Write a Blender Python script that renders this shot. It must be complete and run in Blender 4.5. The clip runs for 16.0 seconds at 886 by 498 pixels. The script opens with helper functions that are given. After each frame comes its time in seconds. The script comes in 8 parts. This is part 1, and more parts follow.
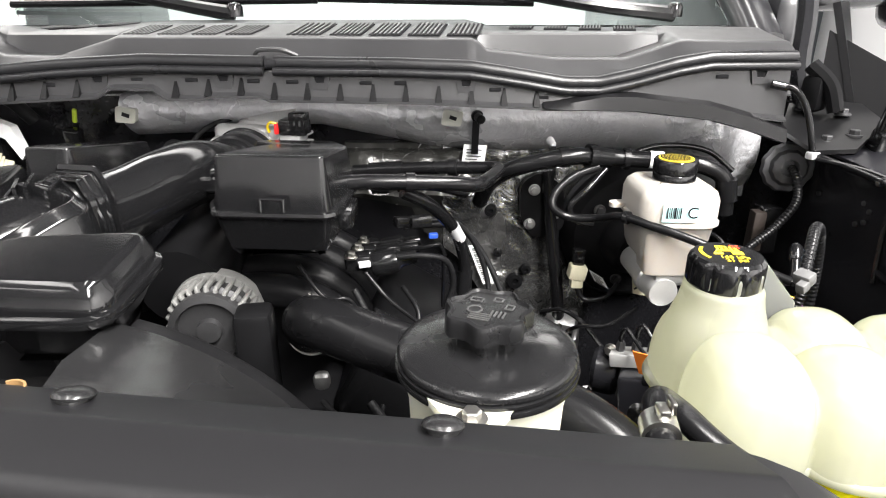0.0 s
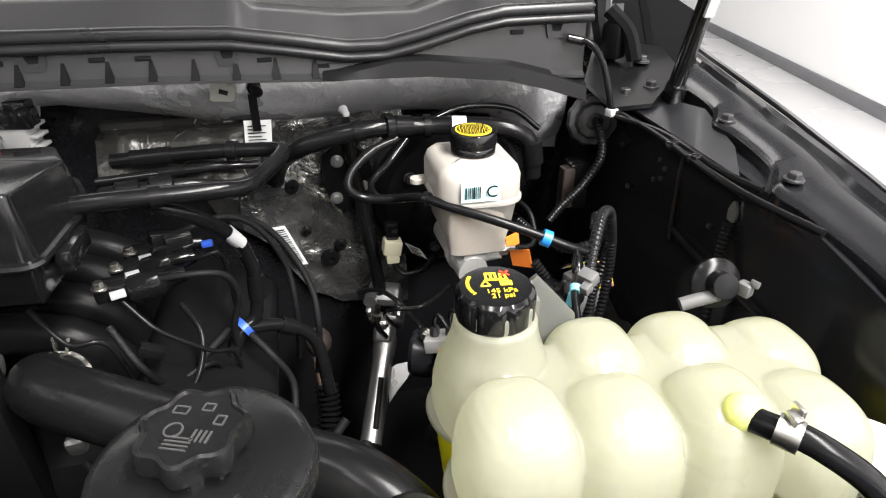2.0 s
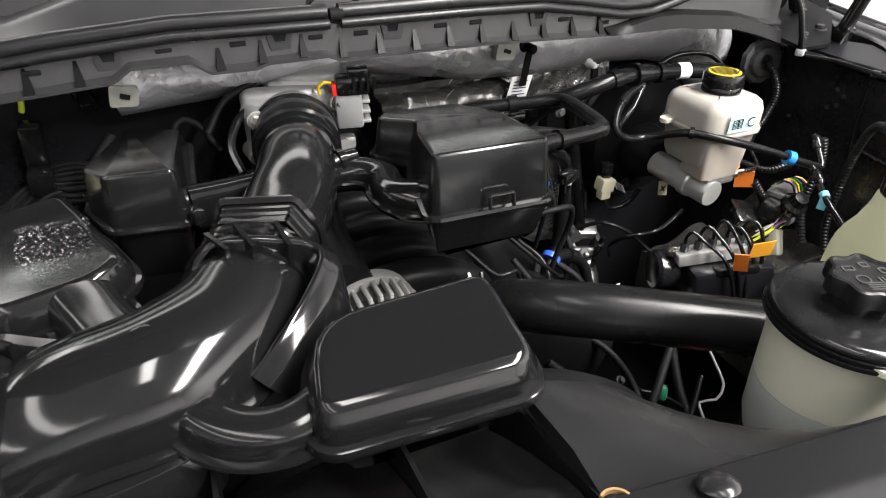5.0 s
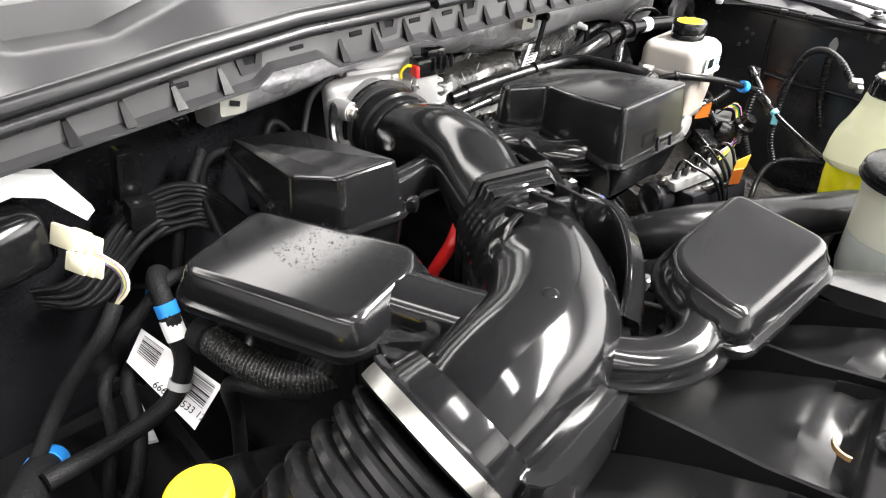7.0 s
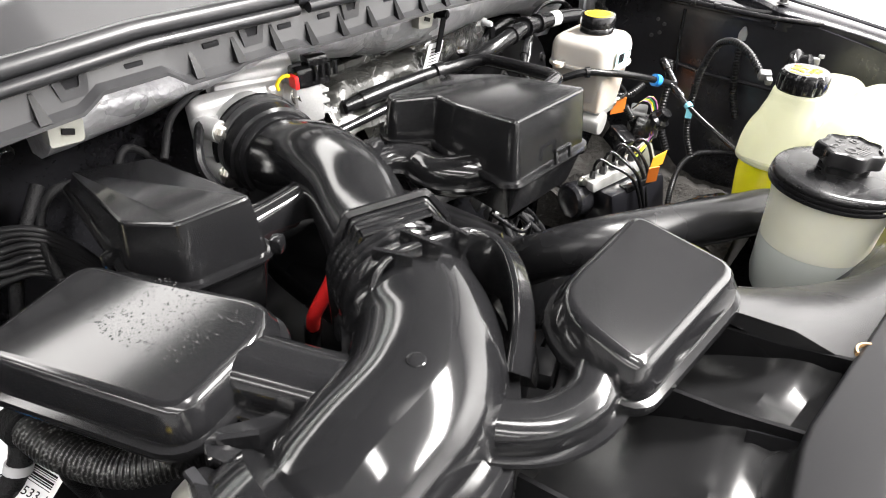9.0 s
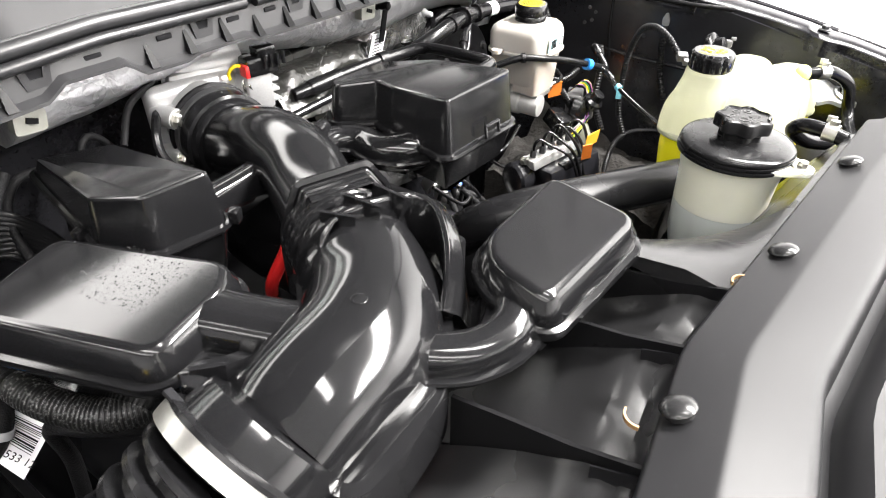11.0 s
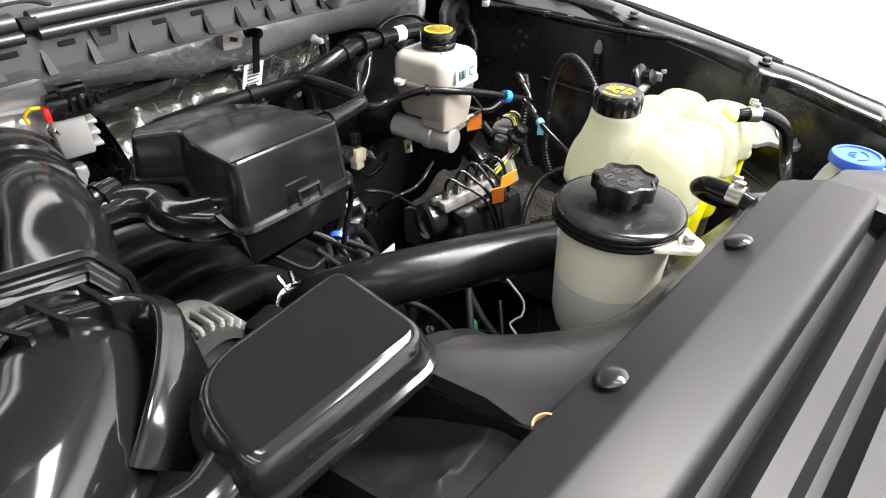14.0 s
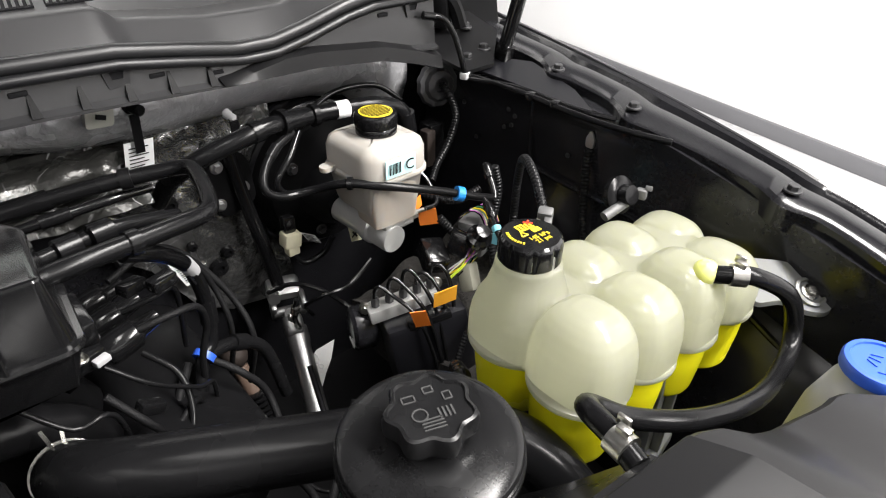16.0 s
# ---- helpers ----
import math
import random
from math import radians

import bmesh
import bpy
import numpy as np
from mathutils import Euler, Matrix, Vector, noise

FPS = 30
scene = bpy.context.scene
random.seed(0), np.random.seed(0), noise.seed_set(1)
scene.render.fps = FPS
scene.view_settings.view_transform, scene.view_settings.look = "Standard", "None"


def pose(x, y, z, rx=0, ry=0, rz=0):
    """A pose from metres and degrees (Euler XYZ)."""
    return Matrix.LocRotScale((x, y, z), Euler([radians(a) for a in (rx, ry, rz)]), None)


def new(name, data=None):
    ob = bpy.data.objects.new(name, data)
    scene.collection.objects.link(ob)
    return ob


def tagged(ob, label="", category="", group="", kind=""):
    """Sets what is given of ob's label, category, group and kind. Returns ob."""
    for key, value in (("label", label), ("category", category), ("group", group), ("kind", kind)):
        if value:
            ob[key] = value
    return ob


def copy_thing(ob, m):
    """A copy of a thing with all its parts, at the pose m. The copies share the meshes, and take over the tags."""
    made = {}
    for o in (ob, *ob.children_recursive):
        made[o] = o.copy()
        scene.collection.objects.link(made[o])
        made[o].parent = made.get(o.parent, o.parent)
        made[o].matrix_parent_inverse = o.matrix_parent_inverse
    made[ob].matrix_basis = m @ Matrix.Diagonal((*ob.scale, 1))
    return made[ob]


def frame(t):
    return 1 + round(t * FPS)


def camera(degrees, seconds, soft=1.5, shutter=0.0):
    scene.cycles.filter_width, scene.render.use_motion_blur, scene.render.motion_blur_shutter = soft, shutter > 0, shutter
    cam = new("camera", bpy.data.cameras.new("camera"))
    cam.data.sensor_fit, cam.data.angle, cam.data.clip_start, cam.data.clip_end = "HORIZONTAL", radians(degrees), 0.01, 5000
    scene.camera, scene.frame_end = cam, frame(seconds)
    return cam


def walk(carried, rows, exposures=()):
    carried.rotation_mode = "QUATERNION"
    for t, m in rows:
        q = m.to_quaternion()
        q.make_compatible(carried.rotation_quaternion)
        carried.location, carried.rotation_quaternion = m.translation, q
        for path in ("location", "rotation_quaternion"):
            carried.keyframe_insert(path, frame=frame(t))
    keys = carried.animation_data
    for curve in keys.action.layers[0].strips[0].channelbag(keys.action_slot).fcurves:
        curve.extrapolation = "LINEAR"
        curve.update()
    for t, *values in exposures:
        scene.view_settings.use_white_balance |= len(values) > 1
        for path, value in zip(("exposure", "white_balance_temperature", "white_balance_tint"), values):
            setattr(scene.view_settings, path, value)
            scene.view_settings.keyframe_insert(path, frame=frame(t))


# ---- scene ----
cam = camera(72.1, 16.0, soft=1.1)
METRES, EYE, TILT, LEAN, TURN = 1.9, 1.47, -22.0, 0.0, 0.0
ROWS = [
    (0.0, 0.0, 0.0, 0.0, 0.0, 0.0, -0.0),
    (0.5, 0.0303, 0.02, 0.0214, -2.65, -2.48, 1.14),
    (1.0, 0.0521, 0.028, 0.0405, -7.42, -4.15, 3.21),
    (1.5, 0.0574, 0.033, 0.0445, -10.7, -6.51, 4.47),
    (2.0, 0.0547, 0.038, 0.0464, -12.22, -8.89, 4.97),
    (2.5, 0.0552, 0.0363, 0.047, -13.0, -10.49, 5.21),
    (3.0, 0.0522, 0.0332, 0.0426, -13.6, -11.13, 5.37),
    (3.5, -0.0007, 0.0158, 0.0526, -14.3, -11.35, 5.59),
    (4.0, -0.0816, 0.0206, 0.0531, -16.12, -11.68, 6.36),
    (4.5, -0.1392, 0.0354, 0.0563, -18.93, -12.31, 7.41),
    (5.0, -0.2075, 0.0595, 0.0658, -22.71, -13.15, 8.86),
    (7.5, -0.3769, 0.1491, 0.1059, -46.25, -20.05, 16.26),
    (8.0, -0.3751, 0.1556, 0.1118, -47.74, -20.7, 16.61),
    (8.5, -0.3399, 0.1561, 0.1072, -48.47, -21.04, 16.79),
    (9.0, -0.3225, 0.1425, 0.0981, -49.08, -21.44, 16.85),
    (11.5, -0.3452, 0.1137, 0.0954, -54.44, -23.68, 17.9),
    (12.0, -0.3137, 0.1196, 0.0881, -55.07, -23.9, 17.95),
    (12.5, -0.2694, 0.1105, 0.0834, -54.87, -23.89, 17.72),
    (13.0, -0.2332, 0.1027, 0.0878, -53.41, -23.43, 17.26),
    (13.5, -0.2174, 0.0924, 0.085, -52.38, -22.54, 17.08),
    (14.0, -0.2389, 0.0844, 0.0793, -52.57, -22.41, 17.17),
    (14.5, -0.2049, 0.082, 0.0806, -52.79, -22.51, 17.3),
    (15.0, -0.1478, 0.0727, 0.0792, -50.52, -21.45, 16.64),
    (15.5, -0.0971, 0.0634, 0.0729, -44.99, -19.32, 15.21),
    (16.0, -0.0717, 0.0596, 0.0804, -40.76, -17.45, 13.99),
]
EXPOSURES = [(0.0, 0.17), (0.5, 0.18), (1.0, 0.12), (1.5, -0.16), (2.5, -0.42), (5.0, -0.32), (7.5, 0.88), (9.0, 0.9), (11.5, 0.9), (12.5, 0.6), (13.5, 0.32), (14.5, 0.15), (15.0, 0.1), (15.5, -0.28), (16.0, -0.62)]
walk(cam, [(t, pose(0, 0, EYE, TILT, LEAN, TURN) @ pose(METRES * x, METRES * y, METRES * z, 90 + pitch, roll, yaw)) for t, x, y, z, yaw, pitch, roll in ROWS], EXPOSURES)

# ---- light ----
world = bpy.data.worlds.new("world")
scene.world = world
world.use_nodes = True
world.node_tree.nodes["Background"].inputs["Color"].default_value = (0.9, 0.95, 1.0, 1)
world.node_tree.nodes["Background"].inputs["Strength"].default_value = 0.05


def strip_lamp(x, y, z, length, width, watts):
    data = bpy.data.lights.new("strip_lamp", "AREA")
    data.shape, data.size, data.size_y, data.energy = "RECTANGLE", width, length, watts
    data.color = (1.0, 0.97, 0.94)
    lamp = new("strip_lamp", data)
    lamp.location = (x, y, z)
    return lamp


LAMP_ROWS = [(-5.0, 1.0, 11.0, 0.5, 180), (-2.6, 1.0, 11.0, 0.5, 180), (-0.5, -0.1, 2.2, 0.3, 60), (1.32, -1.95, 4.7, 0.62, 1000), (-0.6, 4.4, 4.5, 5.6, 420)]
for lx, ly, long, wide, watts in LAMP_ROWS:
    strip_lamp(lx, ly, 3.93, long, wide, watts)

# ---- materials ----
def material(name, colour, rough=0.5, metal=0.0, grain=60.0, bump=0.1, vary=0.15, rough_vary=0.1, depth=0.0004, coat=0.0,
             subsurface=0.0, radius=(0.02, 0.02, 0.01), large=7.0, spec=0.5, detail=4.0):
    """A procedural surface: colour varied at two scales, roughness wear and fine relief, in metres."""
    m = bpy.data.materials.new(name)
    m.use_nodes = True
    nt = m.node_tree
    bsdf = nt.nodes["Principled BSDF"]
    co = nt.nodes.new("ShaderNodeTexCoord")
    fine, big = nt.nodes.new("ShaderNodeTexNoise"), nt.nodes.new("ShaderNodeTexNoise")
    for node, scale in ((fine, grain), (big, large)):
        node.inputs["Scale"].default_value = scale
        node.inputs["Detail"].default_value = detail
        nt.links.new(co.outputs["Object"], node.inputs["Vector"])
    mix = nt.nodes.new("ShaderNodeMix")
    mix.data_type = "RGBA"
    dark = [c * (1 - vary) for c in colour]
    light = [min(1.0, c * (1 + vary)) for c in colour]
    mix.inputs["A"].default_value, mix.inputs["B"].default_value = (*dark, 1), (*light, 1)
    add = nt.nodes.new("ShaderNodeMath")
    add.operation = "MULTIPLY_ADD"
    add.inputs[1].default_value = 0.5
    half = nt.nodes.new("ShaderNodeMath")
    half.operation = "MULTIPLY"
    half.inputs[1].default_value = 0.5
    nt.links.new(big.outputs["Fac"], half.inputs[0])
    nt.links.new(fine.outputs["Fac"], add.inputs[0])
    nt.links.new(half.outputs[0], add.inputs[2])
    nt.links.new(add.outputs[0], mix.inputs["Factor"])
    nt.links.new(mix.outputs["Result"], bsdf.inputs["Base Color"])
    ramp = nt.nodes.new("ShaderNodeMapRange")
    ramp.inputs["From Min"].default_value, ramp.inputs["From Max"].default_value = 0.3, 0.7
    ramp.inputs["To Min"].default_value, ramp.inputs["To Max"].default_value = max(0.02, rough - rough_vary), min(1.0, rough + rough_vary)
    nt.links.new(big.outputs["Fac"], ramp.inputs["Value"])
    nt.links.new(ramp.outputs["Result"], bsdf.inputs["Roughness"])
    bsdf.inputs["Metallic"].default_value = metal
    bsdf.inputs["Specular IOR Level"].default_value = spec
    bsdf.inputs["Coat Weight"].default_value = coat
    bsdf.inputs["Coat Roughness"].default_value = 0.12
    if subsurface:
        bsdf.inputs["Subsurface Weight"].default_value = subsurface
        bsdf.inputs["Subsurface Radius"].default_value = radius
        bsdf.inputs["Subsurface Scale"].default_value = 1.0
    if bump:
        relief = nt.nodes.new("ShaderNodeBump")
        relief.inputs["Strength"].default_value = bump
        relief.inputs["Distance"].default_value = depth
        nt.links.new(fine.outputs["Fac"], relief.inputs["Height"])
        nt.links.new(relief.outputs["Normal"], bsdf.inputs["Normal"])
    return m


def foil(name, colour, rough, crease, depth):
    """Metal foil: soft folds, fine wrinkles and a few crease highlights painted as pale lines."""
    m = material(name, colour, rough, 1.0, 220.0, 0.0, 0.25, 0.15)
    nt = m.node_tree
    bsdf, co = nt.nodes["Principled BSDF"], nt.nodes["Texture Coordinate"]
    fold, wrinkle = nt.nodes.new("ShaderNodeTexNoise"), nt.nodes.new("ShaderNodeTexNoise")
    wrinkle.inputs["Scale"].default_value, wrinkle.inputs["Detail"].default_value, wrinkle.inputs["Distortion"].default_value = crease * 1.6, 5.0, 1.6
    fold.inputs["Scale"].default_value, fold.inputs["Detail"].default_value, fold.inputs["Distortion"].default_value = crease * 0.5, 3.0, 0.8
    summed = nt.nodes.new("ShaderNodeMath")
    summed.operation = "MULTIPLY_ADD"
    summed.inputs[1].default_value = 0.3
    for node in (fold, wrinkle):
        nt.links.new(co.outputs["Object"], node.inputs["Vector"])
    nt.links.new(wrinkle.outputs["Fac"], summed.inputs[0])
    nt.links.new(fold.outputs["Fac"], summed.inputs[2])
    line, pale = nt.nodes.new("ShaderNodeMapRange"), nt.nodes.new("ShaderNodeMix")
    crease_glint = nt.nodes.new("ShaderNodeTexVoronoi")
    crease_glint.feature, crease_glint.inputs["Scale"].default_value = "DISTANCE_TO_EDGE", crease * 0.45
    warp = nt.nodes.new("ShaderNodeVectorMath")
    warp.operation, warp.inputs[1].default_value = "MULTIPLY_ADD", (0.05, 0.05, 0.05)
    nt.links.new(fold.outputs["Color"], warp.inputs[0])
    nt.links.new(co.outputs["Object"], warp.inputs[2])
    nt.links.new(warp.outputs["Vector"], crease_glint.inputs["Vector"])
    line.inputs["From Min"].default_value, line.inputs["From Max"].default_value = 0.0, 0.022
    line.inputs["To Min"].default_value, line.inputs["To Max"].default_value = 1.0, 0.0
    nt.links.new(crease_glint.outputs["Distance"], line.inputs["Value"])
    glint_mask = nt.nodes.new("ShaderNodeMath")
    glint_mask.operation = "MULTIPLY"
    nt.links.new(line.outputs["Result"], glint_mask.inputs[0])
    rare = nt.nodes.new("ShaderNodeMapRange")
    rare.inputs["From Min"].default_value, rare.inputs["From Max"].default_value = 0.48, 0.72
    nt.links.new(fold.outputs["Fac"], rare.inputs["Value"])
    nt.links.new(rare.outputs["Result"], glint_mask.inputs[1])
    # crease glints go into the base colour as near-white lines
    pale.data_type = "RGBA"
    pale.inputs["B"].default_value = (0.85, 0.85, 0.86, 1)
    nt.links.new(glint_mask.outputs[0], pale.inputs["Factor"])
    nt.links.new(bsdf.inputs["Base Color"].links[0].from_socket, pale.inputs["A"])
    nt.links.new(pale.outputs["Result"], bsdf.inputs["Base Color"])
    relief = nt.nodes.new("ShaderNodeBump")
    relief.inputs["Strength"].default_value, relief.inputs["Distance"].default_value = 0.9, depth
    nt.links.new(summed.outputs[0], relief.inputs["Height"])
    nt.links.new(relief.outputs["Normal"], bsdf.inputs["Normal"])
    return m


GLOSS = material("moulded_black_plastic_gloss", (0.006, 0.006, 0.0065), 0.125, 0, 300, 0.02, 0.2, 0.04, 0.0002)
SATIN = material("moulded_black_plastic_satin", (0.006, 0.006, 0.0065), 0.15, 0, 1400, 0.03, 0.2, 0.05, 0.0001, spec=0.5)
CHAMBER = material("moulded_black_chamber_plastic", (0.006, 0.006, 0.0065), 0.15, 0, 1400, 0.03, 0.3, 0.06, 0.0001, spec=0.42)
MATT = material("black_plastic_matt", (0.006, 0.006, 0.0065), 0.34, 0, 700, 0.25, 0.25, 0.12, 0.0003, spec=0.07)
COVER = material("grained_grey_black_plastic", (0.009, 0.009, 0.0098), 0.42, 0, 1500, 0.2, 0.15, 0.02, 0.0002, spec=0.24)
SCOOP = material("smooth_black_plastic", (0.012, 0.012, 0.0125), 0.26, 0, 900, 0.1, 0.2, 0.05, 0.0002)
SHROUD = material("textured_black_plastic", (0.007, 0.007, 0.0075), 0.33, 0, 900, 0.25, 0.25, 0.08, 0.0002, spec=0.14)
COWL = material("cowl_grey_plastic", (0.021, 0.021, 0.0222), 0.38, 0, 1200, 0.3, 0.15, 0.08, 0.0002, spec=0.42)
RUBBER = material("black_rubber", (0.006, 0.006, 0.0065), 0.22, 0, 500, 0.15, 0.3, 0.08, 0.0003, spec=0.17)
SEAL = material("seal_rubber", (0.010, 0.010, 0.011), 0.34, 0, 400, 0.1, 0.2, 0.08, 0.0002, spec=0.3)
LOOM = material("corrugated_loom", (0.007, 0.007, 0.0076), 0.3, 0, 400, 0.15, 0.25, 0.1, 0.0003, spec=0.2)
TAPE = material("cloth_tape", (0.008, 0.008, 0.0086), 0.5, 0, 500, 0.8, 0.35, 0.12, 0.0012, spec=0.14)
PAINT = material("black_body_paint", (0.008, 0.008, 0.010), 0.3, 0, 80, 0.02, 0.15, 0.04, 0.0001, coat=0.6)
ECOAT = material("primed_black_steel", (0.010, 0.010, 0.0115), 0.2, 0, 200, 0.06, 0.3, 0.06, 0.0002, spec=0.36)
STEEL_GREY = material("grey_sheet_steel", (0.08, 0.08, 0.085), 0.45, 0.6, 120, 0.08, 0.25, 0.12)
ALU = material("cast_aluminium", (0.62, 0.62, 0.61), 0.36, 0.65, 600, 0.35, 0.12, 0.1, 0.0004)
CAST_GREY = material("grey_cast_aluminium", (0.44, 0.44, 0.44), 0.42, 0.6, 500, 0.4, 0.25, 0.12, 0.0004)
ZINC = material("zinc_plated_steel", (0.5, 0.49, 0.46), 0.3, 1.0, 400, 0.1, 0.2, 0.1, 0.0002)
DULL_STEEL = material("dull_forged_steel", (0.34, 0.34, 0.34), 0.4, 0.9, 300, 0.2, 0.3, 0.12, 0.0003)
DARK_STEEL = material("dark_steel", (0.05, 0.05, 0.052), 0.4, 0.5, 200, 0.2, 0.3, 0.1, 0.0003)
# lighter black: edge highlights of the embossed cap print, put into the colour
EMBOSS_GLINT = material("emboss_highlight_plastic", (0.05, 0.05, 0.05), 0.35, 0, 500, 0.1, 0.3, 0.1)
FIN = material("weathered_alloy", (0.30, 0.30, 0.29), 0.45, 0.5, 300, 0.3, 0.3, 0.1, 0.0003)
HDPE = material("natural_white_plastic", (0.37, 0.35, 0.322), 0.36, 0, 200, 0.06, 0.05, 0.06, 0.0002, subsurface=0.6, radius=(0.012, 0.010, 0.008))
BRAKE_LOW = material("amber_filled_plastic", (0.385, 0.352, 0.315), 0.36, 0, 200, 0.06, 0.05, 0.06, 0.0002, subsurface=0.6, radius=(0.012, 0.009, 0.006))
TANK = material("milky_yellow_plastic", (0.405, 0.408, 0.335), 0.3, 0, 60, 0.04, 0.06, 0.05, 0.0003, subsurface=0.5, radius=(0.03, 0.03, 0.018), coat=0.8)
TANK.node_tree.nodes["Principled BSDF"].inputs["Coat Roughness"].default_value = 0.035
tank_net = TANK.node_tree
glow_through, tank_mix = tank_net.nodes.new("ShaderNodeBsdfTranslucent"), tank_net.nodes.new("ShaderNodeMixShader")
glow_through.inputs["Color"].default_value = (0.73, 0.735, 0.61, 1)
tank_mix.inputs["Fac"].default_value = 0.55
tank_net.links.new(tank_net.nodes["Principled BSDF"].outputs[0], tank_mix.inputs[1])
tank_net.links.new(glow_through.outputs[0], tank_mix.inputs[2])
tank_net.links.new(tank_mix.outputs[0], tank_net.nodes["Material Output"].inputs["Surface"])
COOLANT = material("yellow_coolant_in_plastic", (0.70, 0.66, 0.012), 0.26, 0, 60, 0.04, 0.05, 0.05, 0.0003, subsurface=0.5, radius=(0.02, 0.018, 0.004))
NIPPLE = material("pale_yellow_plastic", (0.66, 0.68, 0.22), 0.3, 0, 60, 0.04, 0.05, 0.05, subsurface=0.4)
CREAM = material("cream_plastic", (0.70, 0.70, 0.58), 0.32, 0, 100, 0.05, 0.05, 0.06, subsurface=0.5, radius=(0.015, 0.014, 0.01))
PS_FLUID = material("grey_fluid_in_plastic", (0.50, 0.53, 0.50), 0.34, 0, 40, 0.05, 0.1, 0.06, subsurface=0.4, radius=(0.012, 0.012, 0.01))
CLEAR_PLASTIC = material("clear_grey_plastic", (0.20, 0.205, 0.20), 0.34, 0, 50, 0.03, 0.08, 0.06, subsurface=0.3)
CLEAR_PLASTIC.node_tree.nodes["Principled BSDF"].inputs["Transmission Weight"].default_value = 0.45
WASHER = material("dusty_grey_white_plastic", (0.5, 0.5, 0.49), 0.45, 0, 80, 0.05, 0.08, 0.08, subsurface=0.3)
BLUE_CAP = material("blue_plastic", (0.03, 0.10, 0.55), 0.35, 0, 120, 0.05, 0.1, 0.06)
BLUE_CLIP = material("sky_blue_plastic", (0.02, 0.22, 0.62), 0.35, 0, 120, 0.05, 0.1, 0.06)
CYAN = material("cyan_paper", (0.18, 0.5, 0.6), 0.6, 0, 300, 0.05, 0.1, 0.06)
LABEL = material("white_paper_label", (0.78, 0.79, 0.79), 0.5, 0, 300, 0.03, 0.03, 0.06)
CLABEL = material("pale_blue_label", (0.50, 0.76, 0.78), 0.45, 0, 300, 0.03, 0.03, 0.06)
# black for print, and for solids that paint the shade inside openings
INK_AND_SHADE = material("black_ink_and_hole_shade", (0.008, 0.008, 0.009), 0.7, 0, 300, 0.0, 0.1, 0.06, spec=0.1)
ORANGE = material("orange_tag", (0.92, 0.24, 0.03), 0.5, 0, 200, 0.05, 0.08, 0.06)
AMBER = material("amber_tag", (0.88, 0.40, 0.03), 0.5, 0, 200, 0.05, 0.08, 0.06)
TAG_INK = material("brown_tag_ink", (0.35, 0.09, 0.02), 0.5, 0, 200, 0.0, 0.1, 0.06)
YELLOW_INK = material("yellow_print", (0.80, 0.60, 0.03), 0.5, 0, 200, 0.0, 0.05, 0.06)
RED_INK = material("red_print", (0.75, 0.05, 0.02), 0.5, 0, 200, 0.0, 0.05, 0.06)
RED = material("red_plastic", (0.55, 0.015, 0.015), 0.35, 0, 200, 0.05, 0.1, 0.06)
YELLOW = material("yellow_plastic", (0.75, 0.55, 0.01), 0.35, 0, 200, 0.05, 0.1, 0.06)
LIME = material("lime_tag", (0.55, 0.7, 0.05), 0.5, 0, 200, 0.05, 0.1, 0.06)
PURPLE = material("purple_wire", (0.3, 0.08, 0.3), 0.4, 0, 200, 0.0, 0.1, 0.06)
GREEN = material("green_wire", (0.015, 0.12, 0.06), 0.4, 0, 200, 0.0, 0.1, 0.06)
BEIGE = material("beige_connector", (0.55, 0.52, 0.38), 0.45, 0, 200, 0.05, 0.1, 0.06)
GREY_CONN = material("grey_connector", (0.10, 0.10, 0.10), 0.45, 0, 200, 0.05, 0.1, 0.06)
PALE_GREY = material("pale_grey_plastic", (0.40, 0.40, 0.41), 0.4, 0, 150, 0.05, 0.05, 0.06)
PATCH = material("dull_beige_plate", (0.26, 0.26, 0.23), 0.45, 0, 150, 0.1, 0.15, 0.06)
TAN = material("tan_plastic", (0.22, 0.13, 0.055), 0.45, 0, 200, 0.05, 0.1, 0.06)
OLIVE = material("olive_grey_connector", (0.24, 0.235, 0.19), 0.5, 0, 200, 0.05, 0.1, 0.06)
RUST = material("brown_cast_iron", (0.022, 0.015, 0.012), 0.7, 0.2, 120, 0.6, 0.5, 0.1, 0.001)
SKIN_SLEEVE = material("tan_sleeve", (0.12, 0.08, 0.06), 0.5, 0, 150, 0.05, 0.1, 0.06)
PAD = foil("silver_insulation_blanket", (0.40, 0.40, 0.415), 0.33, 46.0, 0.006)
PAD.node_tree.nodes["Principled BSDF"].inputs["Metallic"].default_value = 0.35
SHIELD = foil("bright_heat_shield_foil", (0.22, 0.22, 0.22), 0.20, 34.0, 0.010)
SHIELD.node_tree.nodes["Principled BSDF"].inputs["Metallic"].default_value = 0.85
# foil with a much darker base colour, for the backing and the wrap
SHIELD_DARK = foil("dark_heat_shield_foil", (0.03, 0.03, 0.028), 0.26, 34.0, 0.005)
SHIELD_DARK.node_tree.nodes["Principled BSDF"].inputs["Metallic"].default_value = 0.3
DUSTY = material("dusty_black_plastic", (0.008, 0.008, 0.0085), 0.24, 0, 500, 0.15, 0.5, 0.16, 0.0002, large=22.0, spec=0.27)
BRAID = material("braided_sleeve", (0.012, 0.012, 0.0125), 0.38, 0, 400, 0.2, 0.2, 0.08, 0.0003)
braid_net = BRAID.node_tree
weave, weave_ramp = braid_net.nodes.new("ShaderNodeTexVoronoi"), braid_net.nodes.new("ShaderNodeValToRGB")
weave.inputs["Scale"].default_value = 420.0
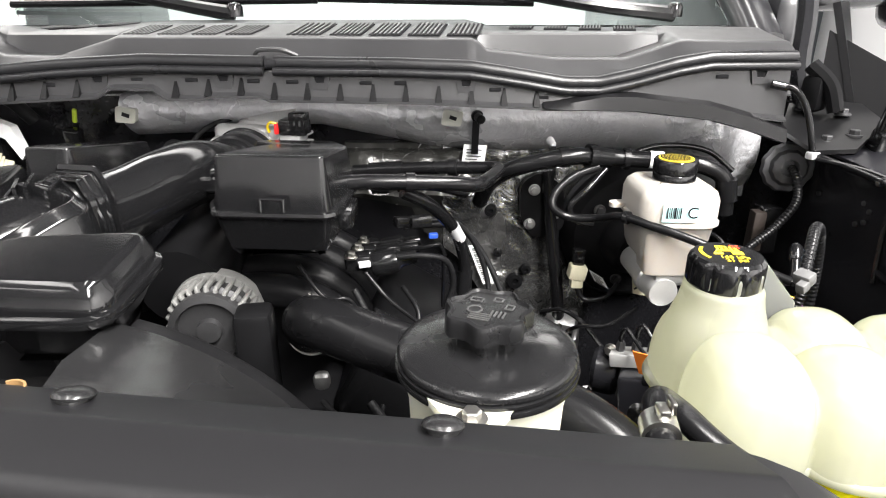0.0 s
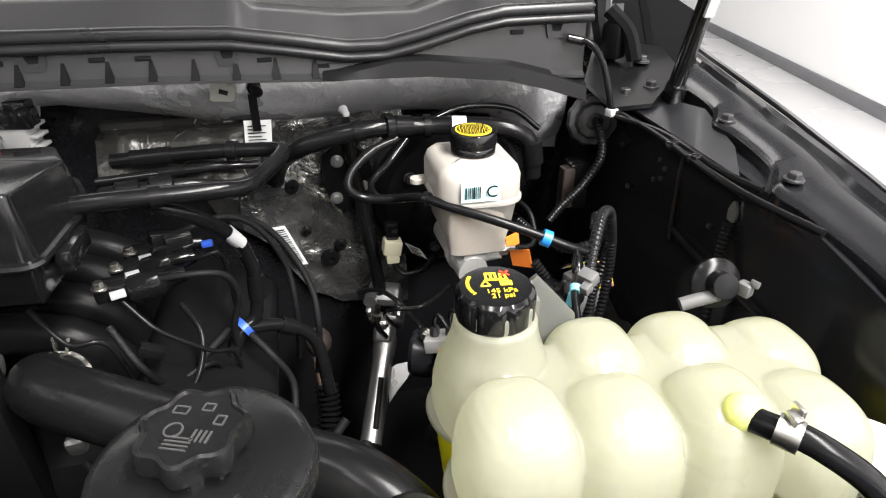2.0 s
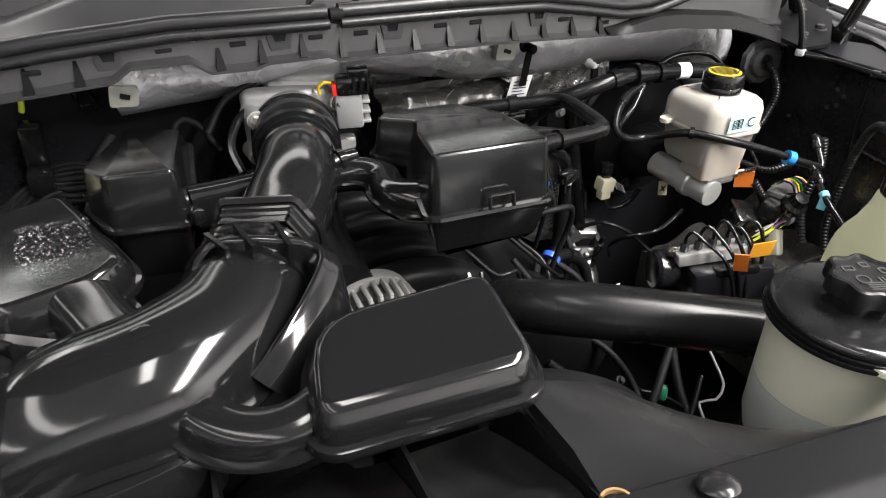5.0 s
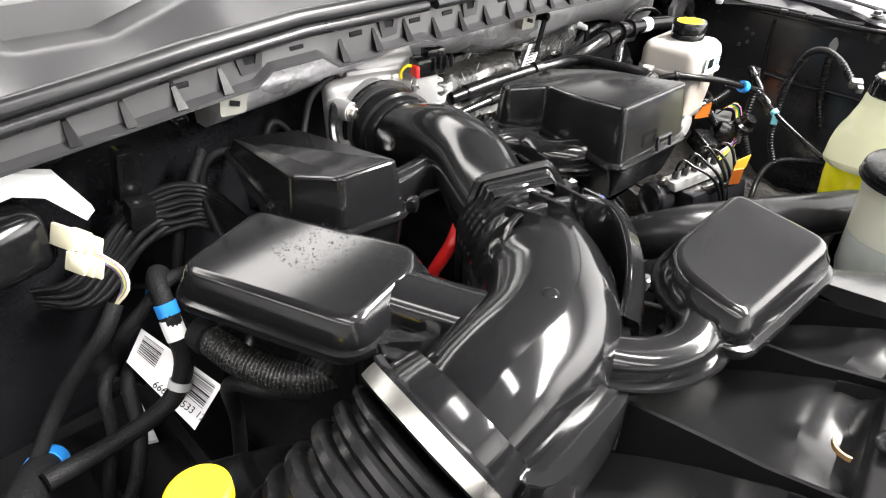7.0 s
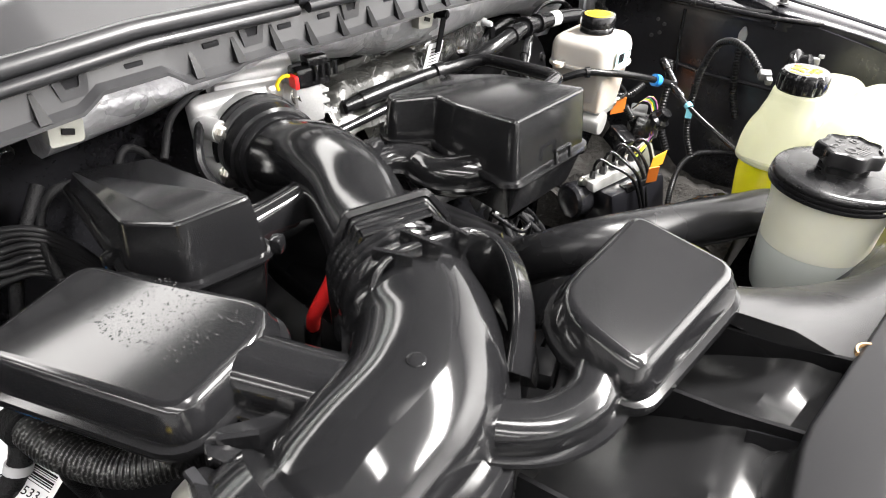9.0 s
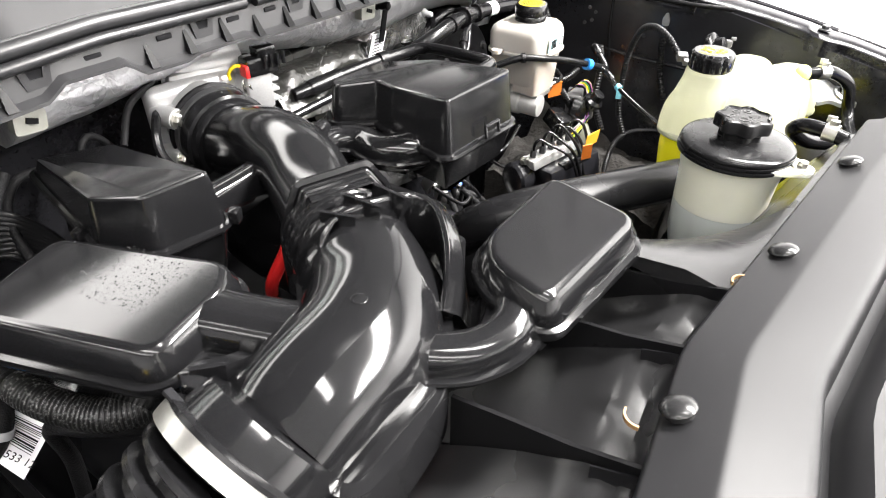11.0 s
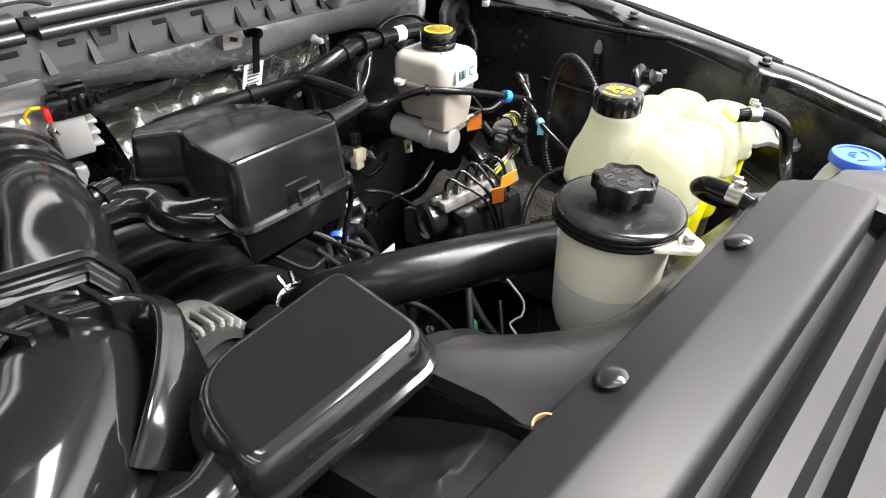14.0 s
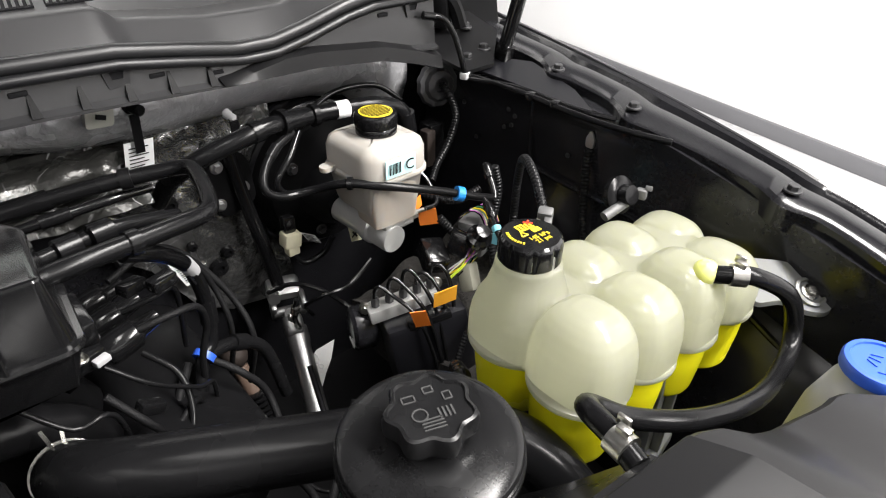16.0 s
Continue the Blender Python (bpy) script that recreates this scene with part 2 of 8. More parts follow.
weave_ramp.color_ramp.elements[0].color, weave_ramp.color_ramp.elements[1].color = (0.16, 0.16, 0.16, 1), (0.006, 0.006, 0.006, 1)
weave_ramp.color_ramp.elements[1].position = 0.45
braid_net.links.new(braid_net.nodes["Texture Coordinate"].outputs["Object"], weave.inputs["Vector"])
braid_net.links.new(weave.outputs["Distance"], weave_ramp.inputs["Fac"])
braid_net.links.new(weave_ramp.outputs["Color"], braid_net.nodes["Principled BSDF"].inputs["Base Color"])
CARPET = material("grey_felt", (0.022, 0.020, 0.018), 0.95, 0, 160, 1.0, 0.85, 0.05, 0.006, large=45.0, detail=8.0)
WALL = material("white_painted_wall", (0.82, 0.82, 0.82), 0.6, 0, 40, 0.05, 0.02, 0.1, 0.001)
SKIRT = material("grey_skirting", (0.15, 0.15, 0.16), 0.5, 0, 40, 0.05, 0.05, 0.1, 0.001)
FITTING = material("white_lamp_fitting", (0.8, 0.8, 0.8), 0.5, 0, 40, 0.05, 0.02, 0.1)
HEADLINER = material("pale_grey_headliner", (0.62, 0.62, 0.60), 0.9, 0, 300, 0.3, 0.06, 0.05)
GREY_WALL = material("grey_painted_wall", (0.42, 0.42, 0.43), 0.6, 0, 40, 0.05, 0.02, 0.1, 0.001)
FLOOR = material("polished_pale_floor", (0.6, 0.6, 0.61), 0.28, 0, 30, 0.05, 0.06, 0.1, 0.0005, large=0.8)
CEILING = material("grey_ceiling", (0.24, 0.24, 0.24), 0.7, 0, 40, 0.05, 0.02, 0.1)
GLASS = material("tinted_windscreen", (0.80, 0.92, 0.90), 0.03, 0, 5, 0.0, 0.02, 0.01)
GLASS.node_tree.nodes["Principled BSDF"].inputs["Transmission Weight"].default_value = 1.0
GLASS.node_tree.nodes["Principled BSDF"].inputs["IOR"].default_value = 1.45
PAINT_DIM = material("black_interior_trim", (0.02, 0.02, 0.02), 0.6, 0, 200, 0.2, 0.2, 0.1)


# ---- building helpers ----
def part(name, bm, mat, parent=None, label="", sharp=38, extra=()):
    """Link a bmesh, given in world coordinates, as one mesh object; under parent it is a part."""
    bmesh.ops.recalc_face_normals(bm, faces=bm.faces)
    me = bpy.data.meshes.new(name)
    bm.to_mesh(me)
    bm.free()
    me.materials.append(mat)
    for m in extra:
        me.materials.append(m)
    for p in me.polygons:
        p.use_smooth = True
    me.set_sharp_from_angle(angle=radians(sharp))
    ob = new(name, me)
    if parent is None:
        mid = sum((v.co for v in me.vertices), Vector()) / max(1, len(me.vertices))
        low = min(v.co.z for v in me.vertices)
        base = Vector((mid.x, mid.y, low))
        me.transform(Matrix.Translation(-base))
        ob.location = base
        ob["base"] = tuple(base)
    else:
        ob.parent = parent
        ob.matrix_parent_inverse = Matrix.Translation(-Vector(parent["base"]))
        ob["base"] = tuple(parent["base"])
    if label:
        ob["label"] = label
    return ob


def sub(name, bm, mat, parent, label="", sharp=38):
    """A piece one level deeper: parent is itself a part that sits at its thing's base."""
    ob = part(name, bm, mat, parent, label, sharp)
    ob.matrix_parent_inverse = Matrix.Identity(4)
    return ob


def thing(name, base, label, category, group="", kind=""):
    ob = new(name)
    ob.empty_display_size = 0.02
    ob.location = base
    ob["base"] = tuple(base)
    return tagged(ob, label, category, group, kind)


def B():
    return bmesh.new()


def V(*a):
    return Vector(a)


def turn(rx=0, ry=0, rz=0):
    return Euler([radians(a) for a in (rx, ry, rz)]).to_matrix().to_4x4()


def box(bm, c, s, rot=(0, 0, 0), bevel=0.0, seg=2, taper=1.0):
    """A box of size s round c, its top scaled by taper, edges rounded."""
    m = Matrix.Translation(c) @ turn(*rot)
    made = bmesh.ops.create_cube(bm, size=1.0)["verts"]
    for v in made:
        k = taper if v.co.z > 0 else 1.0
        v.co = Vector((v.co.x * s[0] * k, v.co.y * s[1] * k, v.co.z * s[2]))
    if bevel:
        edges = list({e for v in made for e in v.link_edges})
        res = bmesh.ops.bevel(bm, geom=edges, offset=min(bevel, 0.45 * min(s)), segments=seg, affect="EDGES", profile=0.5)
        made = list({v for f in res["faces"] for v in f.verts} | {v for v in made if v.is_valid})
    for v in made:
        v.co = m @ v.co
    return bm


def loft(bm, rings, cap0=True, cap1=True, closed=True):
    """Skin rings of equal count."""
    rows = [[bm.verts.new(p) for p in ring] for ring in rings]
    n = len(rows[0])
    for a, b in zip(rows, rows[1:]):
        for i in range(n if closed else n - 1):
            j = (i + 1) % n
            bm.faces.new((a[i], a[j], b[j], b[i]))
    if cap0 and closed:
        bm.faces.new(rows[0][::-1])
    if cap1 and closed:
        bm.faces.new(rows[-1])
    return bm


def rounded(points, r, seg=5):
    """A plane polygon with its corners rounded; r: one radius or one for each corner."""
    out, n = [], len(points)
    rs = r if isinstance(r, (list, tuple)) else [r] * n
    for i in range(n):
        p, a, b = Vector(points[i][:2]), Vector(points[i - 1][:2]), Vector(points[(i + 1) % n][:2])
        u, w = (a - p), (b - p)
        d = min(rs[i], 0.48 * u.length, 0.48 * w.length)
        s, e = p + u.normalized() * d, p + w.normalized() * d
        for k in range(seg + 1):
            t = k / seg
            out.append((1 - t) ** 2 * s + 2 * t * (1 - t) * p + t * t * e)
    return out


def offset(points, d):
    """A polygon (counter-clockwise) grown by d."""
    out, n = [], len(points)
    for i in range(n):
        a, p, b = points[i - 1], points[i], points[(i + 1) % n]
        u, w = (p - a), (b - p)
        if u.length < 1e-9 or w.length < 1e-9:
            out.append(p.copy())
            continue
        n1, n2 = Vector((u.y, -u.x)).normalized(), Vector((w.y, -w.x)).normalized()
        m = n1 + n2
        m = m / max(0.4, m.dot(n1)) if m.length > 1e-6 else n1
        out.append(p + m * d)
    return out


def shell(bm, outline, levels, zf):
    """Stacked rings of an outline. levels: (grow, dz); zf(x, y) gives the reference height."""
    rings = []
    for g, dz in levels:
        ring = offset(outline, g)
        rings.append([V(p.x, p.y, zf(p.x, p.y) + dz) for p in ring])
    return loft(bm, rings)


def plane_z(a, b, c):
    """The height over x, y of the plane through three points."""
    n = (Vector(b) - Vector(a)).cross(Vector(c) - Vector(a))
    return lambda x, y: a[2] - (n.x * (x - a[0]) + n.y * (y - a[1])) / n.z


def spline(points, step=0.006):
    """A Catmull-Rom curve through points, at about even steps; each point may carry extra values."""
    pts = [np.array(p, float) for p in points]
    if len(pts) < 3:
        pts = [pts[0], (pts[0] + pts[-1]) / 2, pts[-1]]
    ext = [2 * pts[0] - pts[1], *pts, 2 * pts[-1] - pts[-2]]
    out = []
    for i in range(1, len(ext) - 2):
        p0, p1, p2, p3 = ext[i - 1:i + 3]
        n = max(2, int(np.linalg.norm((p2 - p1)[:3]) / step))
        for k in range(n):
            t = k / n
            out.append(0.5 * ((2 * p1) + (p2 - p0) * t + (2 * p0 - 5 * p1 + 4 * p2 - p3) * t * t + (3 * p1 - p0 - 3 * p2 + p3) * t ** 3))
    out.append(pts[-1])
    return out


def sweep(bm, path, ring, up=(0, 0, 1), caps=True):
    """Sweep ring(i, n) -> list of (side, up) offsets along a list of points, upright to up."""
    pts = [Vector(p[:3]) for p in path]
    rings = []
    for i, p in enumerate(pts):
        d = (pts[min(i + 1, len(pts) - 1)] - pts[max(i - 1, 0)]).normalized()
        side = d.cross(Vector(up))
        if side.length < 1e-4:
            side = d.cross(Vector((1, 0, 0)))
        side.normalize()
        top = side.cross(d).normalized()
        rings.append([p + side * a + top * b for a, b in ring(i, len(pts))])
    return loft(bm, rings, caps, caps)


def tube(bm, points, r, n=12, step=0.006, straight=False, caps=True):
    """A hose of radius r through points; a point may carry its own radius as fourth value."""
    path = [np.array(p, float) for p in points] if straight else spline(points, step)
    pts = [Vector(p[:3]) for p in path]
    rs = [p[3] if len(p) > 3 else r for p in path]
    rings, side = [], None
    for i, p in enumerate(pts):
        d = (pts[min(i + 1, len(pts) - 1)] - pts[max(i - 1, 0)]).normalized()
        if side is None:
            side = d.orthogonal().normalized()
        side = (side - d * side.dot(d)).normalized()
        top = d.cross(side)
        rings.append([p + (side * math.cos(2 * math.pi * k / n) + top * math.sin(2 * math.pi * k / n)) * rs[i] for k in range(n)])
    return loft(bm, rings, caps, caps)


def ribbed(bm, points, r, deep, pitch, n=14):
    """A corrugated hose."""
    path = spline(points, pitch / 4)
    out = []
    for i, p in enumerate(path):
        out.append((*p[:3], r - deep * (0.0 if i % 4 in (1, 2) else 1.0)))
    return tube(bm, out, r, n, straight=True)


def lathe(bm, profile, c, axis=(0, 0, 1), n=32, wave=None):
    """Turn a profile of (radius, height) round an axis at c. wave(angle, radius, height) scales the radius."""
    q = Vector((0, 0, 1)).rotation_difference(Vector(axis)).to_matrix()
    rings = []
    for r, h in profile:
        r = max(r, 1e-5)
        ring = []
        for k in range(n):
            a = 2 * math.pi * k / n
            s = wave(a, r, h) if wave else 1.0
            ring.append(Vector(c) + q @ V(r * s * math.cos(a), r * s * math.sin(a), h))
        rings.append(ring)
    return loft(bm, rings, True, True)


def rod(bm, a, b, r, n=12, r2=None):
    a, b = Vector(a), Vector(b)
    d = b - a
    return lathe(bm, [(r, 0), (r if r2 is None else r2, d.length)], a, d.normalized(), n)


def ball(bm, c, s, n=20, rot=(0, 0, 0), power=1.0):
    """An ellipsoid; power under 1 makes it boxier."""
    m = Matrix.Translation(c) @ turn(*rot)
    made = bmesh.ops.create_uvsphere(bm, u_segments=n, v_segments=n // 2, radius=1.0)["verts"]
    for v in made:
        q = [math.copysign(abs(k) ** power, k) for k in v.co]
        v.co = m @ Vector((q[0] * s[0], q[1] * s[1], q[2] * s[2]))
    return bm


def hexbolt(bm, c, r, h, axis=(0, 0, 1), washer=1.5):
    """A hexagon bolt head on a washer."""
    lathe(bm, [(r * washer, 0), (r * washer, h * 0.25), (r * washer * 0.95, h * 0.3)], c, axis, 20)
    lathe(bm, [(r, h * 0.28), (r, h * 0.9), (r * 0.85, h)], c, axis, 6)
    return bm


def slab(bm, corners, thick):
    """A thin sheet over corner points (any plane outline), thickened along its normal."""
    pts = [Vector(c) for c in corners]
    n = (pts[1] - pts[0]).cross(pts[2] - pts[0]).normalized() * thick
    return loft(bm, [pts, [p + n for p in pts]])


def tag(bm, c, right, down, w, h, thick=0.0006):
    """A flat label from its top left corner."""
    c, r, d = Vector(c), Vector(right).normalized() * w, Vector(down).normalized() * h
    return slab(bm, [c, c + d, c + d + r, c + r], thick)


def words(text, size, matrix, mat, parent, name="lettering"):
    """Flat lettering as a mesh, its face along the matrix's z."""
    cu = bpy.data.curves.new(name, "FONT")
    cu.body, cu.size, cu.extrude, cu.align_x, cu.align_y, cu.resolution_u = text, size, 0.0002, "CENTER", "CENTER", 3
    ob = bpy.data.objects.new(name, cu)
    me = bpy.data.meshes.new_from_object(ob)
    bpy.data.objects.remove(ob)
    bm = B()
    bm.from_mesh(me)
    bmesh.ops.transform(bm, matrix=matrix, verts=bm.verts)
    bpy.data.meshes.remove(me)
    return part(name, bm, mat, parent)


def basis(c, right, up):
    """A matrix at c whose x is right and y is up."""
    x = Vector(right).normalized()
    z = x.cross(Vector(up)).normalized()
    y = z.cross(x)
    return Matrix(((x.x, y.x, z.x, c[0]), (x.y, y.y, z.y, c[1]), (x.z, y.z, z.z, c[2]), (0, 0, 0, 1)))


def along(table, x):
    return float(np.interp(x, [a for a, _ in table], [b for _, b in table]))


# ---- showroom ----
def room():
    bm = B()
    box(bm, (-1, 1.5, -0.05), (14, 16, 0.1))
    tagged(part("floor", bm, FLOOR), "polished pale grey showroom floor", "floor", kind="structure")
    for name, c, s in (("wall_east", (4.03 + 0.1, 1.9, 2.05), (0.2, 17, 4.1)), ("wall_west", (-8.1, 1.5, 2.05), (0.2, 16, 4.1)),
                       ("wall_north", (-1.5, 9.6, 2.05), (13.1, 0.2, 4.1)), ("wall_south", (-1.5, -6.6, 2.05), (13.1, 0.2, 4.1))):
        bm = B()
        box(bm, c, s, (0, 0, -13 if name == "wall_east" else 0))
        tagged(part(name, bm, WALL if name != "wall_west" else GREY_WALL), "plain pale painted showroom wall", "wall", kind="structure")
    bm = B()
    box(bm, (4.015, 1.9, 0.05), (0.03, 17, 0.10), (0, 0, -13), bevel=0.004)
    tagged(part("baseboard", bm, SKIRT), "grey skirting board along the white wall", "baseboard", kind="structure")
    bm = B()
    box(bm, (-1, 1.5, 4.15), (14, 16, 0.1))
    tagged(part("ceiling", bm, CEILING), "plain grey showroom ceiling", "ceiling", kind="structure")
    for lx, ly, long, wide, watts in LAMP_ROWS:
        lamp = thing("strip_light", (lx, ly, 4.0), "long white linear light fitting under the ceiling", "ceiling light", "ceiling strip lights")
        bm = B()
        box(bm, (lx, ly, 4.02), (wide + 0.08, long + 0.2, 0.12), bevel=0.01)
        part("housing", bm, FITTING, lamp)


room()


# ---- cowl, windscreen and cab ----
SEAL_Z = [(-0.9, 1.36), (-0.57, 1.385), (-0.495, 1.392), (-0.386, 1.398), (-0.22, 1.395), (-0.06, 1.393), (0.033, 1.390), (0.099, 1.380), (0.158, 1.370),
          (0.202, 1.370), (0.245, 1.379), (0.301, 1.394), (0.343, 1.401), (0.46, 1.402)]
LIP_Z = [(-0.9, 1.335), (-0.58, 1.351), (-0.445, 1.358), (-0.428, 1.369), (-0.373, 1.369), (-0.357, 1.356), (-0.31, 1.355), (-0.30, 1.359), (-0.235, 1.359), (-0.224, 1.354), (-0.033, 1.351), (0.145, 1.343),
         (0.20, 1.345), (0.231, 1.351), (0.33, 1.341), (0.44, 1.329)]
CY = 0.812


def cowl():
    cowl_panel = thing("cowl_panel", (-0.2, 0.82, 1.34), "dark grey moulded plastic cowl panel with gussets", "cowl panel")
    xs = np.arange(-0.86, 0.4501, 0.006)
    bm = B()
    rings = []
    for x in xs:
        zt, zb = along(SEAL_Z, x) - 0.008, along(LIP_Z, x)
        rings.append([V(x, CY + 0.012, zt + 0.006), V(x, CY, zt), V(x, CY - 0.004, zb + 0.004), V(x, CY - 0.012, zb), V(x, CY - 0.012, zb - 0.003),
                      V(x, CY + 0.002, zb - 0.001), V(x, CY + 0.006, zt - 0.002), V(x, CY + 0.014, zt)])
    loft(bm, rings)
    part("front_face", bm, COWL, cowl_panel)
    # small gussets along the lower edge
    for i, x in enumerate(np.arange(-0.60, 0.15, 0.0425)):
        if -0.45 < x < -0.355:
            continue
        zb = along(LIP_Z, x)
        bm = B()
        a = [V(x - 0.002, CY - 0.001, zb + 0.022), V(x - 0.005, CY - 0.0125, zb + 0.001), V(x - 0.005, CY, zb)]
        loft(bm, [a, [p + V(w, 0, 0) for p, w in zip(a, (0.003, 0.009, 0.009))]])
        part("gusset", bm, MATT, cowl_panel)
    # clip pockets: a raised tab round a black block that paints the hollow's shade
    for x in (-0.445, -0.283, -0.159, 0.030, 0.409):
        z = along(SEAL_Z, x) - 0.018
        bm = B()
        outline = [V(x - 0.014, CY - 0.004, z + 0.009), V(x - 0.010, CY - 0.004, z - 0.010), V(x + 0.010, CY - 0.004, z - 0.010), V(x + 0.014, CY - 0.004, z + 0.009)]
        inner = [V(x - 0.008, CY - 0.004, z + 0.009), V(x - 0.005, CY - 0.004, z - 0.002), V(x + 0.005, CY - 0.004, z - 0.002), V(x + 0.008, CY - 0.004, z + 0.009)]
        for i in range(3):
            q = [outline[i], outline[i + 1], inner[i + 1], inner[i]]
            loft(bm, [q, [p + V(0, 0.004, 0) for p in q]])
        tab = part("clip_tab", bm, COWL, cowl_panel)
        bm = B()
        box(bm, (x, CY - 0.0012, z + 0.003), (0.013, 0.003, 0.010))
        sub("slot_shade", bm, INK_AND_SHADE, tab)
    for x in (-0.51, -0.395, -0.325, -0.245, -0.195, -0.10, -0.055, 0.068, 0.13, 0.36):
        # raised black bar in place of an opening's dark inside
        bm = B()
        z = along(SEAL_Z, x) - 0.019
        box(bm, (x, CY - 0.001, z), (0.016, 0.004, 0.005), bevel=0.001)
        part("slot_shade", bm, INK_AND_SHADE, cowl_panel)
    # lower shield that drops towards the hinge
    bm = B()
    rings = []
    low = [(0.10, 1.348), (0.145, 1.343), (0.25, 1.341), (0.347, 1.330), (0.40, 1.316), (0.447, 1.300)]
    for x in np.arange(0.13, 0.452, 0.008):
        z, h = along(low, x), min(0.022, 0.006 + (x - 0.13) * 0.2)
        y = CY - 0.016
        rings.append([V(x, y + 0.012, z + h), V(x, y, z + h - 0.005), V(x, y - 0.004, z), V(x, y + 0.004, z - 0.002), V(x, y + 0.014, z + h - 0.004)])
    loft(bm, rings)
    part("lower_shield", bm, SHROUD, cowl_panel)
    # top panel with its front face, troughs and vents
    rear_z = lambda x: along([(-0.9, 1.426), (-0.62, 1.430), (-0.46, 1.440), (0.04, 1.441), (0.08, 1.431), (0.52, 1.426)], x)

    def ztop(x):
        return along([(-0.9, 1.425), (-0.64, 1.425), (-0.605, 1.404), (-0.53, 1.402), (-0.44, 1.428), (-0.2, 1.427), (0.045, 1.425), (0.06, 1.411), (0.155, 1.400), (0.25, 1.400), (0.325, 1.424), (0.52, 1.421)], x)

    bm = B()
    rings = []
    for x in np.arange(-0.9, 0.471, 0.01):
        z = ztop(x)
        back = rear_z(x)
        deep = max(0.0, 1.425 - z)
        rise = 0.0 if deep > 0.004 else 1.0
        mid = [V(x, 0.926, z - 0.001), V(x, 0.931, 1.4275), V(x, 0.936, 1.430)] if deep > 0.004 else [V(x, 0.93, z + 0.008), V(x, 0.955, z + 0.0125), V(x, 0.972, z + 0.0148)]
        rings.append([V(x, 0.835, along(SEAL_Z, x) + 0.002), V(x, 0.866, z - 0.003), V(x, 0.870, z), V(x, 0.879, z + 0.001), V(x, 0.884, z - 0.002 + 0.0035 * rise), *mid, V(x, 1.04, back),
                      V(x, 1.12, back + 0.003), V(x, 1.12, back - 0.01), V(x, 0.9, z - 0.02), V(x, 0.84, along(SEAL_Z, x) - 0.006)])
    loft(bm, rings)
    top = part("top_panel", bm, COWL, cowl_panel)
    for x0, w, y0, y1, n in [(-0.157 + i * 0.054, 0.044, 0.889, 0.966, 7) for i in range(4)] + [(-0.217, 0.048, 0.889, 0.966, 6)] + [(-0.442 + i * 0.047, 0.036, 0.889, 0.950, 6) for i in range(4)] + \
                            [(0.105 + i * 0.056, 0.036, 1.035, 1.085, 7) for i in range(4)] + [(-0.72 + i * 0.056, 0.036, 1.035, 1.085, 7) for i in range(4)]:
        zr = lambda y: 1.4287 + (y - 0.884) * 0.158
        if y0 > 1.03:
            zr = lambda y: rear_z(x0) + 0.002 + (y - 1.035) * 0.05
        # black sheet under the slats paints the shade inside the vent
        bm = B()
        slab(bm, [V(x0, y0, zr(y0) - 0.002), V(x0 + w, y0, zr(y0) - 0.002), V(x0 + w + 0.012, y1, zr(y1) - 0.002), V(x0 + 0.012, y1, zr(y1) - 0.002)], 0.002)
        vent = part("vent", bm, INK_AND_SHADE, cowl_panel)
        for k in range(n):
            bm = B()
            xx = x0 + w * (k + 0.2) / n
            slab(bm, [V(xx, y0, zr(y0)), V(xx + w / n * 0.45, y0, zr(y0)), V(xx + w / n * 0.45 + 0.012, y1, zr(y1)), V(xx + 0.012, y1, zr(y1))], 0.0018)
            sub("slat", bm, COWL, vent)
    # split line and drain loop at the joint
    bm = B()
    tube(bm, [(-0.245, 0.83, 1.404), (-0.24, 0.826, 1.413), (-0.21, 0.826, 1.414), (-0.19, 0.83, 1.406)], 0.003, 8)
    part("loop", bm, COWL, cowl_panel)

    seal = thing("hood_seal", (-0.2, CY, 1.38), "black rubber hood seal along the cowl", "rubber seal")
    for x0, x1 in ((-0.86, -0.224), (-0.217, 0.456)):
        sx = np.arange(x0, x1 + 0.001, 0.01)
        for name, dy, dz, r in (("bulb", 0.004, 0.004, 0.0085), ("bead", -0.006, -0.006, 0.0055), ("lip", 0.014, -0.002, 0.006)):
            bm = B()
            tube(bm, [(x, CY + dy, along(SEAL_Z, x) + dz) for x in sx], r, 10, straight=True)
            part(name, bm, SEAL, seal)
    # black rod paints the dark of the split between the seal halves
    bm = B()
    rod(bm, (-0.2275, CY, 1.397), (-0.2135, CY, 1.397), 0.007, 12)
    part("notch_shade", bm, INK_AND_SHADE, seal)


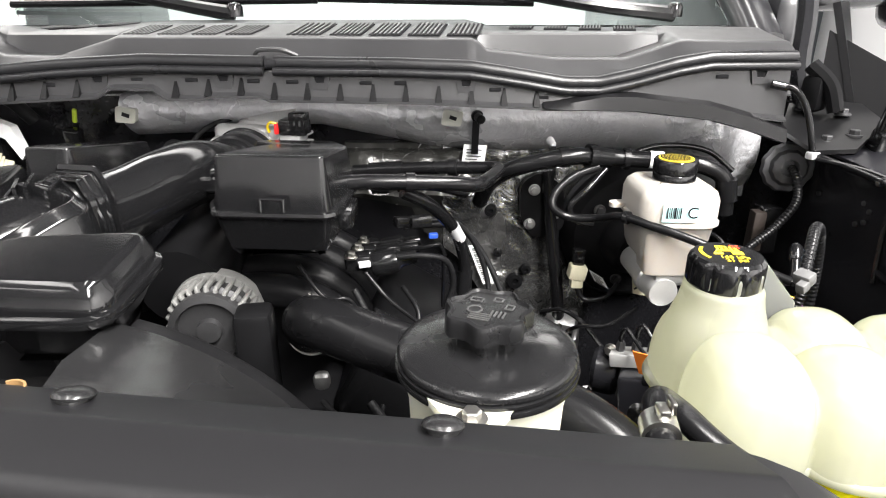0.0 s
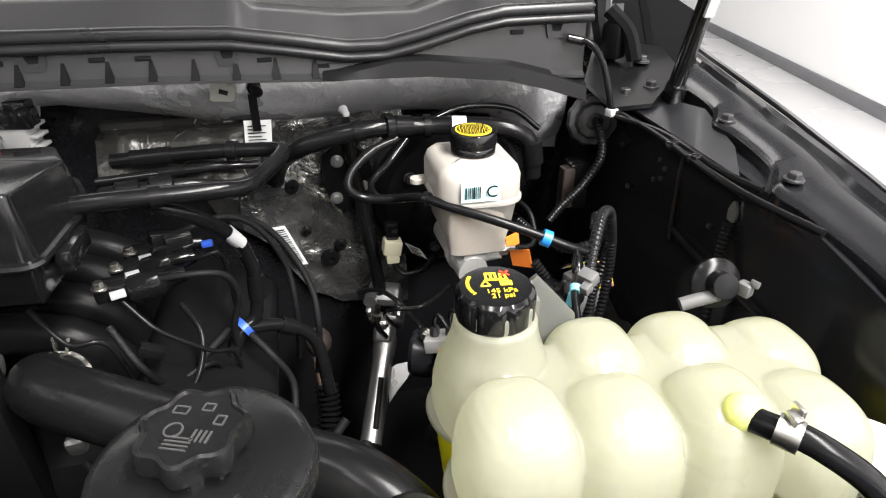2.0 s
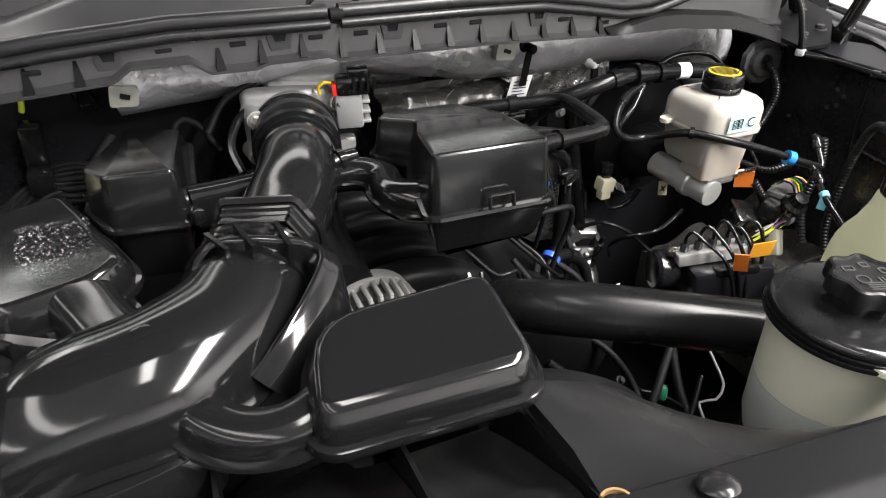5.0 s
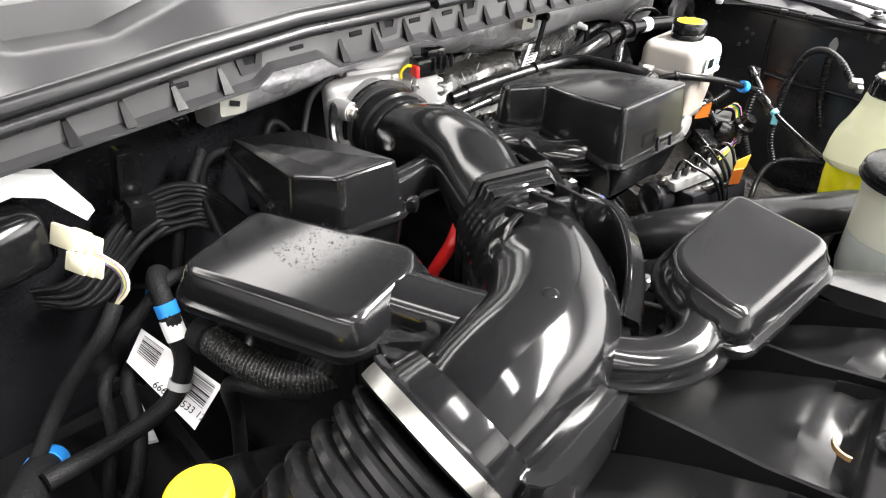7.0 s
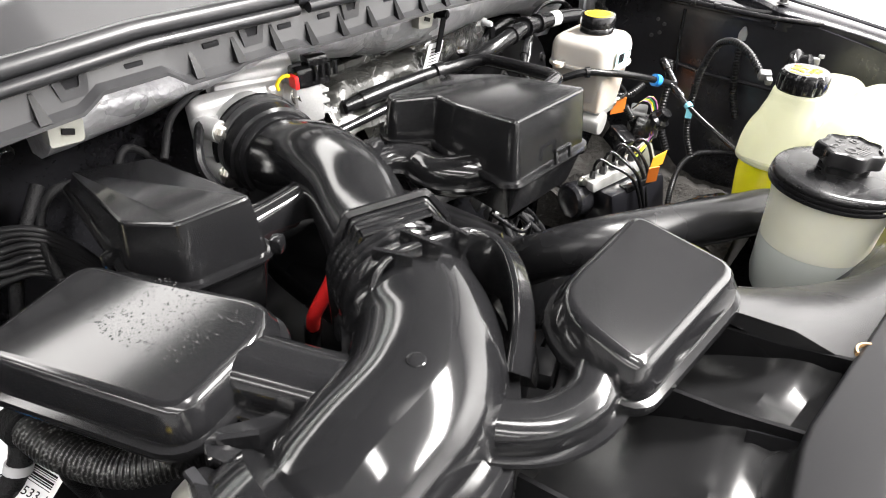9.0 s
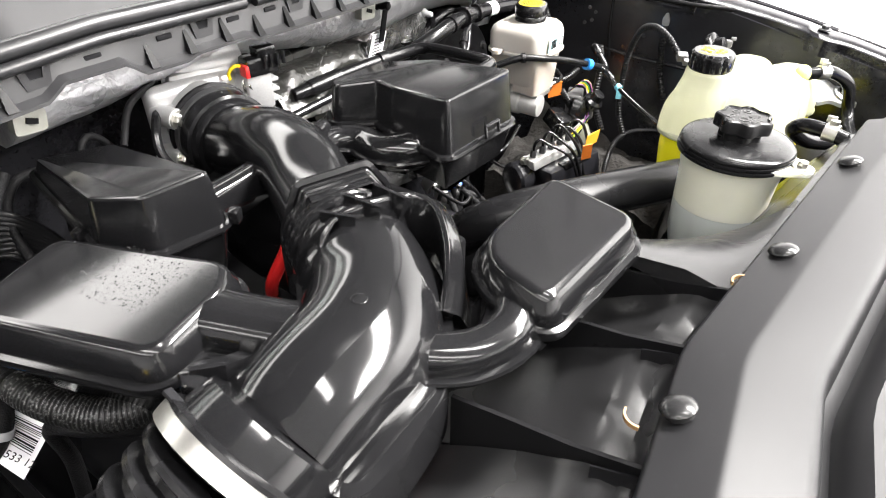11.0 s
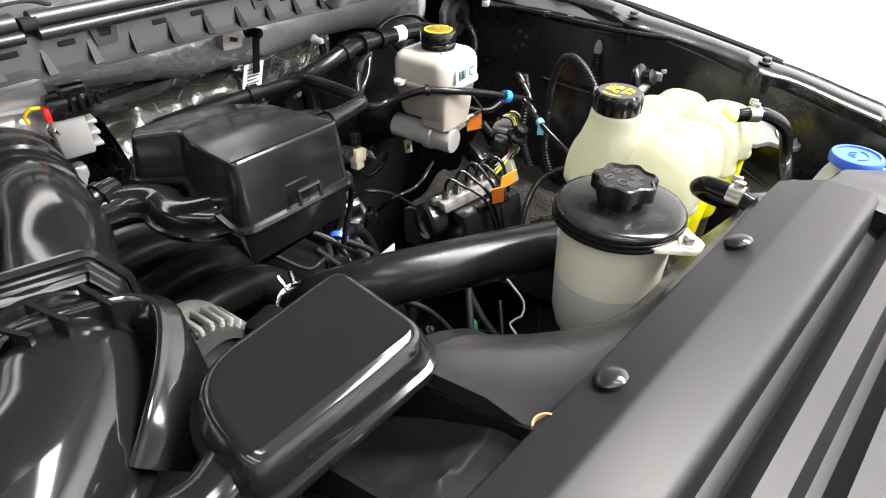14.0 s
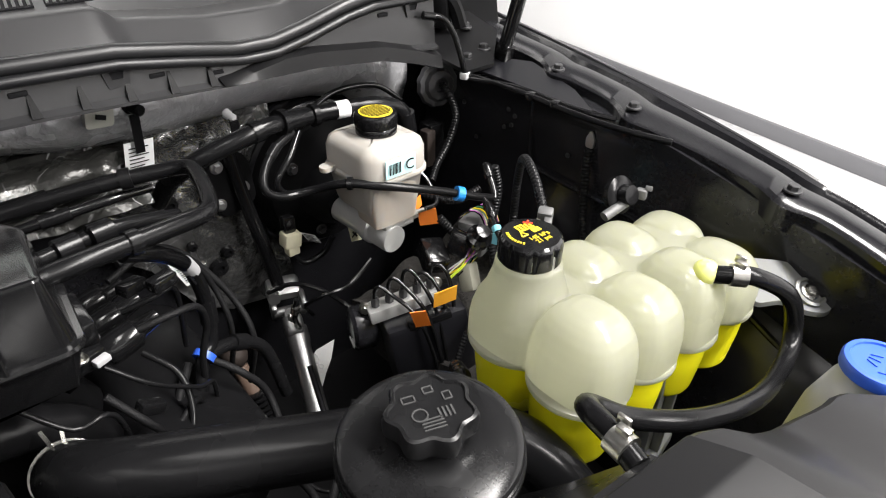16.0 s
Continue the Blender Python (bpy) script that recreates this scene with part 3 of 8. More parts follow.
def cab():
    truck = thing("truck_cab", (-0.26, 1.9, 0.5), "black pickup cab with a raked windscreen", "truck cab")
    bm = B()
    slab(bm, [V(-1.02, 1.13, 1.43), V(0.50, 1.13, 1.43), V(0.36, 1.80, 1.98), V(-0.88, 1.80, 1.98)], 0.006)
    part("windscreen", bm, GLASS, truck, "greenish tinted windscreen glass").visible_shadow = False
    for s in (-1, 1):
        bm = B()
        x0, x1 = -0.26 + s * 0.80, -0.26 + s * 0.66
        tube(bm, [(x0, 1.08, 1.40), (x0 - s * 0.03, 1.25, 1.55), (x1, 1.85, 2.0)], 0.035, 10)
        part("pillar", bm, PAINT, truck)
        bm = B()
        box(bm, (-0.26 + s * 0.86, 1.85, 1.02), (0.08, 1.5, 0.95), bevel=0.03)
        part("door", bm, PAINT, truck)
        mirror = thing("door_mirror", (-0.26 + s * 1.12, 1.25, 1.42), "black plastic towing mirror on the cab door", "mirror", "door mirrors")
        bm = B()
        box(bm, (-0.26 + s * 1.20, 1.22, 1.60), (0.24, 0.10, 0.36), bevel=0.04, seg=4)
        part("housing", bm, SATIN, mirror)
        bm = B()
        tube(bm, [(-0.26 + s * 0.86, 1.26, 1.47), (-0.26 + s * 1.0, 1.22, 1.48), (-0.26 + s * 1.12, 1.22, 1.49)], 0.022, 10)
        part("arm", bm, SATIN, mirror)
    bm = B()
    box(bm, (-0.26, 2.35, 2.02), (1.42, 1.2, 0.06), bevel=0.025)
    part("roof", bm, PAINT, truck)
    bm = B()
    box(bm, (-0.26, 2.35, 1.975), (1.34, 1.14, 0.02), bevel=0.006)
    part("headliner", bm, HEADLINER, truck, "pale grey headliner")
    bm = B()
    box(bm, (-0.26, 1.45, 1.28), (1.6, 0.6, 0.22), bevel=0.06)
    part("dashboard", bm, PAINT_DIM, truck)
    bm = B()
    box(bm, (-0.26, 2.9, 0.95), (1.6, 0.1, 0.75), bevel=0.03)
    part("rear_wall", bm, PAINT, truck)
    for pts, blade in (([(-0.36, 1.13, 1.452), (-0.45, 1.12, 1.468), (-0.62, 1.14, 1.50), (-0.75, 1.2, 1.56)], [(-0.76, 1.155, 1.468), (-0.22, 1.152, 1.475)]),
                       ([(0.40, 1.13, 1.452), (0.25, 1.13, 1.468), (0.08, 1.15, 1.495), (-0.02, 1.18, 1.52)], [(-0.24, 1.16, 1.478), (0.16, 1.16, 1.470)])):
        wiper = thing("windscreen_wiper", pts[0], "black windscreen wiper arm resting on the glass", "wiper", "windscreen wipers")
        bm = B()
        tube(bm, [(*p, r) for p, r in zip(pts, (0.013, 0.011, 0.008, 0.006))], 0.01, 8)
        part("arm", bm, SATIN, wiper)
        bm = B()
        rod(bm, blade[0], blade[1], 0.006, 8)
        part("blade", bm, RUBBER, wiper)
        bm = B()
        lathe(bm, [(0.014, -0.01), (0.014, 0.006), (0.010, 0.012), (0.001, 0.014)], (pts[0][0], pts[0][1], pts[0][2] + 0.006), n=16)
        part("pivot_cap", bm, SATIN, wiper)


cowl()
cab()


# ---- inner body: firewall, aprons, fenders, front panel ----
def firewall():
    bm = B()
    box(bm, (-0.25, 0.95, 0.85), (1.70, 0.02, 0.98))
    tagged(part("wall_firewall", bm, ECOAT), "black painted steel firewall", "firewall", kind="structure")
    pad = thing("insulation_blanket", (0, 0.87, 1.27), "silver foil-faced insulation blanket under the cowl", "insulation")
    low = [(-0.47, 1.287), (-0.43, 1.288), (-0.35, 1.290), (-0.27, 1.303), (-0.18, 1.303), (-0.12, 1.290), (-0.02, 1.270), (0.09, 1.263), (0.21, 1.266), (0.30, 1.262), (0.36, 1.250), (0.40, 1.215), (0.43, 1.19), (0.475, 1.185)]
    bm = B()
    rings = []
    for x in np.arange(-0.455, 0.476, 0.005):
        zb, zt = along(low, x), 1.352 if x < 0.12 else 1.350 - max(0, x - 0.33) * 0.28
        k = max(0, x - 0.40) / 0.07
        y0 = 0.868 - 0.012 * math.sin(x * 23) * 0.3
        ring = []
        for j in range(19):
            s = j / 18
            z = zt + (zb - zt) * s
            y = y0 + 0.03 * (2 * s - 0.75) ** 2 + 0.03 * k
            y += 0.003 * noise.noise(V(x * 14, z * 30, 1.0)) + 0.0012 * noise.noise(V(x * 70, z * 90, 4.0)) - 0.0025 * abs(noise.noise(V(x * 46 + z * 40, z * 36, 9.0)))
            ring.append(V(x, y, z))
        ring += [V(x, 0.93, zb), V(x, 0.93, zt)]
        rings.append(ring)
    loft(bm, rings)
    part("foil_face", bm, PAD, pad, sharp=60)
    for x, z in ((-0.445, 1.325), (0.012, 1.322)):
        bm = B()
        outline = rounded([(x - 0.015, z - 0.010), (x + 0.013, z - 0.012), (x + 0.017, z + 0.008), (x - 0.011, z + 0.012)], 0.004, 3)
        y = 0.852 if x > -0.2 else 0.858
        loft(bm, [[V(p.x, y, p.y) for p in outline], [V(p.x, y + 0.012, p.y) for p in outline]])
        patch = part("patch", bm, PATCH, pad, "pale grey retaining plate")
        # black block painted as the dark of the plate's opening
        bm = B()
        box(bm, (x + 0.002, y - 0.0005, z), (0.010, 0.003, 0.005), (0, 20, 0))
        sub("slot_shade", bm, INK_AND_SHADE, patch)
    # bright foil shield on the bulkhead below the blanket
    shield = thing("heat_shield", (0.08, 0.91, 0.98), "crumpled silver foil heat shield on the firewall", "heat shield")
    bm = B()
    rings = []
    for x in np.arange(0.0, 0.236, 0.005):
        ring = []
        top = 1.275
        bot = along([(-0.15, 1.19), (-0.05, 1.17), (-0.03, 1.13), (0.03, 1.08), (0.08, 0.99), (0.13, 0.955), (0.236, 0.945)], x)
        for j in range(44):
            s = j / 43
            z = top + (bot - top) * s
            y = 0.918 + 0.008 * noise.noise(V(x * 14, z * 14, 3.0)) + 0.004 * noise.noise(V(x * 45, z * 45, 7.0)) - 0.007 * abs(noise.noise(V(x * 26 + z * 9, z * 24 - x * 6, 2.0)))
            y -= 0.012 * math.exp(-((x - 0.06) ** 2 + (z - 1.17) ** 2) / 0.0006)
            ring.append(V(x, y, z))
        ring += [V(x, 0.938, bot), V(x, 0.938, top)]
        rings.append(ring)
    loft(bm, rings)
    part("sheet", bm, SHIELD, shield, sharp=70)
    bm = B()
    rings = []
    for x in np.arange(-0.15, 0.001, 0.01):
        bot = along([(-0.15, 1.19), (-0.05, 1.17), (-0.03, 1.13), (0.0, 1.10)], x)
        ring = [V(x, 0.920 + 0.006 * noise.noise(V(x * 14, z * 14, 3.0)) + 0.003 * noise.noise(V(x * 45, z * 45, 7.0)), z) for z in np.linspace(1.273, bot, 18)]
        rings.append(ring + [V(x, 0.938, bot), V(x, 0.938, 1.273)])
    loft(bm, rings)
    part("backing", bm, SHIELD_DARK, shield, "dark foil backing", sharp=70)
    for x, z, r in ((0.074, 1.169, 0.011), (0.088, 1.097, 0.007), (0.135, 1.068, 0.009), (0.118, 1.047, 0.014)):
        bm = B()
        lathe(bm, [(r, -0.002), (r * 0.85, 0.006), (r * 0.4, 0.007), (r * 0.3, 0.003), (0.001, 0.003)], (x, 0.909, z), (0, -1, 0), 18)
        part("grommet", bm, RUBBER, shield)
    # crumpled foil on the engine side of the bulkhead
    bm = B()
    rings = []
    for x in np.arange(-0.15, 0.045, 0.008):
        ring = []
        for j in range(10):
            s = j / 9
            z = 1.265 - 0.055 * s
            ring.append(V(x, 0.885 - 0.035 * s + 0.010 * noise.noise(V(x * 30, s * 3, 2.0)), z + 0.010 * noise.noise(V(x * 22, s * 2, 5.0))))
        ring += [V(x, 0.9, 1.20), V(x, 0.92, 1.265)]
        rings.append(ring)
    loft(bm, rings)
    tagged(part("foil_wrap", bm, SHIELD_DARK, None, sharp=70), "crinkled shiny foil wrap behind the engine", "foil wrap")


def aprons():
    apron = thing("inner_fender", (0.55, 0.5, 0.6), "black painted inner fender apron with pressed seams", "inner fender", kind="structure")
    bm = B()
    rings = []
    for y in np.arange(-0.15, 0.941, 0.02):
        top = along([(-0.15, 1.15), (0.15, 1.205), (0.33, 1.238), (0.5, 1.270), (0.78, 1.285), (0.94, 1.29)], y)
        xi = along([(-0.15, 0.44), (0.2, 0.50), (0.35, 0.522), (0.6, 0.535), (0.94, 0.535)], y)
        bulge = 0.06 * math.exp(-((y - 0.28) / 0.22) ** 2)
        rings.append([V(xi, y, top), V(xi - 0.004, y, top - 0.03), V(xi + 0.004 - 0.02 * bulge, y, top - 0.12), V(xi - 0.01 - bulge * 0.4, y, top - 0.16), V(xi - 0.02 - bulge, y, top - 0.32),
                      V(xi - 0.06 - bulge * 1.5, y, 0.72), V(xi + 0.03, y, 0.72), V(xi + 0.03, y, top)])
    loft(bm, rings)
    part("panel", bm, ECOAT, apron)
    for pts, r in (([(0.531, 0.69, 1.262), (0.531, 0.688, 1.20), (0.529, 0.68, 1.15)], 0.003), ([(0.532, 0.69, 1.165), (0.529, 0.62, 1.158), (0.524, 0.5, 1.155), (0.515, 0.38, 1.13), (0.50, 0.27, 1.09)], 0.004),
                   ([(0.51, 0.43, 1.10), (0.50, 0.34, 1.05), (0.48, 0.26, 0.98)], 0.004)):
        bm = B()
        tube(bm, pts, r, 8)
        part("pressed_seam", bm, ECOAT, apron)
    for y, z in ((0.735, 1.235), (0.722, 1.228), (0.742, 1.205), (0.728, 1.212), (0.83, 1.22), (0.80, 1.17), (0.62, 1.20), (0.50, 1.19)):
        bm = B()
        lathe(bm, [(0.0035, -0.002), (0.0035, 0.001), (0.002, 0.0015)], (0.532, y, z), (-1, 0, 0), 10)
        part("hole_plug", bm, DARK_STEEL, apron)
    # rail on top of the apron
    rail = thing("fender_rail", (0.56, 0.5, 1.27), "black steel fender mounting rail with bolts", "fender rail")
    bm = B()
    rings = []
    for y in np.arange(-0.1, 0.90, 0.008):
        z = along([(-0.1, 1.180), (0.2, 1.231), (0.35, 1.258), (0.55, 1.285), (0.88, 1.315)], y)
        w = 0.030 + 0.016 * sum(math.exp(-((y - c) / 0.022) ** 2) for c in (0.33, 0.54, 0.69, 0.14)) + 0.003 * math.sin(y * 40)
        xo = along([(-0.1, 0.545), (0.2, 0.59), (0.35, 0.612), (0.53, 0.642), (0.9, 0.695)], y)
        xi = along([(-0.1, 0.46), (0.2, 0.505), (0.35, 0.525), (0.52, 0.532), (0.60, 0.555), (0.75, 0.585), (0.9, 0.60)], y) - (w - 0.034) * 0.8
        rings.append([V(xi, y, z - 0.03), V(xi, y, z - 0.004), V(xi + 0.006, y, z + 0.001), V(xi * 0.6 + xo * 0.4, y, z + 0.003), V(xi * 0.45 + xo * 0.55, y, z + 0.001), V(xi * 0.4 + xo * 0.6, y, z - 0.007), V(xi * 0.25 + xo * 0.75, y, z - 0.009), V(xi * 0.2 + xo * 0.8, y, z - 0.002), V(xo - 0.012, y, z), V(xo - 0.008, y, z - 0.012), V(xo, y, z - 0.012), V(xo, y, z - 0.03)])
    loft(bm, rings)
    part("flange", bm, ECOAT, rail)
    for x, y, z in ((0.548, 0.541, 1.289), (0.575, 0.685, 1.298), (0.538, 0.33, 1.259), (0.520, 0.14, 1.226)):
        bm = B()
        hexbolt(bm, (x, y, z), 0.0065, 0.008)
        part("bolt", bm, DARK_STEEL, rail)
    # painted triangular gusset plate in front of the hinge
    bm = B()
    slab(bm, [V(0.545, 0.82, 1.292), V(0.512, 0.80, 1.284), V(0.522, 0.58, 1.274), V(0.558, 0.64, 1.281), V(0.585, 0.74, 1.291)], 0.004)
    part("gusset_plate", bm, PAINT, rail)
    bm = B()
    slab(bm, [V(0.525, 0.94, 1.272), V(0.528, 0.42, 1.250), V(0.60, 0.42, 1.250), V(0.66, 0.94, 1.280)], 0.005)
    part("closing_plate", bm, ECOAT, rail)
    for s in (1, -1):
        cx = -0.26
        bm = B()
        rings = []
        for y in np.arange(-0.35, 1.06, 0.03):
            z = along([(-0.35, 1.06), (0, 1.175), (0.20, 1.216), (0.35, 1.246), (0.53, 1.271), (0.71, 1.290), (1.06, 1.318)], y)
            xo = along([(-0.35, 0.49), (0.2, 0.58), (0.35, 0.605), (0.53, 0.635), (0.71, 0.665), (1.06, 0.720)], y) - cx
            prof = [(0, -0.03), (0.003, -0.006), (0.008, -0.001), (0.014, -0.002), (0.020, -0.008), (0.034, -0.04), (0.060, -0.12), (0.075, -0.30), (0.07, -0.52), (0.06, -0.52), (0.065, -0.30), (0.050, -0.12), (0.024, -0.05), (0.010, -0.02)]
            rings.append([V(cx + s * (xo + a), y, z + b) for a, b in prof])
        loft(bm, rings)
        fen = thing("fender", (cx + s * 0.95, 0.35, 0.75), "glossy black painted front fender", "fender", "front fenders")
        part("skin", bm, PAINT, fen)
        for dx, dz, r in ((-0.004, -0.006, 0.005), (0.010, 0.004, 0.004)):
            bm = B()
            tube(bm, [(cx + s * (along([(-0.35, 0.49), (0.2, 0.58), (0.35, 0.605), (0.53, 0.635), (0.71, 0.665), (1.06, 0.720)], y) - cx + dx), y, along([(-0.35, 1.06), (0, 1.175), (0.20, 1.216), (0.35, 1.246), (0.53, 1.271), (0.71, 1.290), (1.06, 1.318)], y) + dz) for y in np.arange(-0.3, 1.05, 0.05)], r, 8, straight=True)
            part("rolled_edge", bm, PAINT, fen)
    bm = B()
    box(bm, (-1.09, 0.35, 0.98), (0.04, 1.2, 0.62), bevel=0.01)
    tagged(part("inner_fender", bm, ECOAT), "black inner fender apron on the passenger side", "inner fender", kind="structure")


def hinge():
    h = thing("hood_support", (0.55, 0.84, 1.30), "black steel hood support with a bolted base plate", "hood support")
    bm = B()
    slab(bm, [V(0.475, 0.855, 1.300), V(0.480, 0.775, 1.288), V(0.53, 0.77, 1.291), V(0.60, 0.83, 1.315), V(0.62, 0.93, 1.33), V(0.52, 0.93, 1.325)], 0.006)
    part("base_plate", bm, SHROUD, h)
    for c in ((0.509, 0.803, 1.299), (0.559, 0.86, 1.325), (0.545, 0.805, 1.306)):
        bm = B()
        hexbolt(bm, c, 0.007, 0.009)
        part("bolt", bm, DARK_STEEL, h)
    bm = B()
    tube(bm, [(0.53, 0.90, 1.32), (0.525, 0.93, 1.38), (0.53, 0.95, 1.46), (0.52, 0.97, 1.56), (0.48, 0.975, 1.68)], 0.014, 8)
    part("arm", bm, ECOAT, h)
    bm = B()
    box(bm, (0.525, 0.88, 1.352), (0.03, 0.03, 0.05), (0, 0, 30), bevel=0.008)
    tube(bm, [(0.515, 0.885, 1.39), (0.535, 0.865, 1.365), (0.545, 0.855, 1.33)], 0.011, 8)
    part("link", bm, MATT, h)
    bm = B()
    slab(bm, [V(0.60, 0.92, 1.33), V(0.64, 0.98, 1.33), V(0.62, 1.02, 1.47), V(0.57, 0.96, 1.47)], 0.01)
    slab(bm, [V(0.572, 0.945, 1.30), V(0.66, 0.88, 1.29), V(0.665, 0.90, 1.375), V(0.60, 0.951, 1.418), V(0.575, 0.96, 1.432)], 0.006)
    part("side_plate", bm, SHROUD, h)
    strut = thing("hood_strut", (0.563, 0.778, 1.31), "black gas strut holding up the hood", "gas strut")
    bm = B()
    rod(bm, (0.563, 0.778, 1.312), (0.556, 0.56, 2.06), 0.0105, 14)
    part("cylinder", bm, SATIN, strut)
    bm = B()
    box(bm, (0.563, 0.778, 1.305), (0.02, 0.024, 0.03), (16, 0, 0), bevel=0.005)
    part("end_fitting", bm, SATIN, strut)
    bm = B()
    box(bm, (0.5615, 0.736, 1.4135), (0.012, 0.004, 0.022), (16, 0, 0))
    part("sticker", bm, PALE_GREY, strut)


EDGE = lambda x: 0.257 - 0.13 * max(x, -0.33) + 0.10 * min(0, x + 0.33)


def front_cover():
    cover = thing("radiator_cover", (-0.1, 0.15, 1.25), "grained dark grey plastic cover over the radiator", "radiator cover")
    prof = [(0.0, -0.030), (0.0, -0.004), (-0.0015, -0.0008), (-0.003, 0.0), (-0.0325, 0.0092), (-0.0345, 0.0100), (-0.0365, 0.0104), (-0.0390, 0.0104), (-0.073, 0.0085), (-0.076, 0.0078), (-0.079, 0.006), (-0.082, 0.001), (-0.085, -0.022), (-0.094, -0.026), (-0.098, -0.012),
            (-0.108, -0.003), (-0.122, -0.007), (-0.130, -0.028), (-0.137, -0.030), (-0.146, -0.014), (-0.21, -0.030), (-0.24, -0.07), (-0.235, -0.08), (-0.02, -0.036)]
    bm = B()
    rings = []
    for x in np.arange(-0.86, 0.141, 0.02):
        e = EDGE(x)
        z0 = 1.273
        rings.append([V(x - 0.12 * dy, e + dy, z0 + dz) for dy, dz in prof])
    loft(bm, rings)
    part("panel", bm, COVER, cover)
    for x, y in ((0.0, 0.241), (-0.193, 0.2655), (-0.39, 0.285), (-0.58, 0.27)):
        bm = B()
        lathe(bm, [(0.0085, -0.002), (0.0085, 0.001), (0.0105, 0.0018), (0.0108, 0.0030), (0.0098, 0.0048), (0.0065, 0.0064), (0.003, 0.0070), (0.0005, 0.0071)], (x, y, 1.2775), (0.05, 0.38, 1), n=24)
        part("push_pin", bm, SCOOP, cover)
    # side wing that carries on to the headlamp and filler
    bm = B()
    rings = []
    for x in np.arange(0.139, 0.60, 0.015):
        e = along([(0.139, 0.240), (0.165, 0.235), (0.185, 0.215), (0.235, 0.206), (0.27, 0.196), (0.30, 0.194), (0.34, 0.165), (0.6, 0.12)], x)
        z = along([(0.139, 1.271), (0.18, 1.262), (0.22, 1.242), (0.28, 1.236), (0.34, 1.222), (0.60, 1.15)], x)
        rings.append([V(x, e, z - 0.05), V(x, e, z - 0.004), V(x, e - 0.004, z), V(x, e - 0.06, z + 0.004), V(x, e - 0.10, z - 0.004), V(x, e - 0.2, z - 0.05), V(x, e - 0.2, z - 0.08), V(x, e - 0.02, z - 0.06)])
    loft(bm, rings)
    part("side_wing", bm, COVER, cover)
    grille = thing("grille_header", (-0.26, -0.05, 0.7), "black grille header and front panel of the truck", "grille")
    bm = B()
    rings = []
    for x in np.arange(-1.0, 0.49, 0.04):
        rings.append([V(x, 0.03, 1.21), V(x, 0.0, 1.225), V(x, -0.05, 1.20), V(x, -0.09, 1.10), V(x, -0.10, 0.75), V(x, -0.02, 0.72), V(x, 0.0, 1.15)])
    loft(bm, rings)
    part("panel", bm, PAINT, grille)


def fan_shroud():
    sh = thing("fan_shroud", (-0.3, 0.34, 1.0), "black moulded plastic radiator fan shroud", "fan shroud")
    cx, cz, R = -0.30, 1.012, 0.25
    bm = B()
    rings = []
    for k in range(40):
        a = math.radians(-20 + 93 * k / 39)
        c, s = math.cos(a), math.sin(a)
        prof = [(R - 0.008, 0.40), (R - 0.008, 0.36), (R + 0.001, 0.36), (R + 0.002, 0.398), (R - 0.002, 0.405)]
        rings.append([V(cx + c * r, y, cz + s * r) for r, y in prof])
    loft(bm, rings, closed=True)
    part("ring", bm, SHROUD, sh)
    bm = B()
    rings = []
    for x in np.arange(-0.237, 0.125, 0.012):
        e = EDGE(x) - 0.004
        dx = x - cx
        yb = 0.385
        zc = cz + math.sqrt(max(0.0, R * R - dx * dx)) if abs(dx) < R else cz
        zb = max(min(1.258, zc + 0.004), 1.05)
        rings.append([V(x, e, 1.262), V(x, e + 0.012, 1.258), V(x, e * 0.6 + yb * 0.4, 1.258 * 0.6 + zb * 0.4 + 0.006), V(x, yb, zb), V(x, yb, zb - 0.006), V(x, e + 0.02, 1.24), V(x, e, 1.24)])
    loft(bm, rings)
    part("upper_panel", bm, SCOOP, sh)
    # scoops between standing fins, under the resonators
    for x0, x1 in ((-0.318, -0.240), (-0.425, -0.320), (-0.56, -0.427), (-0.72, -0.562)):
        bm = B()
        rings = []
        for k in range(9):
            x = x0 + (x1 - x0) * k / 8
            e = EDGE(x) - 0.004
            sag = 0.011 * math.sin(math.pi * k / 8) ** 0.6
            prof = [(0.0, 1.262), (0.003, 1.254), (0.006, 1.249 - sag * 0.5), (0.014, 1.247 - sag), (0.024, 1.247 - sag), (0.036, 1.243 - sag * 0.7), (0.052, 1.234 - sag * 1.2), (0.075, 1.222 - sag * 1.3), (0.105, 1.203 - sag), (0.14, 1.178), (0.17, 1.15), (0.17, 1.14), (0.0, 1.17)]
            rings.append([V(x, e + a, z) for a, z in prof])
        loft(bm, rings)
        part("scoop", bm, SCOOP, sh)
    for x in (-0.239, -0.319, -0.426, -0.561):
        e = EDGE(x) - 0.004
        bm = B()
        fin = [V(x, e, 1.262), V(x, e + 0.045, 1.250), V(x, e + 0.085, 1.244), V(x, e + 0.13, 1.236), V(x, e + 0.13, 1.11), V(x, e, 1.14)]
        loft(bm, [fin, [p + V(0.003, 0, 0) for p in fin]])
        part("fin", bm, SHROUD, sh)
        if x > -0.25:
            continue
        bm = B()
        flap = [V(x, e + 0.002, 1.256), V(x - 0.004, e + 0.03, 1.249), V(x - 0.012, e + 0.026, 1.226), V(x - 0.016, e + 0.006, 1.220)]
        loft(bm, [flap, [p + V(-0.002, 0, 0.0005) for p in flap]])
        part("rubber_flap", bm, RUBBER, sh)


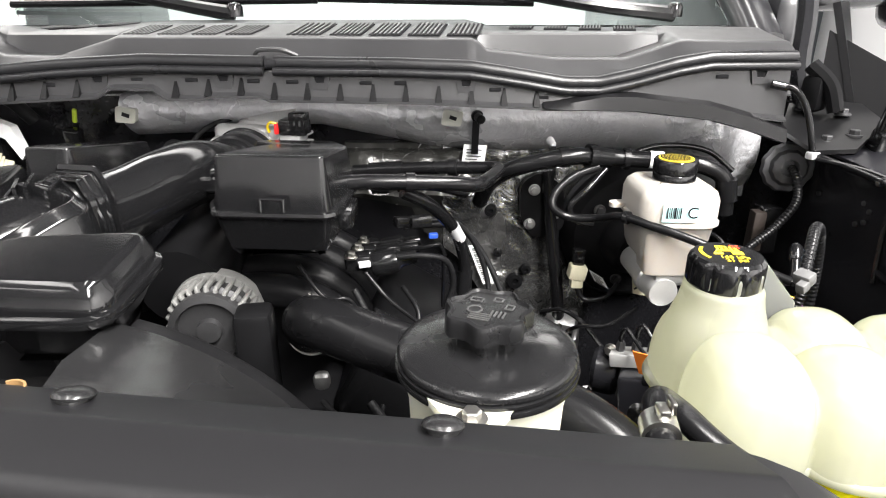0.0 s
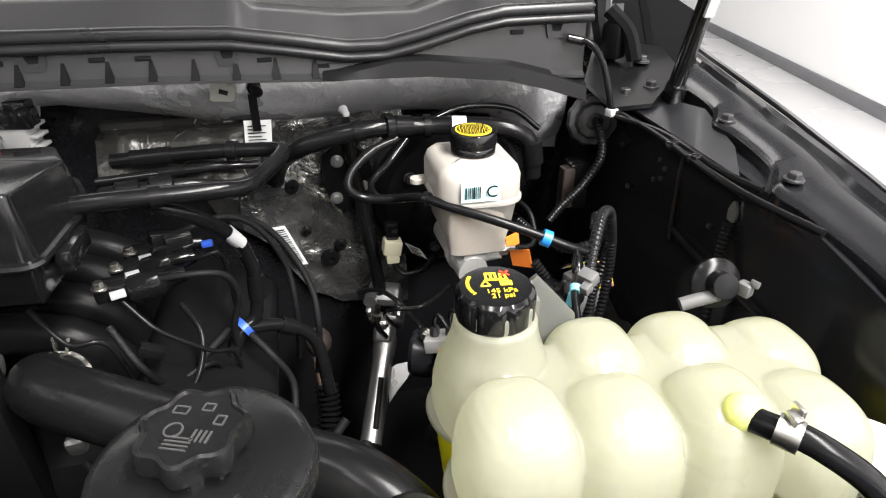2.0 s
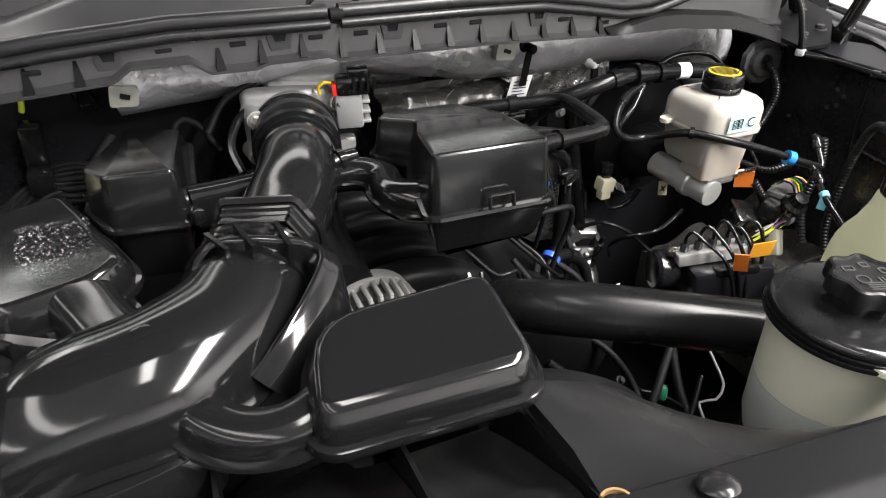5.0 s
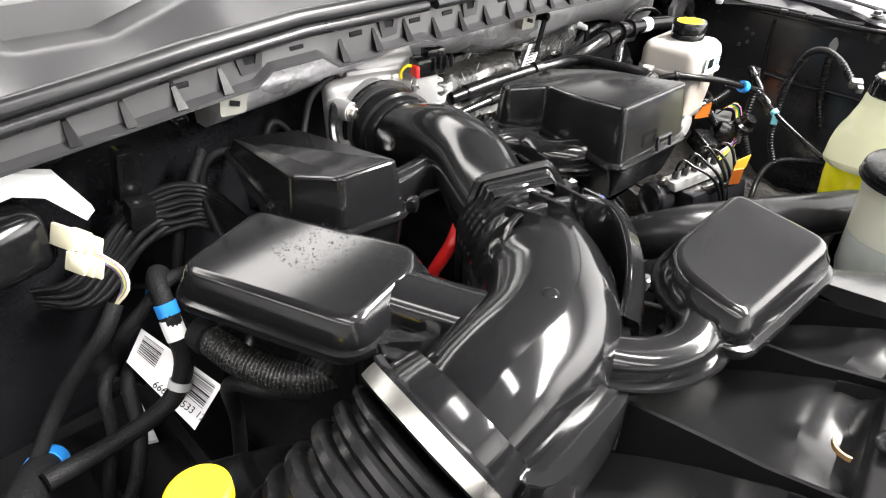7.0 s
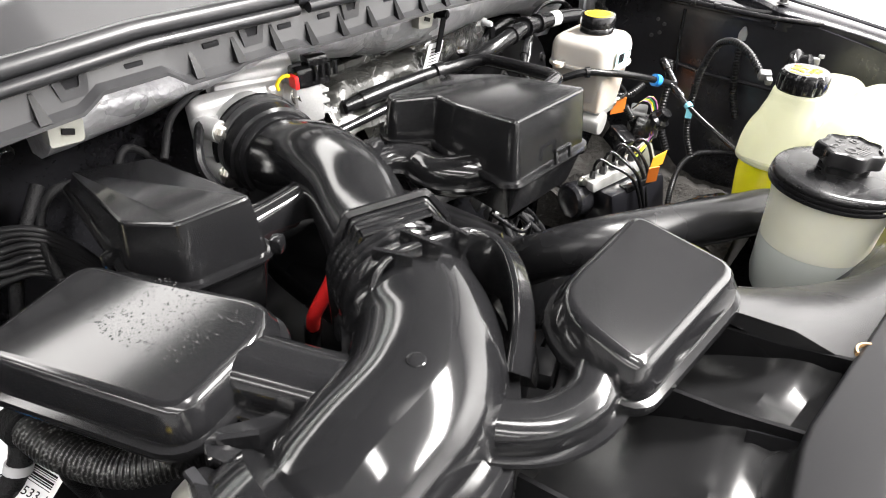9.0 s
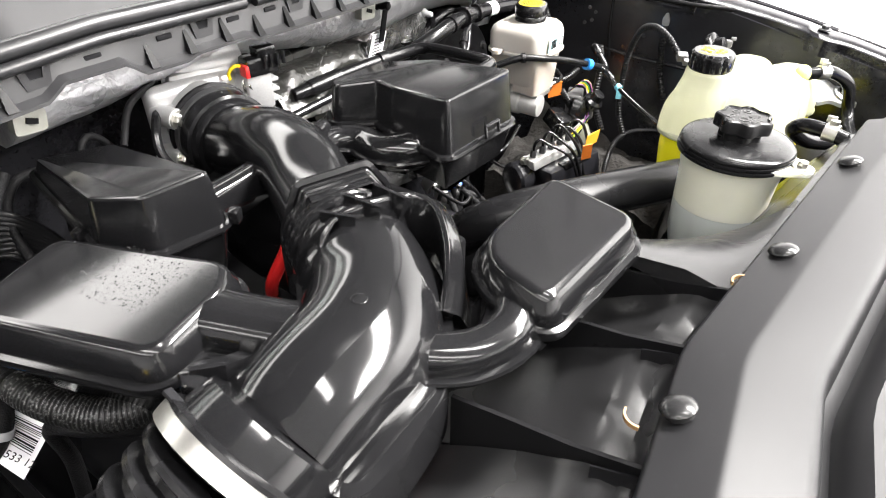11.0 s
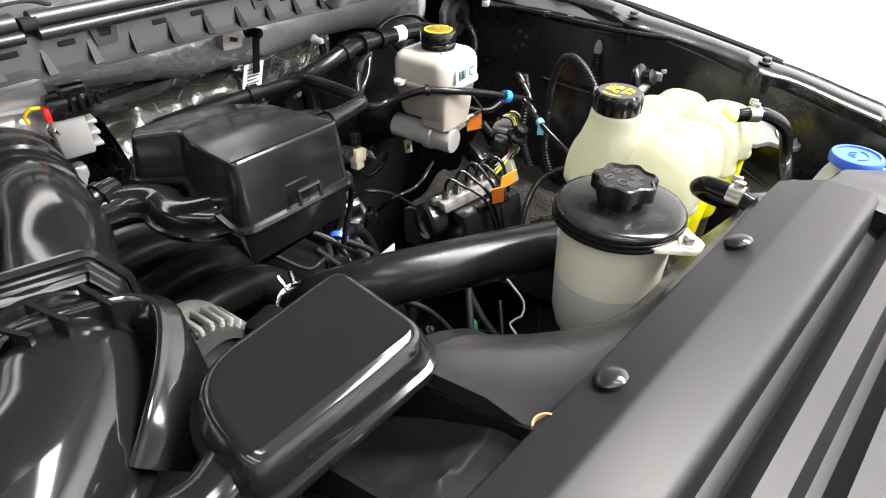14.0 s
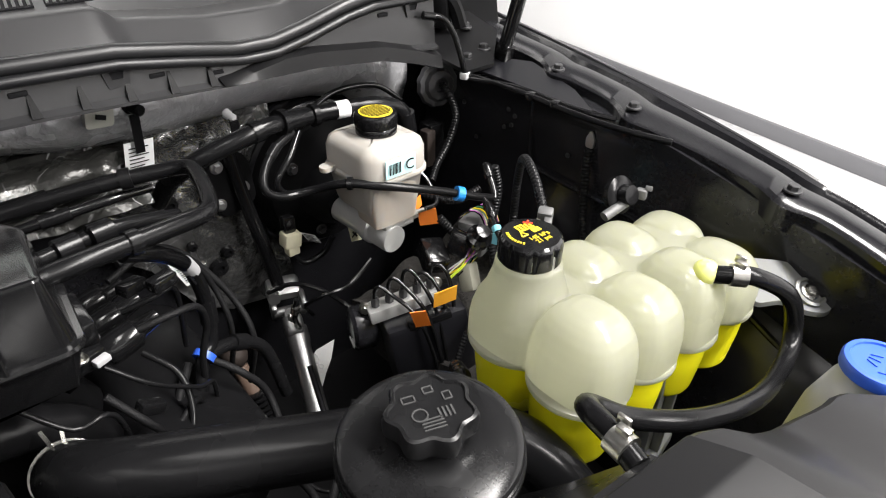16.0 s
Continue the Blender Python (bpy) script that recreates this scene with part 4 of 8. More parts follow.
def hood():
    h = thing("hood", (-0.26, 0.95, 1.42), "open black truck hood held up by a gas strut", "hood")
    a = radians(58)
    up, out = V(0, -math.cos(a), math.sin(a)), V(0, -math.sin(a), -math.cos(a))
    base = V(-0.26, 0.975, 1.628)
    for name, w0, w1, l0, l1, off, mat in (("outer_skin", 0.93, 0.87, 0.0, 1.18, 0.0, PAINT), ("inner_panel", 0.89, 0.83, 0.03, 1.14, 0.03, ECOAT)):
        bm = B()
        rings = []
        for k in range(13):
            s = k / 12
            w = w0 + (w1 - w0) * s
            q = base + up * (l0 + (l1 - l0) * s) + out * (off + 0.03 * math.sin(math.pi * s) * -1)
            rings.append([q + V(-w, 0, 0), q + V(-w * 0.5, 0, 0) - out * 0.02, q - out * 0.03, q + V(w * 0.5, 0, 0) - out * 0.02, q + V(w, 0, 0), q + V(w, 0, 0) - out * 0.02, q - out * 0.05, q + V(-w, 0, 0) - out * 0.02])
        loft(bm, rings)
        part(name, bm, mat, h)


def radiator():
    r = thing("radiator", (-0.26, 0.17, 0.5), "dark finned radiator behind the grille", "radiator")
    bm = B()
    box(bm, (-0.26, 0.16, 0.83), (1.30, 0.05, 0.66), bevel=0.006)
    part("core", bm, SHROUD, r)
    for x in (-0.93, 0.41):
        bm = B()
        box(bm, (x, 0.16, 0.83), (0.05, 0.07, 0.70), bevel=0.015)
        part("side_tank", bm, SHROUD, r)
    u = thing("engine_undertray", (-0.26, 0.4, 0.42), "black plastic undertray below the engine", "undertray")
    bm = B()
    box(bm, (-0.26, 0.42, 0.44), (1.66, 1.08, 0.02), bevel=0.005)
    part("tray", bm, SHROUD, u)


firewall()
radiator()
hood()
aprons()
hinge()
front_cover()
fan_shroud()


# ---- intake system ----
def resonator_lid(name, corners, radii, zf, label, wall=0.022, rim=0.006, bowl=0.045, mat=None):
    """A resonator: domed lid over a flanged rim and a tapering bowl."""
    mat = mat or GLOSS
    t = thing(name, (sum(c[0] for c in corners) / len(corners), sum(c[1] for c in corners) / len(corners), 1.2), label, "air resonator", "intake resonators")
    out = rounded(corners, radii, 6)
    bm = B()
    shell(bm, out, [(0.004, -wall), (0.003, -wall * 0.6), (0.0, -0.009), (-0.0015, -0.0045), (-0.004, -0.0015), (-0.0075, 0.0), (-0.0085, 0.0)], zf)
    part("lid", bm, mat, t)
    bm = B()
    shell(bm, out, [(0.006, -wall - 0.009), (rim + 0.002, -wall - 0.008), (rim + 0.003, -wall - 0.005), (rim + 0.002, -wall - 0.001), (0.004, -wall)], zf)
    part("rim", bm, mat, t)
    bm = B()
    shell(bm, out, [(-0.03, -wall - bowl), (-0.018, -wall - bowl + 0.004), (-0.004, -wall - 0.02), (0.003, -wall - 0.010), (0.004, -wall - 0.008)], zf)
    part("bowl", bm, SATIN, t)
    return t


def dome_ring(w, h_up, h_dn, n=20, flat=2.6):
    """A duct section: half widths w, height above and below the seam."""
    out = []
    for k in range(n):
        a = 2 * math.pi * k / n
        c, s = math.cos(a), math.sin(a)
        x = math.copysign(abs(c) ** (2 / flat), c) * w
        y = math.copysign(abs(s) ** (2 / flat), s) * (h_up if s > 0 else h_dn)
        out.append((x, y))
    return out


def duct(bm, rows, n=22, flat=2.3):
    """rows: x, y, z, half width, height above, height below."""
    path = spline(rows, 0.006)
    return sweep(bm, path, lambda i, m: dome_ring(path[i][3], path[i][4], path[i][5], n, flat))


def seam(bm, rows, grow=0.004, h=0.003):
    """The welded flange round a duct at its seam."""
    path = spline(rows, 0.006)

    def ring(i, m):
        w = path[i][3] + grow
        return [(-w, h), (-w - 0.001, 0), (-w, -h), (w, -h), (w + 0.001, 0), (w, h)]

    return sweep(bm, path, ring)


def intake():
    zr = plane_z((-0.232, 0.446, 1.306), (-0.236, 0.370, 1.296), (-0.362, 0.381, 1.292))
    lidR = resonator_lid("intake_resonator", [(-0.366, 0.379), (-0.233, 0.366), (-0.228, 0.449), (-0.352, 0.452)], [0.016, 0.018, 0.016, 0.042], zr,
                         "glossy black plastic intake resonator box with flat lid", bowl=0.05)
    zl = plane_z((-0.4585, 0.5827, 1.2945), (-0.5106, 0.7145, 1.2905), (-0.5856, 0.6886, 1.2853))
    lidL = resonator_lid("intake_resonator", [(-0.541, 0.553), (-0.473, 0.564), (-0.453, 0.586), (-0.505, 0.726), (-0.592, 0.702)], [0.018, 0.018, 0.018, 0.018, 0.02], zl,
                         "glossy black plastic intake resonator with water droplets on its lid", bowl=0.075)
    # water beads on the wet lid
    rnd = random.Random(4)
    bm = B()
    for i in range(560):
        u, v = rnd.random(), rnd.random()
        x = -0.470 - 0.055 * u - 0.012 * v
        y = 0.578 + 0.085 * v + 0.01 * u
        r = 0.0003 + 0.0007 * rnd.random() ** 3
        made = bmesh.ops.create_uvsphere(bm, u_segments=6, v_segments=4, radius=1.0)["verts"]
        z = zl(x, y)
        for q in made:
            q.co = V(x + q.co.x * r, y + q.co.y * r * 1.1, z + q.co.z * r * 0.45)
    tagged(part("water_droplets", bm, GLOSS), "fine clear water droplets on the black lid", "water droplets", kind="stuff")

    tubeT = thing("intake_tube", (-0.32, 0.68, 1.23), "glossy black plastic air intake tube to the throttle body", "intake tube")
    bm = B()
    duct(bm, [(-0.283, 0.800, 1.258, 0.040, 0.040, 0.040), (-0.288, 0.765, 1.268, 0.039, 0.038, 0.04), (-0.298, 0.715, 1.283, 0.038, 0.036, 0.04), (-0.312, 0.665, 1.283, 0.038, 0.036, 0.04), (-0.332, 0.625, 1.275, 0.039, 0.037, 0.04),
              (-0.348, 0.596, 1.270, 0.040, 0.040, 0.04), (-0.357, 0.577, 1.270, 0.040, 0.042, 0.04)], 28, 2.1)
    part("pipe", bm, GLOSS, tubeT)
    d = V(0.055, 0.30, 0.02).normalized()
    bm = B()
    lathe(bm, [(0.030, -0.018), (0.044, -0.016), (0.047, -0.012), (0.047, -0.004), (0.050, -0.002), (0.050, 0.012), (0.047, 0.014), (0.047, 0.030), (0.051, 0.032), (0.051, 0.036), (0.046, 0.038)], (-0.281, 0.806, 1.258), d, 40)
    part("rubber_cuff", bm, RUBBER, tubeT)
    bm = B()
    lathe(bm, [(0.0485, 0.020), (0.0490, 0.020), (0.0490, 0.028), (0.0485, 0.028)], (-0.281, 0.806, 1.258), d, 40)
    part("hose_clamp", bm, DARK_STEEL, tubeT)
    # ribbed joint between pipe and elbow, behind a raised flange frame
    d2 = V(-0.46, -0.888, -0.05).normalized()
    c2 = V(-0.357, 0.577, 1.270)
    bm = B()
    prof = [(0.036, -0.006)]
    for k in range(4):
        prof += [(0.0425, -0.001 + k * 0.008), (0.0465, 0.0010 + k * 0.008), (0.0475, 0.003 + k * 0.008), (0.0465, 0.005 + k * 0.008), (0.0430, 0.0065 + k * 0.008)]
    prof += [(0.0465, 0.033), (0.0485, 0.036), (0.0485, 0.046), (0.040, 0.048)]
    lathe(bm, prof, c2, d2, 56)
    part("bellows", bm, GLOSS, tubeT)
    s = d2.cross(V(0, 0, 1)).normalized()
    outer = rounded([(0.048, -0.05), (0.047, 0.010), (0.030, 0.0520), (-0.032, 0.0570), (-0.050, 0.030), (-0.054, -0.05)], 0.006, 4)
    inner = offset(outer, -0.004)
    bm = B()
    rim = lambda pts, y: [c2 + s * p.x + V(0, 0, p.y) + d2 * y for p in pts]
    loft(bm, [rim(inner, -0.002), rim(outer, -0.002), rim(outer, 0.0), rim(inner, 0.0015), rim(inner, -0.002)], False, False)
    part("flange_frame", bm, GLOSS, tubeT)
    bm = B()
    loft(bm, [rim(inner, -0.0015), rim(inner, -0.0005)])
    part("flange_plate", bm, GLOSS, tubeT)
    for k in range(3):
        small = offset(outer, -0.0065 - 0.0015 * k)
        bm = B()
        loft(bm, [rim(small, 0.0), rim(offset(small, 0.0012), 0.0), rim(offset(small, 0.0012), 0.004 + 0.007 * k), rim(small, 0.005 + 0.007 * k)], False, False)
        part("step_ridge", bm, GLOSS, tubeT)

    elbow = thing("air_duct_elbow", (-0.44, 0.48, 1.2), "glossy black plastic air duct elbow with flanged edges", "air duct")
    rows = [(-0.370, 0.548, 1.262, 0.045, 0.049, 0.03), (-0.378, 0.532, 1.258, 0.047, 0.052, 0.03), (-0.398, 0.506, 1.255, 0.050, 0.052, 0.03), (-0.438, 0.479, 1.254, 0.052, 0.053, 0.03), (-0.482, 0.474, 1.253, 0.050, 0.050, 0.03), (-0.508, 0.473, 1.250, 0.049, 0.046, 0.03), (-0.526, 0.472, 1.247, 0.047, 0.040, 0.03)]
    bm = B()
    duct(bm, rows, 30, 2.2)
    part("dome", bm, GLOSS, elbow)
    bm = B()
    seam(bm, rows, 0.006, 0.0025)
    part("weld_flange", bm, GLOSS, elbow)
    bm = B()
    lathe(bm, [(0.0055, -0.001), (0.0055, 0.0008), (0.0045, 0.0012), (0.001, 0.0012)], (-0.444, 0.474, 1.3058), (0.02, -0.05, 1), 18)
    part("moulding_plug", bm, SATIN, elbow)
    # standing flange on the outer side
    ear = [(-0.416, 0.530, 1.288), (-0.412, 0.543, 1.300), (-0.396, 0.546, 1.314), (-0.375, 0.537, 1.3195), (-0.350, 0.530, 1.317), (-0.329, 0.524, 1.3115), (-0.322, 0.508, 1.310), (-0.330, 0.489, 1.307), (-0.348, 0.469, 1.298), (-0.369, 0.454, 1.285), (-0.389, 0.4448, 1.270)]
    line = [Vector(p) for p in spline(ear, 0.006)]
    bm = B()
    sweep(bm, line, lambda i, n: [(0.0070, -0.056), (0.0070, -0.003), (0.0062, -0.0010), (0.0045, 0.0), (0.0025, 0.0), (0.0012, -0.0012), (-0.0005, -0.0035), (-0.0065, -0.0075), (-0.0085, -0.0110), (-0.0120, -0.056)])
    part("standing_flange", bm, GLOSS, elbow)
    for a, b in (((-0.397, 0.551, 1.314), (-0.386, 0.527, 1.312)), ((-0.377, 0.545, 1.3205), (-0.369, 0.518, 1.3155)), ((-0.350, 0.540, 1.3185), (-0.346, 0.514, 1.313))):
        bm = B()
        sweep(bm, [a, tuple((np.array(a) + b) / 2), b], lambda i, n: [(-0.0016, -0.02), (0.0016, -0.02), (0.0016, 0.0045), (-0.0016, 0.0045)])
        part("stiffening_rib", bm, GLOSS, elbow)
    # collar and pocket wall where the corrugated hose joins
    ax = V(-0.045, 0.006, -0.022).normalized()
    cc = V(-0.555, 0.471, 1.258)
    bm = B()
    lathe(bm, [(0.040, -0.034), (0.046, -0.033), (0.047, -0.030), (0.050, -0.016), (0.050, -0.015)], cc, ax, 56)
    part("collar", bm, GLOSS, elbow)
    frame_line = [(-0.455, 0.535, 1.268), (-0.496, 0.527, 1.272), (-0.530, 0.528, 1.288), (-0.5386, 0.5215, 1.290), (-0.530, 0.508, 1.284), (-0.512, 0.490, 1.272), (-0.516, 0.465, 1.262), (-0.527, 0.438, 1.254), (-0.522, 0.416, 1.252), (-0.500, 0.413, 1.250), (-0.460, 0.415, 1.252), (-0.431, 0.421, 1.254), (-0.421, 0.436, 1.256)]
    bm = B()
    sweep(bm, spline(frame_line, 0.006), lambda i, n: [(-0.0050, -0.045), (0.0050, -0.045), (0.0055, -0.0015), (0.0045, 0.0), (-0.0045, 0.0), (-0.0055, -0.0015)])
    part("pocket_frame", bm, GLOSS, elbow)
    for p, q in (((-0.536, 0.524, 1.292), (-0.520, 0.512, 1.290)), ((-0.506, 0.494, 1.276), (-0.522, 0.484, 1.274)), ((-0.520, 0.462, 1.265), (-0.535, 0.458, 1.262)), ((-0.526, 0.436, 1.258), (-0.541, 0.436, 1.256))):
        bm = B()
        sweep(bm, [p, tuple((np.array(p) + q) / 2), q], lambda i, n: [(-0.0018, -0.03), (0.0018, -0.03), (0.0018, 0.002), (-0.0018, 0.002)])
        part("stiffening_rib", bm, GLOSS, elbow)
    # branch ducts
    for rows in ([(-0.430, 0.466, 1.258, 0.017, 0.020, 0.018), (-0.425, 0.440, 1.256, 0.017, 0.020, 0.018), (-0.405, 0.414, 1.256, 0.0165, 0.020, 0.018), (-0.378, 0.402, 1.260, 0.0165, 0.019, 0.018), (-0.350, 0.408, 1.264, 0.018, 0.019, 0.018)],
                 [(-0.462, 0.505, 1.262, 0.025, 0.028, 0.02), (-0.476, 0.540, 1.264, 0.024, 0.026, 0.02), (-0.490, 0.575, 1.266, 0.025, 0.026, 0.02)]):
        bm = B()
        duct(bm, rows, 22, 2.6)
        b = part("branch_duct", bm, GLOSS, elbow)
        bm = B()
        seam(bm, rows, 0.005, 0.002)
        sub("seam", bm, GLOSS, b)
    return lidR, lidL


def quarter_box(name, top, base_out, zt, z_seam, z_low, label, radii=0.006):
    """A resonator chamber with a sloping lid, a welded seam and a lower half."""
    c = sum((Vector(p) for p in top), Vector((0, 0))) / len(top)
    t = thing(name, (c.x, c.y, z_low), label, "air resonator", "intake resonators")
    out = rounded(top, radii, 6)
    grow = [(base_out, None), (base_out * 0.12, -0.0045), (0.0003, -0.0022), (-0.0006, -0.0007), (-0.0020, 0.0), (-0.0028, 0.0002)]
    rings = []
    for g, dz in grow:
        ring = offset(out, g)
        rings.append([V(p.x, p.y, z_seam if dz is None else zt(p.x, p.y) + dz) for p in ring])
    bm = B()
    loft(bm, rings)
    part("upper_half", bm, CHAMBER, t, sharp=20)
    bm = B()
    shell(bm, out, [(base_out, -0.006), (base_out + 0.004, -0.0055), (base_out + 0.005, -0.003), (base_out + 0.004, 0.0), (base_out, 0.0005)], lambda x, y: z_seam)
    part("seam", bm, CHAMBER, t)
    bm = B()
    shell(bm, out, [(-0.012, z_low - z_seam), (-0.004, z_low - z_seam + 0.006), (base_out - 0.001, -0.012), (base_out, -0.006)], lambda x, y: z_seam)
    part("lower_half", bm, CHAMBER, t, sharp=20)
    return t


def chambers():
    zt = plane_z((-0.217, 0.565, 1.338), (-0.112, 0.557, 1.338), (-0.11, 0.657, 1.326))
    r = quarter_box("intake_chamber", [(-0.217, 0.563), (-0.112, 0.556), (-0.104, 0.655), (-0.128, 0.712), (-0.205, 0.718), (-0.218, 0.700), (-0.189, 0.668), (-0.202, 0.637)], 0.006, zt, 1.284, 1.236,
                    "black plastic intake chamber with sloping lid and moulded clip", 0.006)
    bm = B()
    for a, b in (((-0.172, 0.5455, 1.287), (-0.172, 0.5475, 1.299)), ((-0.172, 0.5475, 1.299), (-0.150, 0.546, 1.299)), ((-0.150, 0.546, 1.299), (-0.150, 0.544, 1.287))):
        rod(bm, a, b, 0.0018, 8)
    part("moulded_clip", bm, SATIN, r)
    bm = B()
    box(bm, (-0.098, 0.60, 1.268), (0.014, 0.05, 0.02), bevel=0.003)
    part("side_lug", bm, SATIN, r)
    rows = [(-0.290, 0.700, 1.268, 0.014, 0.016, 0.014), (-0.262, 0.692, 1.270, 0.0135, 0.016, 0.014), (-0.240, 0.682, 1.271, 0.0135, 0.016, 0.014), (-0.227, 0.662, 1.270, 0.0140, 0.017, 0.015), (-0.230, 0.634, 1.269, 0.0150, 0.018, 0.015), (-0.216, 0.612, 1.269, 0.0165, 0.020, 0.015), (-0.190, 0.600, 1.270, 0.0175, 0.020, 0.015)]
    rows = [(x, y, z, w * 1.18, up * 1.12, dn * 1.05) for x, y, z, w, up, dn in rows]
    bm = B()
    duct(bm, rows, 20, 2.4)
    s = part("s_duct", bm, GLOSS, r)
    bm = B()
    seam(bm, rows, 0.004, 0.002)
    sub("seam", bm, GLOSS, s)
    bm = B()
    tube(bm, [(-0.285, 0.686, 1.282), (-0.268, 0.690, 1.287), (-0.245, 0.696, 1.287)], 0.009, 14)
    lathe(bm, [(0.009, -0.003), (0.012, -0.003), (0.012, 0.004), (0.009, 0.004)], (-0.262, 0.691, 1.287), (1, 0.3, 0), 18)
    part("breather_stub", bm, GLOSS, r)

    zt = plane_z((-0.412, 0.659, 1.323), (-0.462, 0.667, 1.322), (-0.461, 0.853, 1.291))
    q = quarter_box("intake_chamber", [(-0.481, 0.708), (-0.463, 0.665), (-0.410, 0.656), (-0.399, 0.818), (-0.452, 0.862)], 0.006, zt, 1.277, 1.215,
                    "black plastic intake chamber with faceted sloping lid", 0.006)
    bm = B()
    rows = [(-0.402, 0.690, 1.264, 0.014, 0.024, 0.016), (-0.36, 0.692, 1.266, 0.013, 0.022, 0.016), (-0.322, 0.694, 1.268, 0.013, 0.022, 0.016)]
    duct(bm, rows, 20, 4.0)
    part("side_duct", bm, GLOSS, q)
    for c in ((-0.400, 0.650, 1.279), (-0.486, 0.735, 1.274)):
        bm = B()
        box(bm, c, (0.012, 0.010, 0.014), (0, 0, 30), bevel=0.003)
        part("clip", bm, SATIN, q)


def throttle():
    t = thing("throttle_body", (-0.27, 0.88, 1.23), "cast aluminium electronic throttle body with black connector", "throttle body")
    bm = B()
    lathe(bm, [(0.044, 0.0), (0.045, 0.002), (0.045, 0.018), (0.044, 0.020), (0.042, 0.03)], (-0.275, 0.846, 1.262), (0.18, 1, 0.06), 36)
    box(bm, (-0.274, 0.868, 1.264), (0.108, 0.024, 0.094), (0, 0, -10), bevel=0.014, seg=3)
    for x, z in ((-0.320, 1.284), (-0.324, 1.240), (-0.222, 1.292), (-0.222, 1.232)):
        rod(bm, (x, 0.870, z), (x + 0.004, 0.840, z), 0.0115, 18)
        box(bm, (x + 0.010, 0.862, z), (0.03, 0.018, 0.018), (0, 0, -10), bevel=0.005)
    part("housing", bm, CAST_GREY, t)
    bm = B()
    tube(bm, [(-0.285, 0.905, 1.312), (-0.255, 0.888, 1.313), (-0.205, 0.872, 1.311)], 0.023, 20)
    box(bm, (-0.255, 0.880, 1.300), (0.075, 0.035, 0.035), (0, 0, -17), bevel=0.008)
    part("motor_housing", bm, CAST_GREY, t)
    bm = B()
    box(bm, (-0.207, 0.842, 1.288), (0.032, 0.028, 0.055), (0, 0, -12), bevel=0.004)
    gc = part("gear_cover", bm, CAST_GREY, t)
    for k in range(4):
        bm = B()
        box(bm, (-0.189, 0.838, 1.268 + k * 0.012), (0.013, 0.022, 0.004), (0, 0, -12), bevel=0.001)
        sub("cooling_rib", bm, CAST_GREY, gc)
    for x, z in ((-0.320, 1.284), (-0.324, 1.240), (-0.222, 1.292)):
        bm = B()
        hexbolt(bm, (x + 0.004, 0.840, z), 0.0068, 0.009, (0, -1, 0.1))
        part("bolt", bm, ZINC, t)
    bm = B()
    box(bm, (-0.203, 0.835, 1.313), (0.040, 0.024, 0.022), (0, 0, -12), bevel=0.004)
    box(bm, (-0.196, 0.833, 1.327), (0.024, 0.018, 0.012), (0, 0, -12), bevel=0.002)
    for k in range(4):
        box(bm, (-0.205 + k * 0.008, 0.8215 - k * 0.0015, 1.318), (0.003, 0.004, 0.014))
    conn = part("connector", bm, SATIN, t)
    bm = B()
    box(bm, (-0.2255, 0.833, 1.311), (0.005, 0.016, 0.014), (0, 0, -12), bevel=0.0015)
    sub("lock", bm, RED, conn, "red connector lock")
    bm = B()
    tube(bm, [(-0.2265, 0.838, 1.316), (-0.236, 0.836, 1.319), (-0.242, 0.840, 1.312), (-0.240, 0.842, 1.304)], 0.0019, 8)
    sub("wire_loop", bm, YELLOW, conn, "yellow wire loop")
    bm = B()
    box(bm, (-0.345, 0.80, 1.228), (0.034, 0.022, 0.024), (0, 0, 20), bevel=0.004)
    tube(bm, [(-0.345, 0.81, 1.238), (-0.35, 0.83, 1.262), (-0.335, 0.85, 1.285), (-0.31, 0.875, 1.29)], 0.005, 8)
    part("sensor_plug", bm, SATIN, t, "dark blue-black sensor plug")


intake()
chambers()
throttle()


